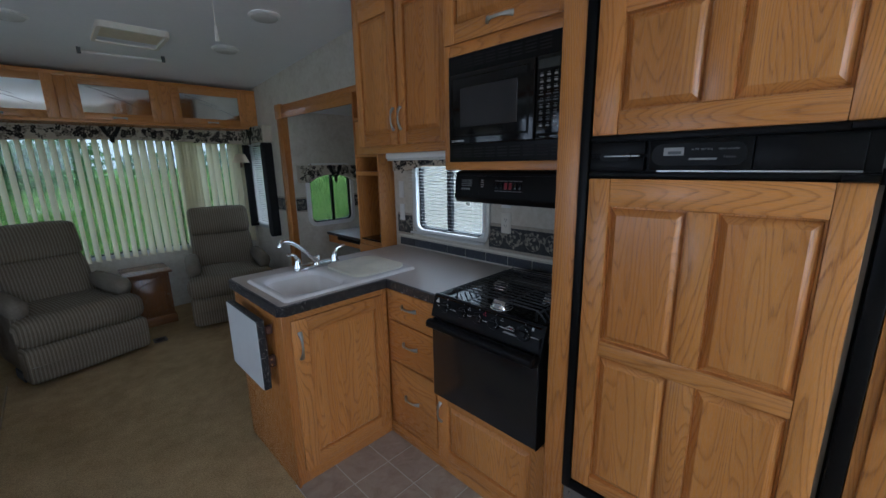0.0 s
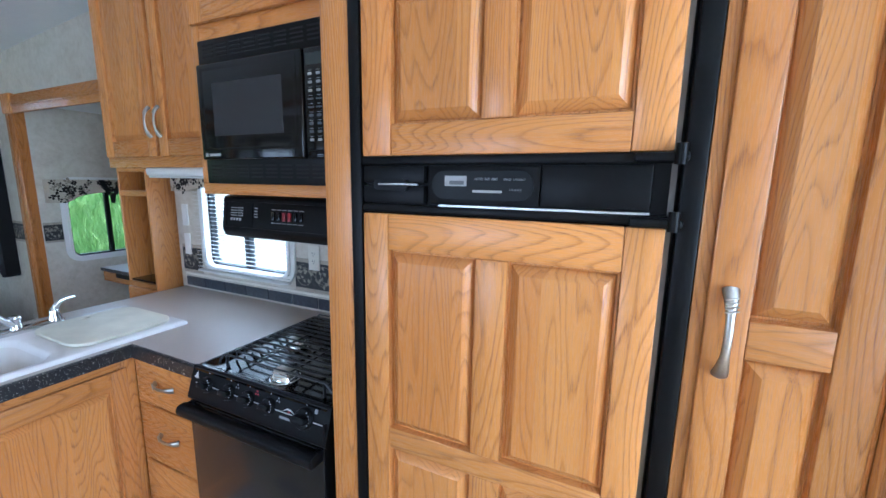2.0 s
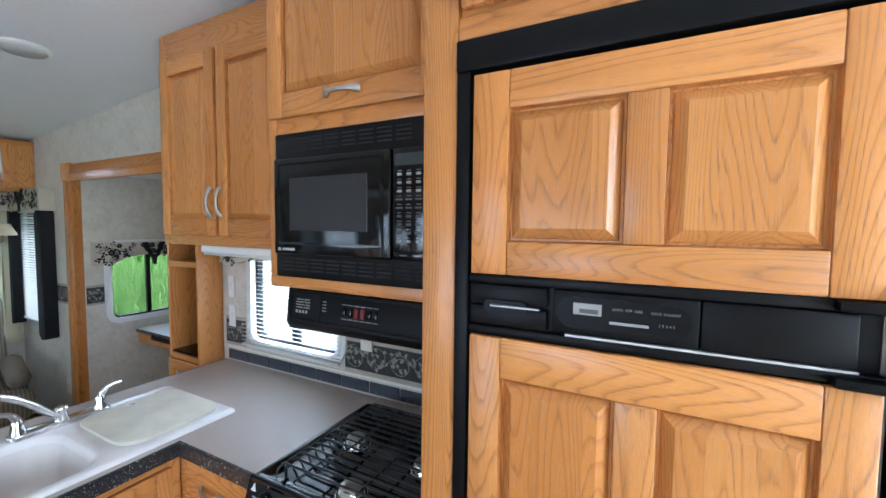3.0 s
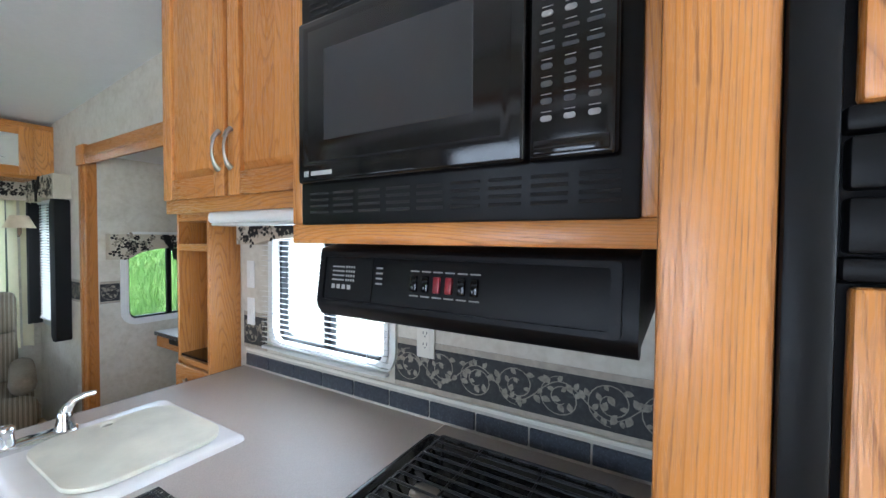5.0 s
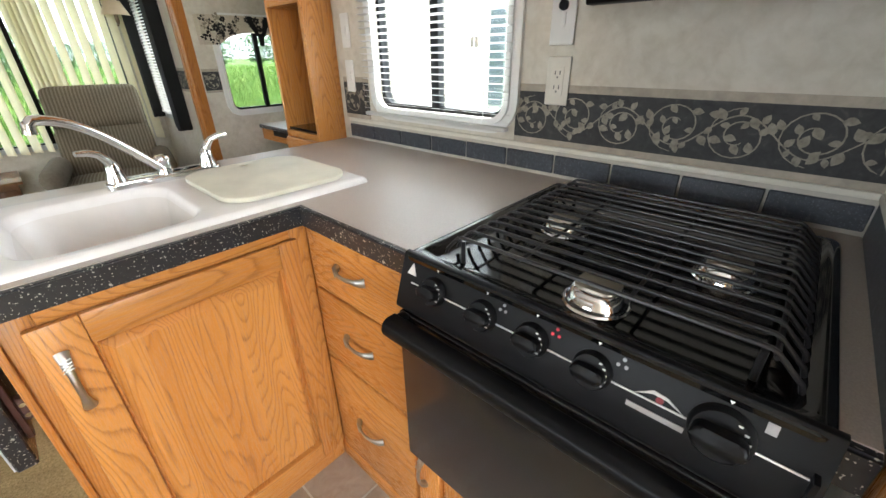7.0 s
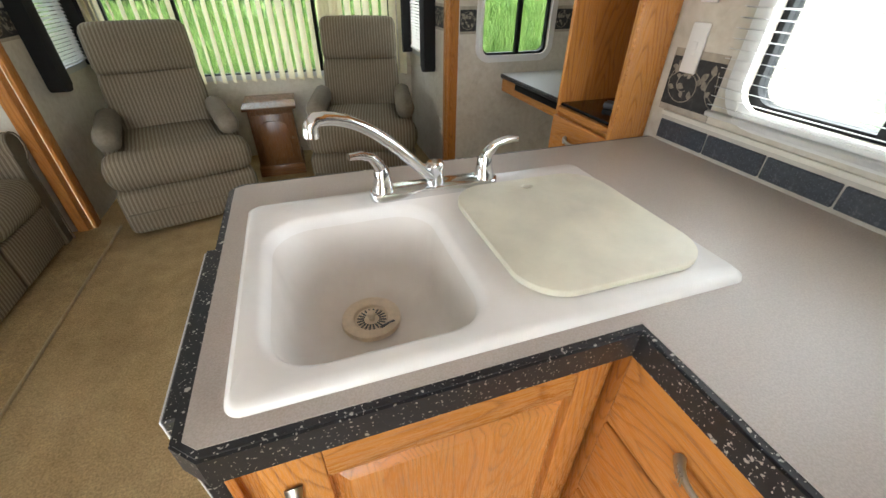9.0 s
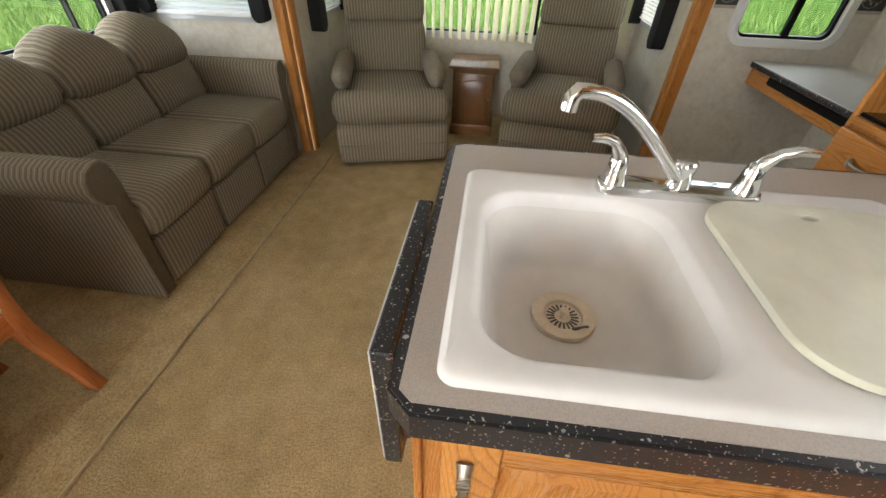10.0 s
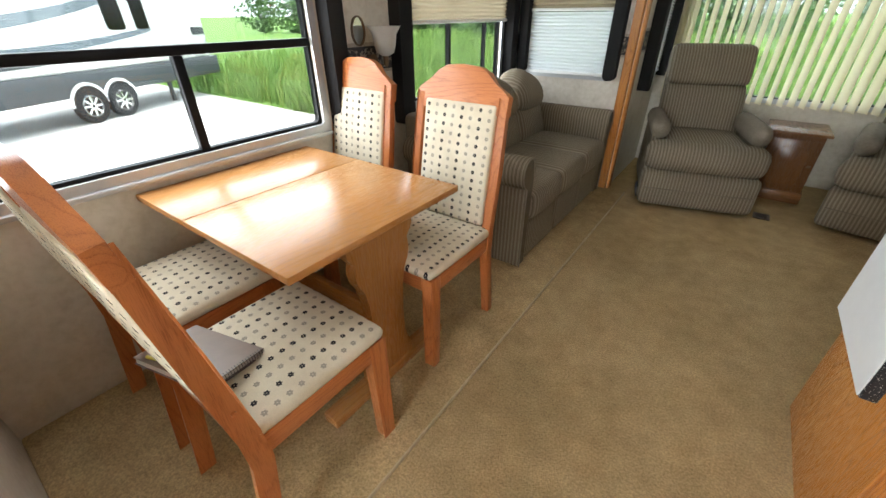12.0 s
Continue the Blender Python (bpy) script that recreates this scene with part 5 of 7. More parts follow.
def ribbon(bm, pts, width, fr, d):
    prev = None
    for i, (u, v) in enumerate(pts):
        a, b = pts[max(i - 1, 0)], pts[min(i + 1, len(pts) - 1)]
        tx, ty = b[0] - a[0], b[1] - a[1]
        q = math.hypot(tx, ty) or 1.0
        w = width * (0.5 + 0.5 * max(0.0, math.sin(math.pi * i / (len(pts) - 1))) ** 0.5)
        pair = [bm.verts.new(fr @ Vector((u + s * ty / q * w / 2, v - s * tx / q * w / 2, d))) for s in (1, -1)]
        if prev:
            bm.faces.new((prev[0], pair[0], pair[1], prev[1]))
        prev = pair


def border(name, fr, u0, u1, v0, v1, skip=(), seed=1):
    """A printed border: dark ground, ruled edges, scrolling vine with leaves."""
    rnd = random.Random(seed)
    o = fr @ Vector(((u0 + u1) / 2, v0, 0))
    th = thing(name, o, "charcoal wallpaper border with scrolling leaf vines", "wallpaper border", "wallpaper borders")
    spans, at = [], u0
    for a, b in [*skip, (u1, u1)]:
        if a - at > 0.005:
            spans.append((at, a))
        at = b
    h = v1 - v0
    for a, b in spans:
        ground, vine = bmesh.new(), bmesh.new()
        box(ground, (a, b), (v0, v1), (0.0003, 0.0012), fr=fr)
        for q0, q1 in ((0.0, 0.10), (0.88, 1.0)):
            part("ruled_edge", B((a, b), (v0 + q0 * h, v0 + q1 * h), (0.0011, 0.0016), fr=fr), PAPER_TAN, th, "tan ruled edge", 0)
        lo, hi = v0 + 0.12 * h, v0 + 0.86 * h
        mid, amp = (lo + hi) / 2, (hi - lo) / 2
        pitch = 0.118
        sway = lambda u: mid + amp * 0.62 * math.sin(math.pi * (u - a) / pitch)
        stem = [(a + (b - a) * q / 120, sway(a + (b - a) * q / 120)) for q in range(121)] if b - a > 0.3 else [(a + (b - a) * q / 12, sway(a + (b - a) * q / 12)) for q in range(13)]
        ribbon(vine, stem, 0.0032, fr, 0.00162)
        layer = 0.00165

        def sprig(u, v, ang, size):
            nonlocal layer
            shape = leaf_shape(u, v, ang, size)
            if all(a < q[0] < b and lo - 0.003 < q[1] < hi + 0.003 for q in shape):
                layer += 0.000004
                flat(vine, shape, fr, layer)

        for k in range(int((b - a) / pitch) + 1):
            cu, s = a + (k + 0.5) * pitch, (1 if k % 2 == 0 else -1)
            cv, pts = mid - s * amp * 0.10, []
            for q in range(30):
                t_ = q / 29
                r = amp * (0.98 - 0.74 * t_)
                an = s * (math.pi / 2 + t_ * 1.6 * 2 * math.pi)
                pts.append((cu + r * math.cos(an) * 1.05, cv + r * math.sin(an)))
            pts = [q for q in pts if a < q[0] < b and lo - 0.004 < q[1] < hi + 0.004]
            if len(pts) > 6:
                ribbon(vine, pts, 0.0030, fr, 0.00164)
                for q in range(2, len(pts) - 1, 3):
                    tx, ty = pts[q + 1][0] - pts[q][0], pts[q + 1][1] - pts[q][1]
                    an = math.atan2(ty, tx) + (0.9 if q % 2 else -0.9)
                    sprig(pts[q][0], pts[q][1], an, rnd.uniform(0.016, 0.026))
        u = a + 0.02
        side_ = 1
        while u < b - 0.02:
            sprig(u, sway(u), side_ * rnd.uniform(0.7, 1.3) + (0 if rnd.random() < 0.6 else math.pi), rnd.uniform(0.018, 0.028))
            side_, u = -side_, u + 0.021
        part("ground", ground, BORDER, th, smooth=0)
        tagged(part("vine_print", vine, CREAM_PRINT, th, "cream vines and leaves", 0), kind="stuff")
    return th


border("wallpaper_border", on(MX, W), -2.205, -0.6135, 1.005, 1.160, [(-2.046, -1.378)], 3)
border("wallpaper_border", on(PY, 0, 0.6085), -1.741, -1.162, 1.005, 1.160, seed=5)
border("wallpaper_border", on(MX, W), -4.99, -4.065, 1.020, 1.175, [(-4.88, -4.40)], 7)
border("wallpaper_border", on(MY, 0, END), W + 0.052, SLIDE_R - 0.01, 1.015, 1.168, [(1.905, 2.48)], 9)
border("wallpaper_border", on(MY, 0, END), SLIDE + 0.004, LEFT - 0.05, 1.00, 1.15, [(-1.42, -0.75)], 11)
border("wallpaper_border", on(PX, SLIDE), 0.456, END - 0.004, 1.00, 1.15, [(0.46, 1.99), (2.56, 3.78)], 13)
border("wallpaper_border", on(PX, LEFT), 4.064, 4.99, 1.02, 1.18, [(4.40, 4.88)], 15)

# ---- backsplash tiles ----
splash = thing("backsplash", (W, 1.4, 0.922), "row of slate-blue speckled tiles above the worktop", "tiles", kind="structure")
part("grout", B((W - 0.004, W - 0.0005), (0.6135, 2.182), (0.9212, 0.992)), GROUT, splash)
part("lip", B((W - 0.010, W - 0.0005), (0.6135, 2.182), (0.992, 1.005), 0.003, 2), ALMOND, splash, "pale moulded lip")
tile = mesh_of("tile", B((-0.008, 0.0), (-0.0755, 0.0755), (-0.025, 0.025), 0.002), TILE_DARK)
for k in range(10):
    piece("tile", tile, splash, (W - 0.0035, 0.692 + k * 0.1565, 0.957))
part("side_strip", B((1.16, W - 0.01), (0.6085, 0.6135), (0.9212, 0.992)), TILE_DARK, splash)
part("side_lip", B((1.155, W - 0.01), (0.6085, 0.617), (0.992, 1.005), 0.002), ALMOND, splash)


# ---- windows ----
def framed_window(name, fr, u0, u1, v0, v1, look_white, bars, panes, label):
    """A recreational-vehicle window: flange, dark sash, bars and glass. bars: (u0, u1, v0, v1) boxes."""
    o = fr @ Vector(((u0 + u1) / 2, v0, 0))
    th = thing(name, o, label, "window", kind="structure")
    r = 0.055
    if look_white:
        part("flange", ring_wall(bmesh.new(), rounded(u0 - 0.042, u1 + 0.042, v0 - 0.042, v1 + 0.042, r + 0.04), rounded(u0, u1, v0, v1, r), -0.001, 0.012, fr), WHITE, th, "white rounded flange")
        part("flange_bead", ring_wall(bmesh.new(), rounded(u0 - 0.016, u1 + 0.016, v0 - 0.016, v1 + 0.016, r + 0.012), rounded(u0 + 0.001, u1 - 0.001, v0 + 0.001, v1 - 0.001, r), 0.010, 0.018, fr), WHITE, th)
    else:
        part("flange", ring_wall(bmesh.new(), rounded(u0 - 0.034, u1 + 0.034, v0 - 0.034, v1 + 0.034, 0.02), rounded(u0 + 0.002, u1 - 0.002, v0 + 0.002, v1 - 0.002, 0.02), -0.001, 0.011, fr), GREY_STRIP, th, "pale aluminium flange")
    rr = r if look_white else 0.03
    part("sash", ring_wall(bmesh.new(), rounded(u0 - 0.004, u1 + 0.004, v0 - 0.004, v1 + 0.004, rr), rounded(u0 + 0.014, u1 - 0.014, v0 + 0.014, v1 - 0.014, rr - 0.008), -0.043, -0.012, fr), BLACK, th, "black sash")
    for b in bars:
        part("bar", B((b[0], b[1]), (b[2], b[3]), (-0.040, -0.008), 0.004, 2, fr), BLACK, th, "black glazing bar")
    for p in panes:
        g = part("pane", B((p[0], p[1]), (p[2], p[3]), (-0.030, -0.027), fr=fr), GLASS, th)
        g.visible_shadow = False
    return th


WIN = "sliding window with black sash"
framed_window("window_1", on(MX, W), -1.98, -1.41, 1.06, 1.50, True, [(-1.72, -1.685, 1.06, 1.50)], [(-1.975, -1.70, 1.065, 1.495), (-1.69, -1.415, 1.065, 1.495)], "rounded white kitchen window with black sash")
framed_window("window_2", on(MY, 0, END), 1.95, 2.44, 0.885, 1.47, True, [(2.205, 2.235, 0.885, 1.47)], [(1.955, 2.21, 0.890, 1.465), (2.23, 2.435, 0.890, 1.465)], "rounded white window above the desk")
framed_window("window_3", on(PX, SLIDE), 0.52, 1.93, 0.80, 1.70, False, [(0.52, 1.93, 1.150, 1.185), (1.333, 1.368, 0.80, 1.15)], [(0.53, 1.92, 1.18, 1.69), (0.53, 1.335, 0.81, 1.155), (1.365, 1.92, 0.81, 1.155)], "large dining window with black glazing bars")
framed_window("window_4", on(PX, SLIDE), 2.62, 3.72, 0.80, 1.70, False, [(3.035, 3.062, 0.80, 1.70), (3.50, 3.515, 0.80, 1.70)], [(2.63, 3.05, 0.81, 1.69), (3.055, 3.71, 0.81, 1.69)], WIN + " behind the sofa")
framed_window("window_5", on(MY, 0, END), -1.38, -0.79, 0.87, 1.62, False, [], [(-1.375, -0.795, 0.875, 1.615)], "side window with lowered shade")
framed_window("window_6", on(MY, 0, REAR), -0.42, 1.58, 0.66, 1.86, False, [(0.95, 0.99, 0.66, 1.86), (0.99, 1.58, 0.955, 0.985), (-0.42, 0.02, 0.955, 0.985), (0.0, 0.035, 0.66, 1.86)],
              [(-0.41, 0.01, 0.67, 1.85), (0.03, 0.96, 0.67, 1.85), (0.98, 1.57, 0.67, 1.85)], "wide rear window behind vertical blinds")
framed_window("window_7", on(MX, W), -4.86, -4.42, 0.82, 1.72, False, [], [(-4.855, -4.425, 0.825, 1.715)], "narrow side window")
framed_window("window_8", on(PX, LEFT), 4.42, 4.86, 0.82, 1.72, False, [], [(4.425, 4.855, 0.825, 1.715)], "narrow side window")
part("sill", B((SLIDE + 0.001, SLIDE + 0.03), (0.50, 1.96), (0.748, 0.768), 0.005, 2), GREY_STRIP, bpy.data.objects["window_3"])


# ---- blinds ----
def mini_blind(name, fr, u0, u1, v0, v1, d, step, tilt, mat, label):
    o = fr @ Vector(((u0 + u1) / 2, v0, d))
    th = thing(name, o, label, "blind")
    turn = (fr.to_3x3().to_4x4()) @ pose(0, 0, 0, tilt, 0, 0)
    me = mesh_of("slat", B(((u0 - u1) / 2, (u1 - u0) / 2), (-0.0005, 0.0005), (-0.010, 0.010)), mat)
    n = int((v1 - v0) / step)
    for k in range(n):
        piece("slat", me, th, fr @ Vector(((u0 + u1) / 2, v0 + 0.02 + k * step, d)), turn)
    part("head_rail", B((u0, u1), (v1, v1 + 0.025), (d - 0.012, d + 0.014), 0.002, 1, fr), mat, th)
    part("bottom_rail", B((u0, u1), (v0 - 0.005, v0 + 0.007), (d - 0.011, d + 0.011), 0.003, 2, fr), mat, th)
    for u in (u0 + 0.12 * (u1 - u0), u1 - 0.12 * (u1 - u0)):
        part("ladder_cord", R(fr @ Vector((u, v0, d + 0.013)), fr @ Vector((u, v1, d + 0.013)), 0.0008, 6), WHITE, th)
    return th


mb = mini_blind("mini_blind", on(MX, W), -2.035, -1.39, 1.035, 1.50, 0.024, 0.0205, -10, MINI, "white horizontal mini blind with open slats")
part("cord_pull", B((W - 0.045, W - 0.037), (1.487, 1.497), (1.25, 1.275), 0.002), ALMOND, mb)
part("cord_pull", B((W - 0.045, W - 0.037), (1.502, 1.512), (1.252, 1.277), 0.002), ALMOND, mb)
part("cord", R((W - 0.041, 1.50, 1.27), (W - 0.041, 1.50, 1.50), 0.0008, 6), WHITE, mb)
mini_blind("mini_blind", on(MX, W), -4.87, -4.41, 0.84, 1.72, 0.022, 0.021, 40, MINI, "cream horizontal mini blind beside the recliner")
mini_blind("mini_blind", on(PX, LEFT), 4.41, 4.87, 0.84, 1.72, 0.022, 0.021, 40, MINI, "cream horizontal mini blind beside the recliner")

vb = thing("vertical_blind", (0.58, 4.93, 0.62), "cream vertical blind across the rear window, vanes half open", "blind")
vane = bmesh.new()
rows = []
for q in range(5):
    s = q / 4 - 0.5
    rows.append([vane.verts.new((s * 0.088, 0.010 * (1 - (2 * s) ** 2), z)) for z in (0.0, 1.16)])
for a, b in zip(rows, rows[1:]):
    vane.faces.new((a[0], b[0], b[1], a[1]))
vane = mesh_of("vane", vane, VANE)
rnd = random.Random(4)
x = -0.50
while x < 1.66:
    piece("vane", vane, vb, (x, 4.925 + rnd.uniform(-0.004, 0.004), 0.615 + rnd.uniform(0, 0.006)), pose(0, 0, 0, rnd.uniform(-0.5, 0.5), 0, -62 + rnd.uniform(-7, 7)))
    x += 0.030 if 0.98 < x < 1.14 or x < -0.42 else 0.071
part("track", B((-0.54, 1.69), (4.895, 4.955), (1.775, 1.80), 0.004), ALMOND, vb)


def pleated(name, fr, u0, u1, v0, v1, d, mat, label):
    """A pleated cloth shade, folded every 2 cm."""
    o = fr @ Vector(((u0 + u1) / 2, v0, d))
    th = thing(name, o, label, "window shade")
    bm = bmesh.new()
    n = int((v1 - v0) / 0.012)
    rows = [[bm.verts.new(fr @ Vector((u, v0 + (v1 - v0) * k / n, d + (0.007 if k % 2 else -0.007)))) for u in (u0, u1)] for k in range(n + 1)]
    for a, b in zip(rows, rows[1:]):
        bm.faces.new((a[0], a[1], b[1], b[0]))
    part("cloth", bm, mat, th, smooth=0)
    part("bottom_rail", B((u0 - 0.004, u1 + 0.004), (v0 - 0.020, v0), (d - 0.010, d + 0.012), 0.003, 2, fr), WHITE, th)
    return th


pleated("pleated_shade", on(PX, SLIDE), 2.60, 3.74, 1.245, 1.70, 0.028, PLEAT_TAN, "tan pleated shade raised half way")
pleated("pleated_shade", on(MY, 0, END), -1.40, -0.77, 0.885, 1.285, 0.028, PLEAT_WHITE, "white translucent pleated shade pulled down")
pleated("pleated_shade", on(MY, 0, END), -1.40, -0.77, 1.31, 1.62, 0.028, PLEAT_TAN, "tan pleated shade above a white one")


# ---- valances and side panels ----
def valance(name, fr, u0, u1, v0, v1, depth, label, arch=0.0, ties=(), seed=2):
    """A padded cloth box over a window, printed with dark flowers and leaves."""
    rnd = random.Random(seed)
    o = fr @ Vector(((u0 + u1) / 2, v0, 0))
    th = thing(name, o, label, "valance")
    n = 24
    low = [(u0 + (u1 - u0) * k / n, v0 + arch * max(0.0, math.sin(math.pi * min(1, max(0, (k / n - 0.16) / 0.68)))) ** 0.5) for k in range(n + 1)]
    bm = prism(bmesh.new(), [*low, (u1, v1), (u0, v1)], 0.0015, depth, fr)
    part("cloth", bm, VALANCE, th, "cream printed cloth", 30)
    dark, tan = bmesh.new(), bmesh.new()
    count = int((u1 - u0) * (v1 - v0) * 1150)
    d = depth + 0.0004
    for k in range(count):
        u, v = rnd.uniform(u0 + 0.02, u1 - 0.02), rnd.uniform(v0 + 0.015, v1 - 0.02)
        base = v0 + arch * max(0.0, math.sin(math.pi * min(1, max(0, ((u - u0) / (u1 - u0) - 0.16) / 0.68)))) ** 0.5
        if v < base + 0.02:
            continue
        z = d + 0.000015 * k
        if k % 3 == 0:
            r = rnd.uniform(0.018, 0.030)
            a0 = rnd.uniform(0, 1)
            for q in range(6):
                a = a0 + q * math.pi / 3
                flat(dark, leaf_shape(u, v, a, r), fr, z)
            flat(tan, [(u + 0.2 * r * math.cos(q), v + 0.2 * r * math.sin(q)) for q in range(6)], fr, z + 0.0002)
        else:
            a = rnd.uniform(0, 6.28)
            for q in range(3):
                flat(tan if k % 2 else dark, leaf_shape(u + q * 0.011 * math.cos(a), v + q * 0.011 * math.sin(a), a + (0.8 if q % 2 else -0.8), rnd.uniform(0.016, 0.027)), fr, z)
    tagged(part("flower_print", dark, FLOWER_SLOT_BLACK, th, "black flowers and leaves", 0), kind="stuff")
    tagged(part("leaf_print", tan, FLOWER_TAN, th, "tan leaves", 0), kind="stuff")
    for u in ties:
        for s in (-1, 1):
            pts = [(u + s * 0.004, v0 + 0.3 * (v1 - v0)), (u + s * 0.034, v0 + 0.3 * (v1 - v0)), (u + s * 0.085, v1), (u + s * 0.045, v1)]
            part("tie", prism(bmesh.new(), pts, depth, depth + 0.006, fr), CURTAIN, th, "black cloth tie")
        part("tie", prism(bmesh.new(), [(u - 0.022, v0 + 0.4 * (v1 - v0)), (u + 0.022, v0 + 0.4 * (v1 - v0)), (u + 0.014, v0 - 0.01), (u - 0.014, v0 - 0.01)], depth, depth + 0.007, fr), CURTAIN, th)
    return th


VL = "cream valance printed with black flowers and leaves"
valance("window_valance", on(MY, 0, REAR), -0.56, 1.655, 1.745, 1.882, 0.115, VL + " over the rear window", 0.022, (0.50,), 21)
valance("window_valance", on(MX, W), -4.885, -4.255, 1.735, 1.905, 0.095, VL + ", tied with black cloth", 0.02, (-4.62,), 22)
valance("window_valance", on(PX, LEFT), 4.255, 4.885, 1.735, 1.905, 0.095, VL + ", tied with black cloth", 0.02, (4.62,), 23)
valance("window_valance", on(MY, 0, END), 1.828, 2.56, 1.318, 1.492, 0.085, VL + " over the desk window", 0.075, (2.22,), 24)
valance("window_valance", on(MX, W), -2.185, -1.33, 1.447, 1.552, 0.045, VL + " over the kitchen window", 0.03, (), 25)
valance("window_valance", on(PX, SLIDE), 2.49, 3.84, 1.415, 1.60, 0.09, VL + " behind the sofa", 0.05, (), 26)
valance("window_valance", on(MY, 0, END), -1.46, -0.70, 1.43, 1.62, 0.09, VL + " beside the sofa", 0.05, (), 27)
valance("window_valance", on(PX, SLIDE), 0.47, 2.06, 1.60, 1.78, 0.09, VL + " over the dining window", 0.05, (), 28)


def side_panel(fr, u0, u1, v0, v1, depth):
    bm = prism(bmesh.new(), rounded(u0, u1, v0, v1, min(0.03, (u1 - u0) * 0.4)), 0.0015, depth, fr, 0.012)
    return solo("curtain_panel", bm, CURTAIN, fr @ Vector(((u0 + u1) / 2, v0, 0)), "padded black cloth side panel beside a window", "curtain", "curtain panels")


side_panel(on(MX, W), -4.395, -4.285, 0.735, 1.735, 0.085)
side_panel(on(MX, W), -4.965, -4.885, 0.79, 1.735, 0.085)
side_panel(on(PX, LEFT), 4.285, 4.395, 0.735, 1.735, 0.085)
side_panel(on(PX, LEFT), 4.885, 4.965, 0.79, 1.735, 0.085)
side_panel(on(PX, SLIDE), 2.46, 2.565, 0.70, 1.42, 0.08)
side_panel(on(PX, SLIDE), 3.775, 3.865, 0.70, 1.42, 0.08)
side_panel(on(MY, 0, END), -1.475, -1.405, 0.87, 1.44, 0.08)
side_panel(on(MY, 0, END), -0.775, -0.69, 0.845, 1.44, 0.08)
side_panel(on(PX, SLIDE), 1.985, 2.075, 0.72, 1.62, 0.08)
side_panel(on(PX, SLIDE), 0.455, 0.52, 0.70, 1.62, 0.08)

# ---- rear overhead cabinets ----
rear = thing("rear_cabinets", (0.57, 4.8, 1.885), "row of oak overhead cabinets with etched mirror doors", "cabinet")
part("body", B((LEFT + 0.002, W - 0.002), (4.616, REAR - 0.002), (1.887, 2.282)), OAK["x"], rear)
fr = on(MY, 0, 4.615)
part("rail", B((LEFT + 0.002, W - 0.002), (1.885, 1.915), (0.0, 0.014), 0.003, 2, fr), OAK["x"], rear)
part("rail", B((LEFT + 0.002, W - 0.002), (2.245, 2.284), (0.0, 0.014), 0.003, 2, fr), OAK["x"], rear)
for a, b in ((LEFT + 0.002, -0.56), (0.165, 0.245), (0.865, 0.965), (1.625, W - 0.002)):
    part("stile", B((a, b), (1.915, 2.245), (0.0, 0.0138), 0.003, 2, fr), OAK["z"], rear)
for a, b in ((-0.565, 0.170), (0.240, 0.870), (0.960, 1.632)):
    d = part("door", B((a, b), (1.908, 2.252), (0.014, 0.018), fr=fr), OAK["x"], rear, "framed door with etched mirror")
    for c, e in ((a, a + 0.075), (b - 0.075, b)):
        part("stile", B((c, e), (1.908, 2.252), (0.018, 0.032), 0.004, 2, fr), OAK["z"], d)
    for c, e in ((1.908, 1.968), (2.192, 2.252)):
        part("rail", B((a + 0.075, b - 0.075), (c, e), (0.018, 0.0315), 0.004, 2, fr), OAK["x"], d)
    part("mirror", B((a + 0.073, b - 0.073), (1.966, 2.194), (0.018, 0.022), fr=fr), MIRROR, d, "mirror glass with etched curves")
    for s in (0.0, 0.10):
        bm = bmesh.new()
        ribbon(bm, [(a + 0.12 + s + (b - a - 0.36) * q / 12, 2.175 - s * 0.6 - 0.10 * (q / 12) ** 1.4) for q in range(13)], 0.004, fr, 0.0224)
        part("etched_line", bm, CHARCOAL, d, smooth=0)
    pull(d, fr, (a + b) / 2, 1.932, 0.032, 0.09, True)

# ---- ceiling fittings ----
def on_ceiling(y, down=0.0):
    return ceiling_at(y) - down


hatch = thing("roof_hatch", (0.57, 3.59, on_ceiling(3.59)), "cream roof hatch with a recessed lid", "roof hatch")
z = on_ceiling(3.6, 0.001)
part("surround", ring_wall(bmesh.new(), rounded(0.375, 0.765, 3.38, 3.81, 0.03), rounded(0.40, 0.74, 3.405, 3.785, 0.02), z - 0.022, z + 0.016), ALMOND, hatch)
part("lid", B((0.39, 0.75), (3.395, 3.795), (z - 0.006, z + 0.012)), plain("sunlit_lid", (0.70, 0.62, 0.45), 0.5), hatch, "cream translucent lid")
bar = thing("ceiling_bar", (0.57, 4.0, on_ceiling(4.0, 0.05)), "white ceiling rod on two small brackets", "rod")
part("rod", R((0.32, 4.02, on_ceiling(4.02, 0.03)), (0.82, 3.96, on_ceiling(3.96, 0.03)), 0.008, 10), WHITE, bar)
for x_, y_ in ((0.32, 4.02), (0.82, 3.96)):
    part("bracket", B((x_ - 0.012, x_ + 0.012), (y_ - 0.012, y_ + 0.012), (on_ceiling(y_, 0.042), on_ceiling(y_, -0.004)), 0.003), CHARCOAL, bar)
cord = thing("fan_pull_cord", (0.82, 2.62, 2.19), "white pull cord hanging from the ceiling", "pull cord")
part("cord", R((0.82, 2.62, 2.27), (0.82, 2.62, on_ceiling(2.62)), 0.0022, 6), ALMOND, cord)
part("pull", lathe(bmesh.new(), [(0, 2.275), (0.006, 2.272), (0.010, 2.21), (0.012, 2.195), (0, 2.19)], (0.82, 2.62, 0), 14), WHITE, cord)
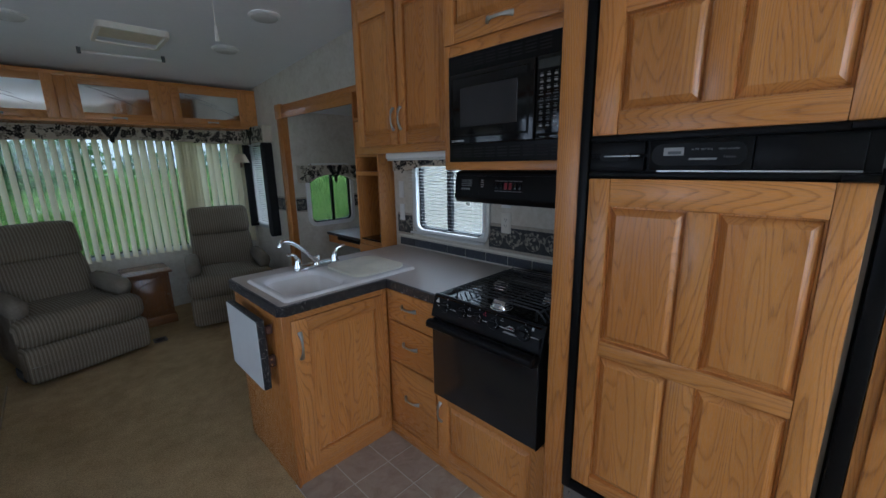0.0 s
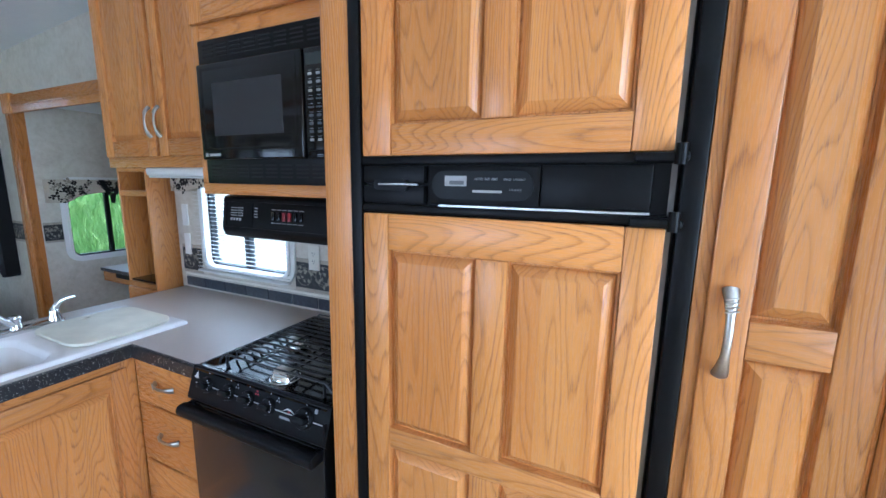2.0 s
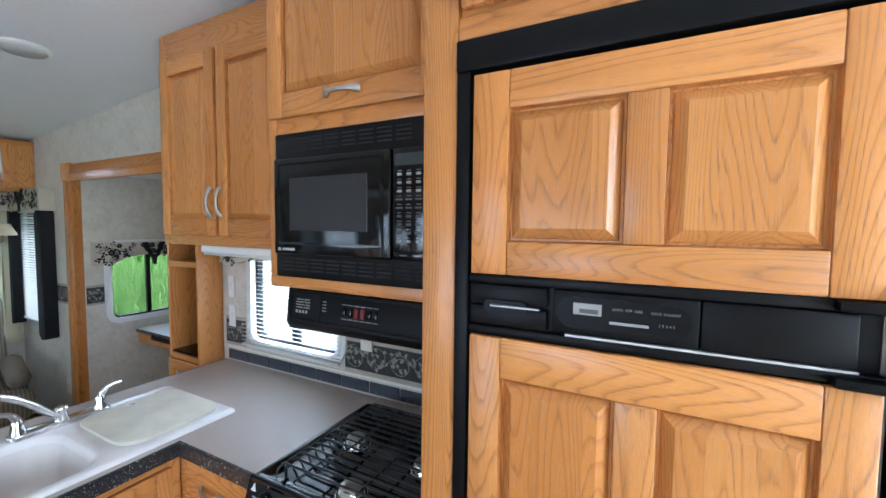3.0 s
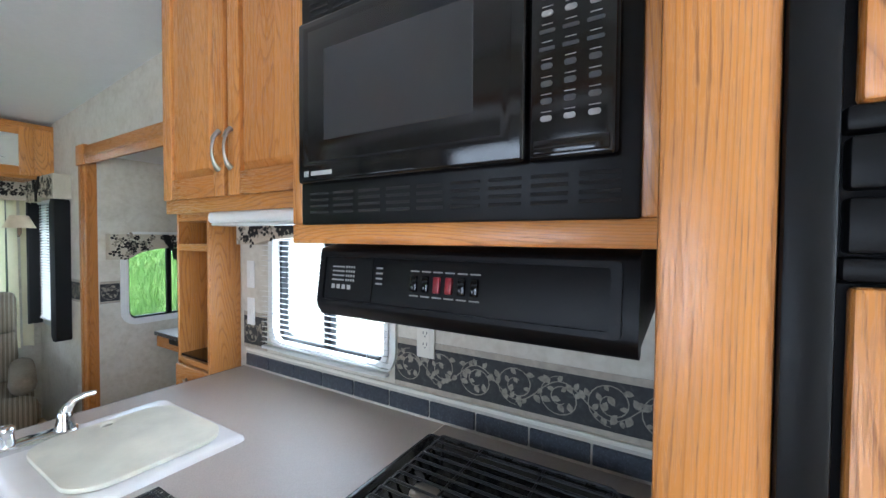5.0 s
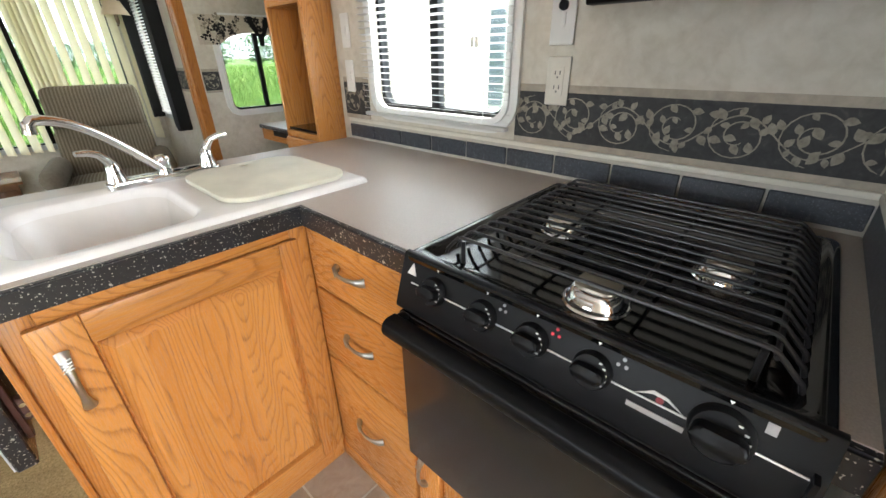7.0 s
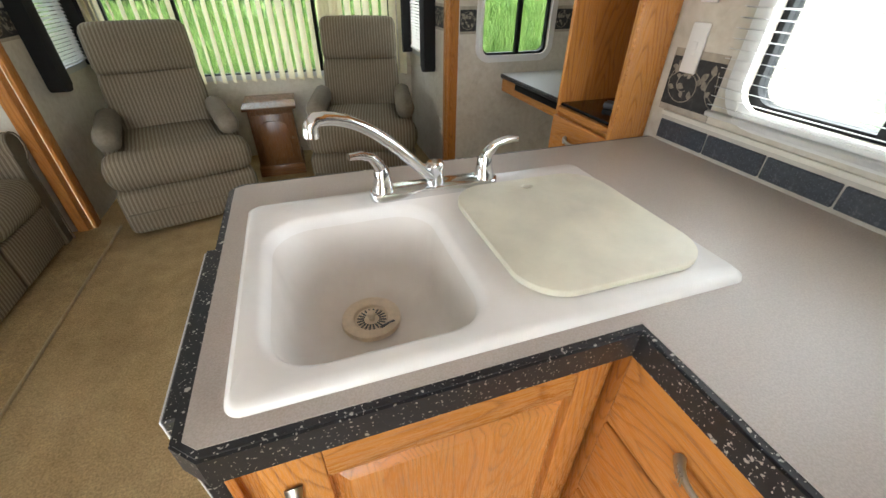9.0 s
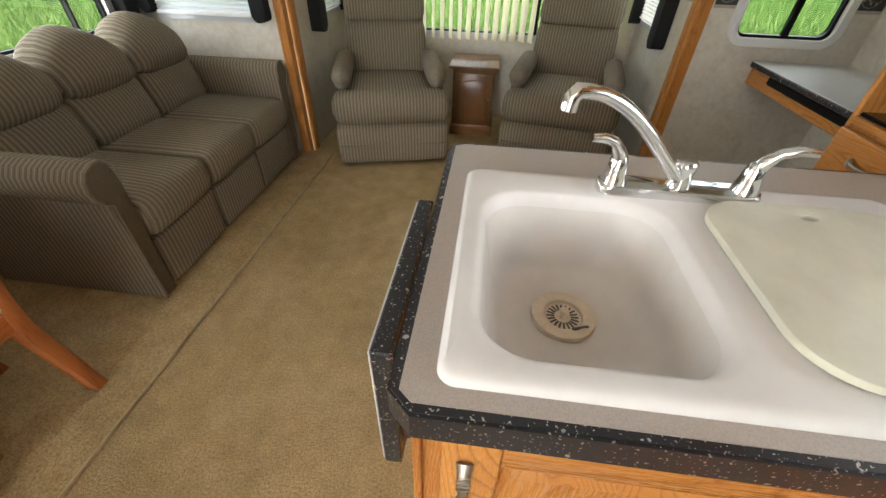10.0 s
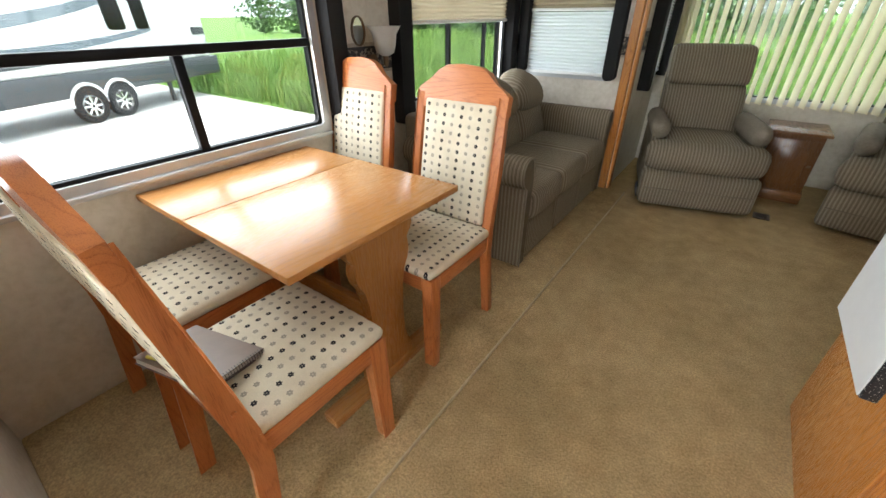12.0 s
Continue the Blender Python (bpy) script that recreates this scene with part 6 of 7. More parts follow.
for x_, y_ in ((1.174, 2.783), (1.157, 3.532), (-0.008, 3.575)):
    zc = on_ceiling(y_, -0.006)
    lamp = thing("ceiling_lamp", (x_, y_, zc - 0.03), "round white ceiling lamp, unlit", "ceiling light", "ceiling lamps")
    part("base", lathe(bmesh.new(), [(0, zc), (0.095, zc), (0.098, zc - 0.012), (0.088, zc - 0.018), (0, zc - 0.018)], (x_, y_, 0), 32), WHITE, lamp, smooth=50)
    part("lens", lathe(bmesh.new(), [(0.082, zc - 0.018), (0.072, zc - 0.028), (0.04, zc - 0.034), (0, zc - 0.036)], (x_, y_, 0), 32), FROST, lamp, smooth=50)

# ---- outlets and switches ----
def plate(fr, u, v, w, h, kind):
    th = thing("wall_outlet" if kind == "outlet" else "wall_switch", fr @ Vector((u, v, 0)), "almond plastic double outlet on the wall" if kind == "outlet" else "white plastic wall switch plate", kind)
    part("plate", B((u - w / 2, u + w / 2), (v - h / 2, v + h / 2), (0.0018, 0.008), 0.003, 2, fr), ALMOND if kind == "outlet" else WHITE, th)
    if kind == "outlet":
        part("socket", prism(bmesh.new(), rounded(u - 0.017, u + 0.017, v - 0.034, v + 0.034, 0.004), 0.0075, 0.0095, fr), ALMOND, th)
        for s in (-0.017, 0.017):
            for du in (-0.0065, 0.0065):
                part("slot", B((u + du - 0.0012, u + du + 0.0012), (v + s - 0.001, v + s + 0.008), (0.0094, 0.0099), fr=fr), CHARCOAL, th)
            part("slot", B((u - 0.002, u + 0.002), (v + s - 0.009, v + s - 0.005), (0.0094, 0.0099), fr=fr), CHARCOAL, th)
    else:
        part("rocker", B((u - 0.008, u + 0.008), (v - 0.016, v + 0.016), (0.0075, 0.011), 0.002, 2, fr), WHITE, th)
    return th


plate(on(MX, W), -1.256, 1.168, 0.064, 0.114, "outlet")
sp = plate(on(MX, W), -1.258, 1.305, 0.064, 0.11, "switch")
part("knob", lathe(bmesh.new(), [(0, 0.016), (0.011, 0.015), (0.012, 0.008), (0, 0.008)], on(MX, W) @ Vector((-1.258, 1.335, 0)), 16, MX.to_3x3().to_4x4()), BLACK, sp)
plate(on(MX, W), -2.148, 1.163, 0.05, 0.115, "switch")
plate(on(MX, W), -2.150, 1.320, 0.05, 0.115, "switch")
plate(on(MX, W), -4.14, 0.38, 0.07, 0.115, "outlet")

# ---- desk bay ----
tall = thing("shelf_cabinet", (1.85, 2.4, 0), "tall open oak shelf cabinet with drawers at the desk bay", "cabinet")
part("post", B((1.600, 1.716), (2.2165, 2.232), (0.0, 2.015), 0.004, 2), OAK["z"], tall)
for k in range(48):
    part("notch_bead", B((1.600, 1.606), (2.2115, 2.2165), (0.95 + k * 0.0125, 0.9575 + k * 0.0125), 0.0015), OAK["x"], tall)
part("back", B((2.05, 2.065), (2.232, 2.56), (0.0, 2.015)), OAK["z"], tall)
part("side", B((1.640, 2.05), (2.545, 2.560), (0.0, 2.015), 0.003), OAK["z"], tall)
part("side", B((1.640, 2.05), (2.232, 2.246), (0.0, 2.015), 0.003), OAK["z"], tall)
for z in (0.915, 1.415, 1.545, 1.80, 2.0):
    part("shelf", B((1.636, 2.05), (2.246, 2.545), (z, z + 0.018 if z != 1.415 else z + 0.030), 0.002), OAK["y"], tall)
part("mat", B((1.645, 2.04), (2.250, 2.541), (0.934, 0.945), 0.003), GLOSS_BLACK, tall, "black shelf mat")
part("upper_body", B((1.648, 2.05), (2.247, 2.544), (1.565, 1.795)), OAK["z"], tall)
part("lower_body", B((1.648, 2.05), (2.247, 2.544), (0.02, 0.912)), OAK["z"], tall)
fd = on(MX, 1.640)
for v0, v1 in ((0.08, 0.36), (0.38, 0.68), (0.70, 0.905)):
    d = part("drawer", B((-2.545, -2.246), (v0, v1), (0.0, 0.018), 0.006, 3, fd), OAK["y"], tall)
    pull(d, fd, -2.395, v1 - 0.06, 0.018, 0.10, True)
rem = solo("remote_control", box(bmesh.new(), (-0.022, 0.022), (-0.085, 0.085), (0.0, 0.02), 0.005, 2, pose(1.80, 2.37, 0.9455, 0, 0, 35)), CHARCOAL, (1.80, 2.37, 0.9455), "dark grey remote control lying on the shelf mat", "remote control")
desk = thing("desk", (2.36, 3.26, 0), "wall-mounted desk with white top and black edge", "desk")
part("top", B((2.108, SLIDE_R - 0.002), (2.57, END - 0.003), (0.742, 0.768), 0.003), EDGE, desk, "black desk edge")
part("top_face", B((2.116, SLIDE_R - 0.002), (2.575, END - 0.004), (0.768, 0.7705)), LEAFTOP, desk, "white laminate top")
part("apron", B((2.125, 2.14), (2.57, END - 0.003), (0.655, 0.742), 0.003), OAK["y"], desk)
part("tray", B((2.118, 2.45), (3.05, 3.75), (0.700, 0.738), 0.004), BLACK, desk, "black keyboard tray")
part("end_support", B((2.14, SLIDE_R - 0.002), (END - 0.03, END - 0.004), (0.655, 0.742), 0.003), OAK["x"], desk)
hutch = thing("desk_hutch", (2.5, 2.9, 1.62), "oak cupboard above the desk", "cabinet")
part("body", B((2.25, SLIDE_R - 0.003), (2.58, 3.30), (1.62, 2.015), 0.003), OAK["z"], hutch)
panel_door(hutch, "door", on(MX, 2.25), -3.29, -2.59, 1.63, 2.0, 0.001, [(0.12, 0.88)], [(0.18, 0.82)], KX)


# ---- upholstery ----
def cushion(x, y, z, r, puff=(0.0, 0.0, 0.0), n=7, shape=None):
    """A padded block: rounded by r, each side puffed out; shape bends its points."""
    lim = [sorted(a) for a in (x, y, z)]
    half = [(b - a) / 2 for a, b in lim]
    mid = [(a + b) / 2 for a, b in lim]
    r = min(r, *[h * 0.98 for h in half])

    def ticks(h):
        inner = [(-1 + 2 * k / n) * (h - r) for k in range(n + 1)]
        return [-h, -h + 0.35 * r, *inner, h - 0.35 * r, h]

    bm = bmesh.new()
    for ax in range(3):
        a, b = [i for i in range(3) if i != ax]
        ta, tb = ticks(half[a]), ticks(half[b])
        for s in (-1, 1):
            grid = []
            for va in ta:
                row = []
                for vb_ in tb:
                    p = [0.0, 0.0, 0.0]
                    p[ax], p[a], p[b] = s * half[ax], va, vb_
                    core = Vector([max(-(h - r), min(h - r, c)) for c, h in zip(p, half)])
                    q = Vector(p) - core
                    p2 = core + (q.normalized() * r if q.length > 1e-9 else q)
                    for i in range(3):
                        j, k = [m for m in range(3) if m != i]
                        f = (1 - min(1, (p2[j] / half[j]) ** 2)) * (1 - min(1, (p2[k] / half[k]) ** 2))
                        p2[i] += puff[i] * f * (p2[i] / half[i])
                    p2 = p2 + Vector(mid)
                    row.append(bm.verts.new(shape(p2) if shape else p2))
                grid.append(row)
            for g, h_ in zip(grid, grid[1:]):
                for i in range(len(g) - 1):
                    bm.faces.new((g[i], g[i + 1], h_[i + 1], h_[i]))
    bmesh.ops.remove_doubles(bm, verts=bm.verts, dist=1e-4)
    return bm


def recliner(at):
    """A wall recliner facing -y, built round its own origin."""
    th = thing("recliner", (0, 0, 0), "taupe striped fabric recliner with rolled arms", "recliner", "recliners")
    F, P = FABRIC["x"], FABRIC_PLAIN
    part("base", B((-0.27, 0.27), (-0.28, 0.36), (0.03, 0.30), 0.02, 2), P, th)
    part("seat", cushion((-0.29, 0.29), (-0.37, 0.24), (0.27, 0.475), 0.06, (0.01, 0.02, 0.025)), F, th, smooth=80)
    part("front_bolster", cushion((-0.375, 0.375), (-0.425, -0.22), (0.285, 0.485), 0.07, (0.01, 0.015, 0.01)), F, th, "padded front roll", 80)
    part("footrest", cushion((-0.372, 0.372), (-0.435, -0.26), (0.030, 0.290), 0.04, (0.0, 0.015, 0.01)), F, th, smooth=80)
    part("footrest_seam", B((-0.35, 0.35), (-0.4525, -0.43), (0.166, 0.170), 0.001), P, th)

    def lean(p):
        s = max(0.0, p.z - 0.40)
        p.y += 0.34 * s
        if p.z > 0.9:
            p.y += 0.05 * (p.z - 0.9)
        return p

    part("backrest", cushion((-0.285, 0.285), (0.17, 0.33), (0.40, 0.80), 0.06, (0.01, 0.03, 0.01), 7, lean), F, th, "padded lower back", 80)
    part("headrest", cushion((-0.285, 0.285), (0.155, 0.33), (0.785, 1.062), 0.045, (0.006, 0.03, 0.006), 7, lean), F, th, "padded headrest", 80)
    part("back_shell", cushion((-0.29, 0.29), (0.29, 0.36), (0.12, 1.03), 0.03, (0, 0, 0), 5, lean), P, th, smooth=80)
    for s in (-1, 1):
        arm = part("arm", cushion((s * 0.285, s * 0.355), (-0.25, 0.33), (0.06, 0.54), 0.03, (0.01, 0, 0)), F, th, smooth=80)
        part("arm_roll", cushion((s * 0.245, s * 0.375), (-0.29, 0.30), (0.475, 0.615), 0.064, (0.0, 0.015, 0.005)), P, arm, "rolled arm top", 80)
        part("lever_bracket", B((s * 0.36, s * 0.372), (-0.30, -0.12), (0.03, 0.10), 0.004), CHARCOAL, th)
    for sx in (-0.24, 0.24):
        for sy in (-0.2, 0.3):
            part("foot", B((sx - 0.025, sx + 0.025), (sy - 0.025, sy + 0.025), (0.0, 0.032), 0.004), BLACK, th)
    th.matrix_basis = at
    return th


rec = recliner(pose(-0.061, 4.247, 0, 0, 0, 15))
copy_thing(rec, pose(1.195, 4.39, 0, 0, 0, -11))

sofa = thing("sofa", (-1.05, 3.2, 0.018), "three-seat taupe striped fabric sofa with rolled arms", "sofa")
FY, FX = FABRIC["y"], FABRIC["x"]
part("base", cushion((-0.668, -1.40), (2.425, 3.815), (0.02, 0.30), 0.02, (0.004, 0, 0)), FY, sofa, smooth=80)
for k in range(3):
    y0 = 2.484 + k * 0.425
    part("seat_cushion", cushion((-0.615, -1.26), (y0, y0 + 0.422), (0.285, 0.462), 0.05, (0.015, 0.004, 0.022)), FY, sofa, smooth=80)
    part("front_panel", cushion((-0.640, -0.68), (y0 + 0.003, y0 + 0.419), (0.045, 0.282), 0.015, (0.006, 0, 0)), FY, sofa, smooth=80)

    def arch(p, c=y0 + 0.211):
        s = (p.y - c) / 0.21
        if p.z > 0.66:
            p.z -= 0.075 * (p.z - 0.66) / 0.25 * s * s * 1.2
        p.x -= 0.30 * max(0.0, p.z - 0.45)
        return p

    lo = part("back_pillow_lower", cushion((-1.10, -1.30), (y0 - 0.002, y0 + 0.424), (0.44, 0.70), 0.06, (0.03, 0.0, 0.02), 7, arch), FY, sofa, "lower back cushion", 80)
    part("back_pillow", cushion((-1.06, -1.29), (y0 - 0.004, y0 + 0.426), (0.655, 0.905), 0.085, (0.03, 0.004, 0.02), 8, arch), FY, sofa, "puffed arched back cushion", 80)
part("back_frame", cushion((-1.33, -1.47), (2.425, 3.815), (0.02, 0.78), 0.04), FABRIC_PLAIN, sofa, smooth=80)
SIDEWAYS = Matrix(((0, 0, 1, 0), (1, 0, 0, 0), (0, 1, 0, 0), (0, 0, 0, 1)))
for y_in, out in ((2.482, -1), (3.760, 1)):
    face = [(0.0, 0.03), (0.072, 0.03), (0.072, 0.50), (0.095, 0.512), (0.118, 0.540), (0.128, 0.575), (0.122, 0.615), (0.100, 0.645), (0.065, 0.660), (0.030, 0.658), (0.005, 0.635), (-0.004, 0.600), (0.0, 0.560)]
    arm = part("arm", prism(bmesh.new(), [(y_in + out * a, b) for a, b in face], -1.42, -0.636, SIDEWAYS, 0.014), FX, sofa, "arm with vertical stripes", 40)
    part("arm_welt", tube(bmesh.new(), [(-0.634, y_in + out * a, b) for a, b in face[1:]], 0.0035, 8), FABRIC_PLAIN, arm)
    part("arm_welt", tube(bmesh.new(), [(-0.64, y_in + out * 0.075, 0.502), (-1.41, y_in + out * 0.075, 0.502)], 0.004, 8), FABRIC_PLAIN, arm)

# ---- end table ----
et = thing("end_table", (0.53, 4.66, 0), "small dark wooden end table with an arched cabinet door", "end table")
part("top", B((0.345, 0.715), (4.452, 4.87), (0.510, 0.532), 0.005, 2), DARK_OAK["y"], et)
part("body", B((0.375, 0.688), (4.487, 4.85), (0.05, 0.512), 0.003), DARK_OAK["z"], et)
part("plinth", B((0.362, 0.702), (4.472, 4.86), (0.0, 0.085), 0.006, 2), DARK_OAK["x"], et)
fe = on(MY, 0, 4.487)
d = part("door", B((0.392, 0.671), (0.10, 0.475), (0.0, 0.014), 0.004, 2, fe), DARK_OAK["z"], et)
pan = [(0.43, 0.14), (0.633, 0.14), (0.633, 0.37)] + [(0.5315 + 0.1015 * math.cos(math.pi * q / 10), 0.37 + 0.06 * math.sin(math.pi * q / 10)) for q in range(1, 10)] + [(0.43, 0.37)]
part("panel", prism(bmesh.new(), pan, 0.013, 0.020, fe, 0.004), DARK_OAK["z"], d)
part("knob", lathe(bmesh.new(), [(0, 0.03), (0.009, 0.028), (0.010, 0.022), (0.005, 0.016), (0.005, 0.0)], fe @ Vector((0.655, 0.30, 0.012)), 14, MY.to_3x3().to_4x4()), BRASS, d)


# ---- dining table and chairs ----
tb = thing("dining_table", (-1.11, 1.43, 0.018), "honey oak dining table with leaf seam and trestle base", "table")
TZ = 0.722
part("tabletop", B((-1.192, -0.650), (1.055, 1.802), (TZ - 0.026, TZ), 0.005, 2), TABLE_OAK["y"], tb)
part("tabletop_leaf", B((-1.552, -1.194), (1.055, 1.802), (TZ - 0.026, TZ), 0.005, 2), TABLE_OAK["y"], tb)
part("apron", B((-1.50, -0.70), (1.105, 1.125), (TZ - 0.062, TZ - 0.026), 0.003), TABLE_OAK["x"], tb)
part("apron", B((-1.50, -0.70), (1.732, 1.752), (TZ - 0.062, TZ - 0.026), 0.003), TABLE_OAK["x"], tb)
part("apron", B((-0.72, -0.70), (1.105, 1.752), (TZ - 0.062, TZ - 0.026), 0.003), TABLE_OAK["y"], tb)
YZ = Matrix(((0, 0, 1, 0), (1, 0, 0, 0), (0, 1, 0, 0), (0, 0, 0, 1)))
side = [(0.118, 0.06), (0.120, 0.10), (0.098, 0.14), (0.080, 0.20), (0.078, 0.30), (0.086, 0.42), (0.098, 0.48), (0.120, 0.52), (0.128, 0.56), (0.122, 0.60), (0.150, 0.64), (0.150, 0.66)]
out = [(1.43 + a, b) for a, b in side] + [(1.43 - a, b) for a, b in reversed(side)]
for x0 in (-0.745, -1.44):
    part("trestle", prism(bmesh.new(), out, x0, x0 + 0.045, YZ), TABLE_OAK["z"], tb)
    part("foot", B((x0 - 0.012, x0 + 0.057), (1.118, 1.742), (0.018, 0.062), 0.008, 2), TABLE_OAK["y"], tb)
part("stretcher", B((-1.395, -0.745), (1.415, 1.445), (0.24, 0.33), 0.005, 2), TABLE_OAK["x"], tb)


def dining_chair():
    """A high-backed chair facing -y, built round its own origin."""
    th = thing("dining_chair", (0, 0, 0), "oak dining chair with arched back and dotted cream cushions", "chair", "dining chairs")
    C = CHAIR_OAK

    def bow(p):
        p.z += 0.012 * (1 - (p.x / 0.22) ** 2)
        return p

    part("seat", cushion((-0.212, 0.212), (-0.222, 0.205), (0.432, 0.474), 0.022, (0.004, 0.004, 0.012), 6), DOTS_SEAT, th, "cream dotted seat cushion", 80)
    for s in (-1, 1):
        part("side_rail", B((s * 0.185, s * 0.207), (-0.20, 0.21), (0.368, 0.432), 0.004, 2), C["y"], th)
        leg = bmesh.new()
        prism(leg, [(-0.212, 0.0), (-0.172, 0.0), (-0.158, 0.432), (-0.214, 0.432)], min(s * 0.168, s * 0.212), max(s * 0.168, s * 0.212), YZ)
        bmesh.ops.bevel(leg, geom=leg.edges[:], offset=0.005, segments=2, affect="EDGES", profile=0.5)
        part("front_leg", leg, C["z"], th)
        back = bmesh.new()
        prism(back, [(0.262, 0.0), (0.222, 0.0), (0.176, 0.36), (0.184, 0.47), (0.222, 0.72), (0.268, 0.98), (0.296, 0.98), (0.262, 0.72), (0.226, 0.47), (0.220, 0.36)], min(s * 0.178, s * 0.212), max(s * 0.178, s * 0.212), YZ)
        for v in back.verts:
            f = max(0.0, min(1.0, (v.co.z - 0.45) / 0.45))
            v.co.x += s * 0.006 * math.sin(math.pi * f)
        bmesh.ops.bevel(back, geom=back.edges[:], offset=0.005, segments=2, affect="EDGES", profile=0.5)
        part("back_post", back, C["z"], th)
        part("post_plug", R((s * 0.213, 0.215, 0.56), (s * 0.2185, 0.215, 0.56), 0.006, 10), C["x"], th)
    part("front_rail", B((-0.172, 0.172), (-0.207, -0.185), (0.368, 0.432), 0.004, 2), C["x"], th)
    part("rear_rail", B((-0.178, 0.178), (0.19, 0.21), (0.368, 0.432), 0.004, 2), C["x"], th)
    bf = Matrix(((1, 0, 0, 0), (0, 0.17, -1, 0.182), (0, 0.985, 0.17, 0.45), (0, 0, 0, 1)))
    crest = [(-0.214, 0.475), (-0.214, 0.548), (-0.196, 0.560), (-0.150, 0.585), (-0.115, 0.625), (-0.075, 0.643), (0.0, 0.650), (0.075, 0.643), (0.115, 0.625), (0.150, 0.585), (0.196, 0.560), (0.214, 0.548), (0.214, 0.475),
             (0.168, 0.475), (0.150, 0.492), (0.08, 0.500), (-0.08, 0.500), (-0.150, 0.492), (-0.168, 0.475)]
    part("crest_rail", prism(bmesh.new(), crest, -0.030, 0.004, bf, 0.004), C["x"], th)

    def tilt(p):
        p.y += 0.172 * (p.z - 0.47)
        return p

    part("back_pad", cushion((-0.172, 0.172), (0.176, 0.222), (0.478, 0.958), 0.014, (0.0, 0.010, 0.0), 6, tilt), DOTS_BACK, th, "cream dotted back pad", 80)
    return th


ch = dining_chair()
ch.matrix_basis = pose(-0.795, 1.755, 0.018)
copy_thing(ch, pose(-1.375, 1.75, 0.018))
copy_thing(ch, pose(-0.742, 1.025, 0.018, 0, 0, 180))
copy_thing(ch, pose(-1.275, 1.025, 0.018, 0, 0, 180))
book = thing("notebook", (-0.80, 0.90, 0.50), "taupe spiral-bound notebook lying aslant on a chair seat", "notebook")
bmk = pose(-0.815, 0.868, 0.527, 0, 0, 14) @ pose(0, 0, 0, -11, 0, 0)
part("cover", box(bmesh.new(), (-0.125, 0.125), (-0.085, 0.085), (0.0, 0.003), 0.001, 1, bmk), plain("taupe_card", (0.22, 0.17, 0.135), 0.5, vary=0.1), book)
part("page_block", box(bmesh.new(), (-0.12, 0.12), (-0.083, 0.081), (-0.015, -0.0005), 0.001, 1, bmk), plain("grey_paper", (0.50, 0.46, 0.43), 0.8), book)
part("back_cover", box(bmesh.new(), (-0.125, 0.125), (-0.085, 0.085), (-0.0185, -0.0155), 0.001, 1, bmk), plain("dark_card", (0.14, 0.10, 0.10), 0.5), book)
for k in range(20):
    part("wire_loop", tube(bmesh.new(), [bmk @ Vector((0.118 + 0.010 * math.cos(a), -0.076 + k * 0.008, -0.008 + 0.0135 * math.sin(a))) for a in (-1.5, -0.9, -0.3, 0.3, 0.9, 1.5)], 0.0008, 5), IRON, book)
pen = thing("pen", bmk @ Vector((-0.03, -0.06, 0.004)), "yellow and black pen lying on the notebook", "pen")
p0, p1, p2, p3 = (bmk @ Vector((u, -0.060 + u * 0.15, 0.0078)) for u in (-0.09, -0.03, 0.035, 0.05))
part("barrel", R(p0, p1, 0.0045, 10), plain("yellow_pen", (0.55, 0.50, 0.05), 0.35), pen)
part("grip", R(p1, p2, 0.0047, 10), BLACK, pen, "black rubber grip")
part("tip", R(p2, p3, 0.0022, 8), CHROME, pen)

# ---- wall lamps and mirror ----
def sconce(name, base, out, shade_mat, up, label):
    th = thing(name, base, label, "wall lamp")
    b, o = Vector(base), Vector(out)
    part("back_plate", R(b, b + o * 0.02, 0.035, 20), BRASS, th)
    tip = b + o * 0.11
    part("arm", tube(bmesh.new(), [b + o * 0.018, b + o * 0.06 + Vector((0, 0, -0.02)), tip + Vector((0, 0, -0.01)), tip + Vector((0, 0, 0.03))], 0.006, 10), BRASS, th)
    if up:
        prof = [(0.018, 0.03), (0.045, 0.045), (0.055, 0.08), (0.062, 0.13), (0.085, 0.165), (0.083, 0.165), (0.058, 0.13), (0.051, 0.08), (0.04, 0.049), (0.0, 0.036)]
    else:
        prof = [(0.092, 0.035), (0.05, 0.13), (0.048, 0.13), (0.090, 0.035)]
    part("shade", lathe(bmesh.new(), prof, tip, 28), shade_mat, th, "frosted glass bell shade" if up else "tan cloth cone shade", 60)
    part("socket", lathe(bmesh.new(), [(0, 0.06), (0.013, 0.06), (0.014, 0.0), (0.008, -0.02), (0, -0.02)], tip, 16), BRASS, th)
    return th


sconce("wall_lamp", (1.612, REAR - 0.0005, 1.50), (0, -1, 0), LAMP_CLOTH, False, "bronze wall lamp with a tan cloth shade")
sconce("wall_lamp", (SLIDE + 0.002, 2.300, 1.06), (1, 0, 0), FROST, True, "bronze wall lamp with a frosted glass bell shade")
mir = thing("wall_mirror", (SLIDE, 2.22, 1.14), "small oval mirror in a thin dark frame", "mirror")
XO = on(PX, SLIDE)
ov = [(2.222 + 0.045 * math.cos(2 * math.pi * k / 28), 1.203 + 0.068 * math.sin(2 * math.pi * k / 28)) for k in range(28)]
ov2 = [(2.222 + 0.039 * math.cos(2 * math.pi * k / 28), 1.203 + 0.062 * math.sin(2 * math.pi * k / 28)) for k in range(28)]
part("frame", ring_wall(bmesh.new(), ov, ov2, 0.002, 0.014, XO), BRASS, mir)
part("glass", prism(bmesh.new(), ov2, 0.002, 0.008, XO), MIRROR, mir)


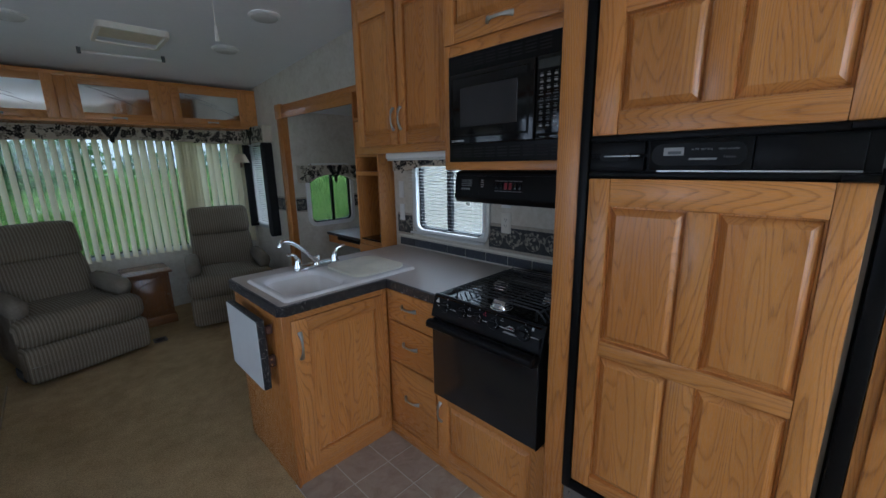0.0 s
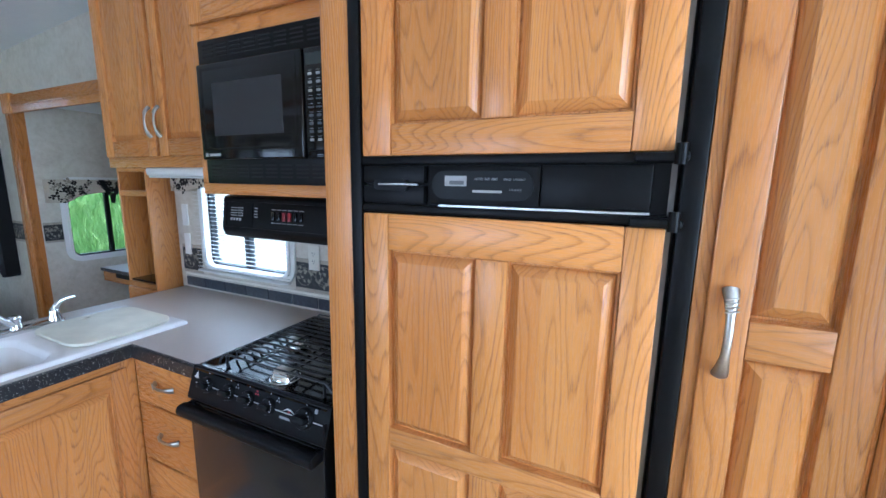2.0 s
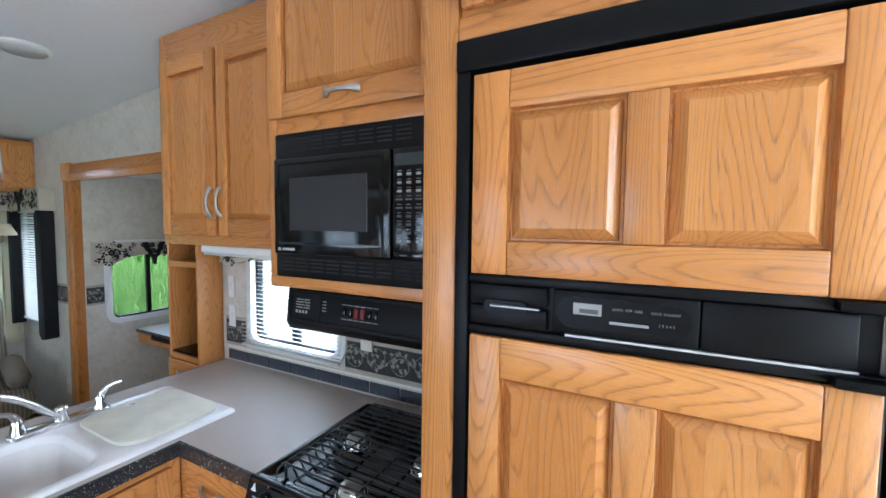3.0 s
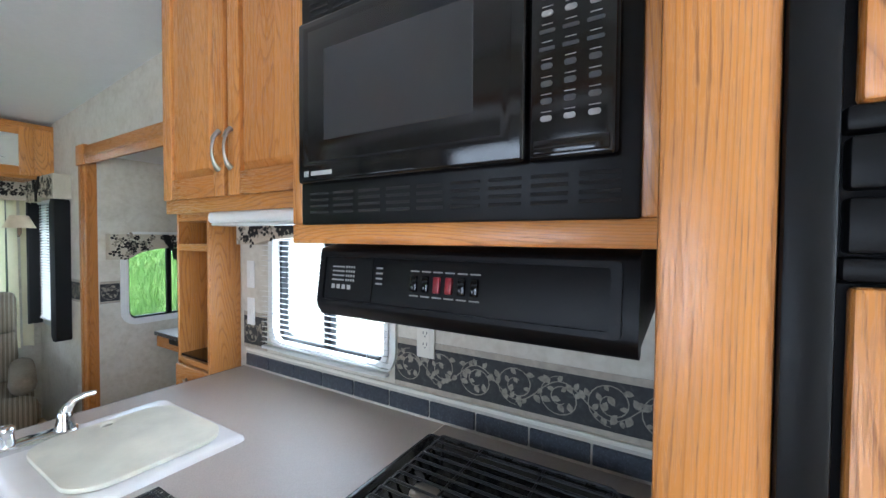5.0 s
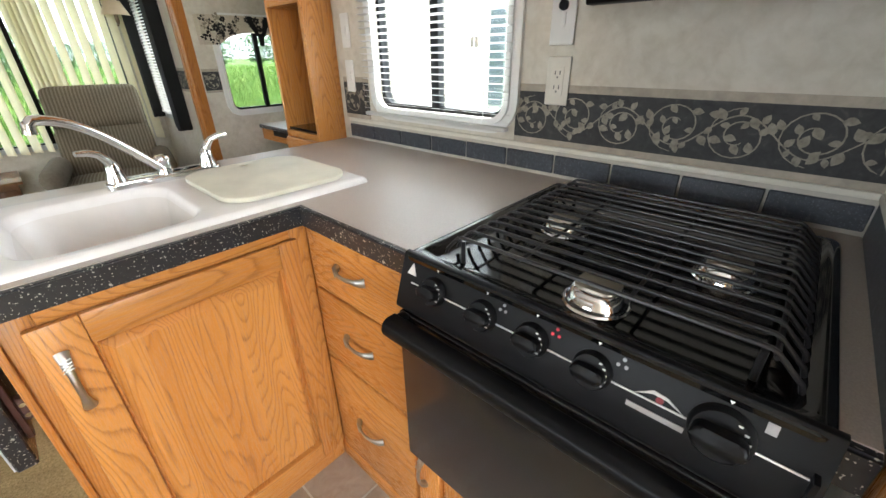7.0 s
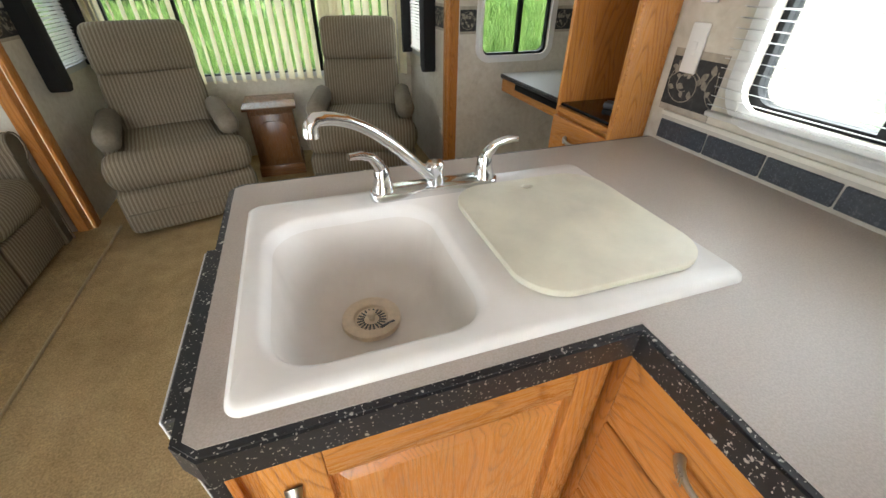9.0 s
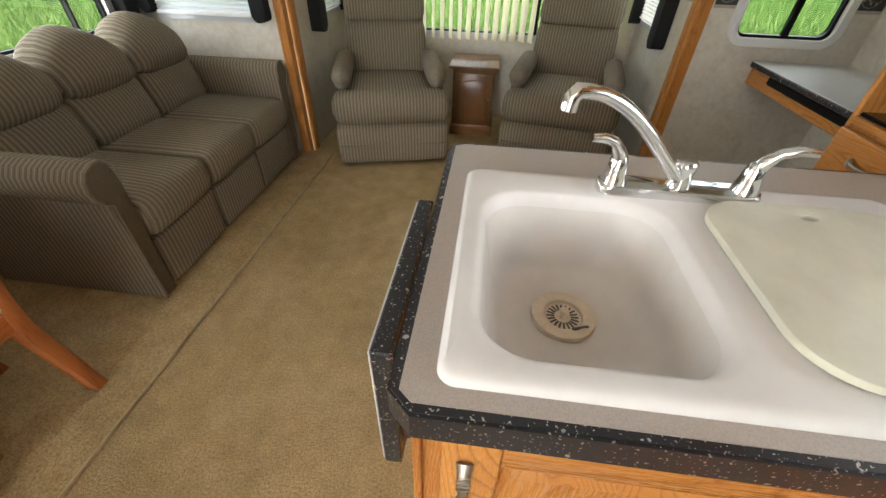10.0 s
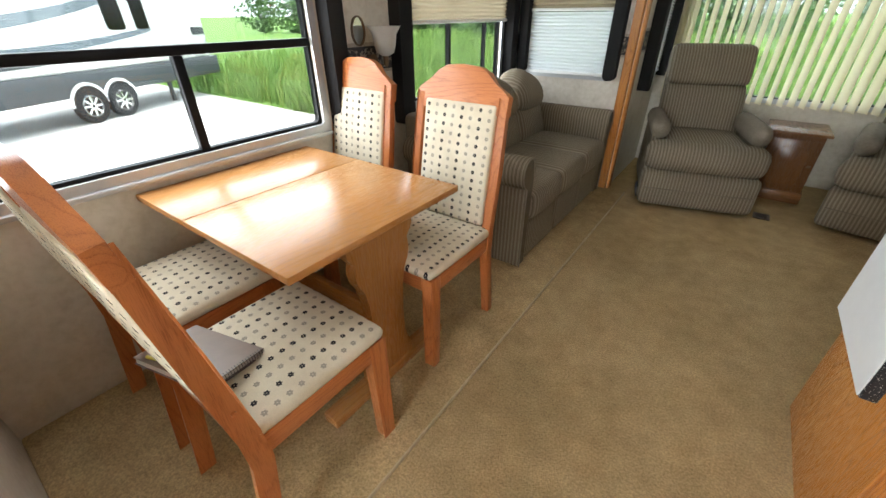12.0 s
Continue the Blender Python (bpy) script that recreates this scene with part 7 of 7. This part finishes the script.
# ---- floor registers ----
def register(x0, x1, y0, y1, n):
    th = thing("floor_register", ((x0 + x1) / 2, (y0 + y1) / 2, 0.0), "bronze slotted metal floor register in the carpet", "floor vent")
    part("frame", ring_wall(bmesh.new(), rounded(x0, x1, y0, y1, 0.008), rounded(x0 + 0.014, x1 - 0.014, y0 + 0.014, y1 - 0.014, 0.004), 0.0, 0.006), plain("register_metal", (0.16, 0.13, 0.10), 0.4, 0.6), th)
    # thin black sheet in place of the shade down the duct
    part("well", B((x0 + 0.01, x1 - 0.01), (y0 + 0.01, y1 - 0.01), (0.0003, 0.0012)), CURTAIN, th)
    for k in range(n):
        x = x0 + 0.02 + (x1 - x0 - 0.04) * k / (n - 1)
        part("slat", B((x - 0.0022, x + 0.0022), (y0 + 0.013, y1 - 0.013), (0.001, 0.005), 0.001), plain("register_metal", (0.16, 0.13, 0.10), 0.4, 0.6), th)


register(0.300, 0.440, 1.20, 1.465, 9)
register(0.43, 0.53, 4.02, 4.13, 6)

# ---- outside ----
solo("concrete_pad", B((-40.0, 3.2), (-25.0, 5.4), (GROUND - 0.1, GROUND + 0.012)), CONCRETE, (-10, -5, GROUND), "pale concrete parking pad", "pavement", kind="structure")
solo("concrete_apron", B((-40.0, -7.0), (5.4, 7.2), (GROUND - 0.1, GROUND + 0.010)), CONCRETE, (-20, 6, GROUND), "pale concrete parking pad", "pavement", kind="structure")
solo("gravel_lot", B((3.2, 40.0), (-25.0, 3.0), (GROUND - 0.1, GROUND + 0.011)), CONCRETE, (10, -5, GROUND), "pale gravel lot", "pavement", kind="structure")


def blade_field(name, count, seed, place, hmin, hmax, width, label):
    rnd = random.Random(seed)
    vs, fs = [], []
    for k in range(count):
        x, y = place(rnd)
        h, a = rnd.uniform(hmin, hmax), rnd.uniform(0, 2 * math.pi)
        lean, la = rnd.uniform(0.1, 0.55) * h, rnd.uniform(0, 2 * math.pi)
        dx, dy = math.cos(a) * width * rnd.uniform(0.6, 1.4), math.sin(a) * width
        b = len(vs)
        mx, my = math.cos(la) * lean, math.sin(la) * lean
        vs += [(x - dx * 0.6, y - dy * 0.6, GROUND), (x + dx * 0.6, y + dy * 0.6, GROUND), (x + dx + mx * 0.35, y + dy + my * 0.35, GROUND + h * 0.6), (x - dx + mx * 0.35, y - dy + my * 0.35, GROUND + h * 0.6), (x + mx, y + my, GROUND + h)]
        fs += [(b, b + 1, b + 2, b + 3), (b + 3, b + 2, b + 4)]
    me = bpy.data.meshes.new(name)
    me.from_pydata(vs, [], fs)
    me.materials.append(BLADES)
    return tagged(new(name, me), label, "grass", kind="stuff")


def near_rear(r):
    d = 7.2 + 22 * r.random() ** 1.7
    return r.uniform(-3.2 - d * 0.9, 4 + d * 0.8), d


def far_band(r):
    d = 28 + 90 * r.random() ** 1.5
    return r.uniform(-d * 1.2, d * 1.0), d


def west_band(r):
    d = 3.2 + 16 * r.random() ** 1.4
    return -3.0 - d * r.uniform(0.55, 1.4), 7.3 + d * r.uniform(0.0, 1.1)


blade_field("tall_field_grass", 26000, 31, near_rear, 0.55, 0.95, 0.022, "tall bright green crop leaves in the field")
blade_field("far_field_grass", 20000, 32, far_band, 0.6, 1.0, 0.09, "distant bright green crop")
blade_field("verge_grass", 20000, 33, west_band, 0.25, 0.75, 0.02, "long green grass beside the concrete pad")


def tree(x, y, h, seed):
    rnd = random.Random(seed)
    th = thing("tree", (x, y, GROUND), "broad green deciduous tree at the field edge", "tree", "far trees")
    part("trunk", R((x, y, GROUND), (x, y, GROUND + h * 0.55), 0.16, 8, 0.07), BARK, th)
    for k in range(5):
        a = k * 1.3
        part("limb", R((x, y, GROUND + h * 0.35), (x + math.cos(a) * h * 0.25, y + math.sin(a) * h * 0.25, GROUND + h * 0.7), 0.06, 6, 0.02), BARK, th)
    vs, fs = [], []
    for k in range(1300):
        u, v, w = rnd.gauss(0, 0.36), rnd.gauss(0, 0.36), rnd.uniform(-1, 1)
        s = math.sqrt(max(0.05, 1 - w * w))
        p = Vector((x + u * h * 0.95 * s, y + v * h * 0.95 * s, GROUND + h * (0.50 + 0.46 * w)))
        n1 = Vector((rnd.gauss(0, 1), rnd.gauss(0, 1), rnd.gauss(0, 1))).normalized()
        n2 = n1.orthogonal().normalized()
        r = rnd.uniform(0.12, 0.3) * h / 6
        b = len(vs)
        vs += [p + n1 * r, p + n2 * r * 0.8, p - n1 * r, p - n2 * r * 0.8]
        fs.append((b, b + 1, b + 2, b + 3))
    me = bpy.data.meshes.new("crown")
    me.from_pydata([v - Vector((x, y, GROUND)) for v in vs], [], fs)
    me.materials.append(TREE_LEAF)
    ob = new("crown", me)
    ob.parent = th
    return th


for k in range(16):
    tree(-62 + k * 4.2 + (k * 37 % 5) * 0.5, 40 + (k * 53 % 17), 5.0 + (k * 29 % 7) * 0.6, 100 + k)
for k in range(14):
    tree(-60 + k * 11 + (k * 37 % 5), 150 + (k * 53 % 27), 7.0 + (k * 29 % 7) * 0.7, 200 + k)
solo("utility_box", B((-26.0, -24.9), (20.0, 21.0), (GROUND, GROUND + 0.95), 0.05, 2), plain("brown_box", (0.32, 0.17, 0.12), 0.6), (-25.5, 20.5, GROUND), "brown utility box in the grass", "utility box")

# the travel trailer parked across the pad
TX = -12.6
tr = thing("travel_trailer", (TX, 4.0, GROUND), "white travel trailer with grey swoosh graphics on the pad", "trailer")
part("body", B((TX - 2.4, TX), (-5.0, 8.0), (GROUND + 1.12, GROUND + 3.45), 0.12, 4), GELCOAT, tr, "white gelcoat body")
part("skirt", B((TX - 2.38, TX + 0.012), (-5.0, 8.2), (GROUND + 0.62, GROUND + 1.14), 0.04, 2), CHARCOAL, tr, "charcoal lower skirt")
ft = on(PX, TX)
for y0 in (3.60, 4.43):
    arch_ = [(y0 + 0.47 * math.cos(math.pi * q / 14), GROUND + 0.42 + 0.50 * math.sin(math.pi * q / 14)) for q in range(15)]
    part("wheel_arch", prism(bmesh.new(), arch_, 0.010, 0.035, ft), GELCOAT, tr, "white wheel arch")
    # flat black plate paints the shade inside the wheel arch
    arch_ = [(y0 + 0.41 * math.cos(math.pi * q / 14), GROUND + 0.42 + 0.43 * math.sin(math.pi * q / 14)) for q in range(15)]
    part("arch_shadow_gap", prism(bmesh.new(), arch_, 0.012, 0.0365, ft), RUBBER, tr)
    wheel = part("wheel", lathe(bmesh.new(), [(0.0, -0.12), (0.36, -0.12), (0.385, -0.08), (0.385, 0.05), (0.365, 0.085), (0.25, 0.085), (0.24, 0.05), (0.0, 0.05)], ft @ Vector((y0, GROUND + 0.395, -0.03)), 36, PX.to_3x3().to_4x4()), RUBBER, tr, "black tyre", 40)
    part("rim", lathe(bmesh.new(), [(0.245, 0.03), (0.245, 0.07), (0.225, 0.08), (0.21, 0.045), (0.0, 0.045)], ft @ Vector((y0, GROUND + 0.395, -0.03)), 32, PX.to_3x3().to_4x4()), NICKEL, wheel, "alloy rim", 40)
    for q in range(8):
        sp_ = box(bmesh.new(), (0.03, 0.225), (-0.026, 0.026), (0.045, 0.075), 0.006, 1, ft @ Matrix.Translation((y0, GROUND + 0.395, -0.03)) @ pose(0, 0, 0, 0, 0, 45 * q))
        part("spoke", sp_, CHROME, wheel)
for y0, y1, v0, v1 in ((4.75, 5.25, 1.95, 3.1), (5.55, 5.95, 1.95, 3.1), (-2.5, -0.8, 2.0, 2.9)):
    part("window", prism(bmesh.new(), rounded(y0, y1, GROUND + v0, GROUND + v1, 0.08), 0.003, 0.018, ft), GLOSS_BLACK, tr, "dark tinted window")
for q, (va, vb_, vc, w) in enumerate(((1.75, 1.35, 1.95, 0.16), (2.05, 1.75, 2.75, 0.22), (1.45, 1.2, 1.5, 0.10), (2.5, 2.4, 3.2, 0.14))):
    bm = bmesh.new()
    pts = []
    for k in range(21):
        s = k / 20
        pts.append((-1.0 + 7.0 * s - q * 0.6, GROUND + va * (1 - s) ** 2 + 2 * vb_ * s * (1 - s) + vc * s * s))
    ribbon(bm, pts, w, ft, 0.004 + q * 0.002)
    part("graphic", bm, SILVER if q != 2 else CHARCOAL, tr, "grey swoosh graphic")
part("tail_lamp", B((TX + 0.001, TX + 0.02), (7.4, 7.9), (GROUND + 1.75, GROUND + 1.95), 0.01), CHARCOAL, tr)
part("ladder", R((TX - 0.2, 8.07, GROUND + 1.2), (TX - 0.2, 8.07, GROUND + 3.3), 0.02, 8), GREY_STRIP, tr)
for y0 in (-4.0, 6.4):
    part("jack", B((TX - 0.5, TX - 0.4), (y0, y0 + 0.1), (GROUND, GROUND + 0.7), 0.01), CHARCOAL, tr)

tr.rotation_euler = (0, 0, radians(24))

# the white trailer next door, outside the kitchen window
nb = thing("neighbour_trailer", (8.6, 4.0, GROUND), "white trailer parked close outside the kitchen window", "trailer")
part("body", B((7.4, 9.8), (-3.0, 11.4), (GROUND + 0.55, GROUND + 3.4), 0.1, 3), GELCOAT, nb)
part("skirt", B((7.42, 9.78), (-3.0, 11.3), (GROUND + 0.3, GROUND + 0.56), 0.02), GELCOAT, nb)
part("window", prism(bmesh.new(), rounded(-6.1, -5.3, GROUND + 1.3, GROUND + 2.9, 0.05), 0.002, 0.02, on(MX, 7.4)), SILVER, nb, "grey door window")
for y0 in (1.2, 2.1):
    part("wheel", R((7.43, y0, GROUND + 0.36), (7.7, y0, GROUND + 0.36), 0.36, 24), RUBBER, nb)
for y0 in (-2.0, 6.0):
    part("jack", B((8.1, 8.2), (y0, y0 + 0.1), (GROUND, GROUND + 0.56), 0.01), CHARCOAL, nb)

# ---- kitchen floor tiles ----
step_ = 0.201
tl = mesh_of("floor_tile", B((-0.0975, 0.0975), (-0.0975, 0.0975), (-0.003, 0.0015), 0.002), FLOOR_TILE)
for i in range(6):
    for j in range(11):
        x_, y_ = 0.702 + i * step_, 1.54 - j * step_
        if x_ + 0.09 < W:
            piece("floor_tile", tl, floor, (x_, y_, 0.0))
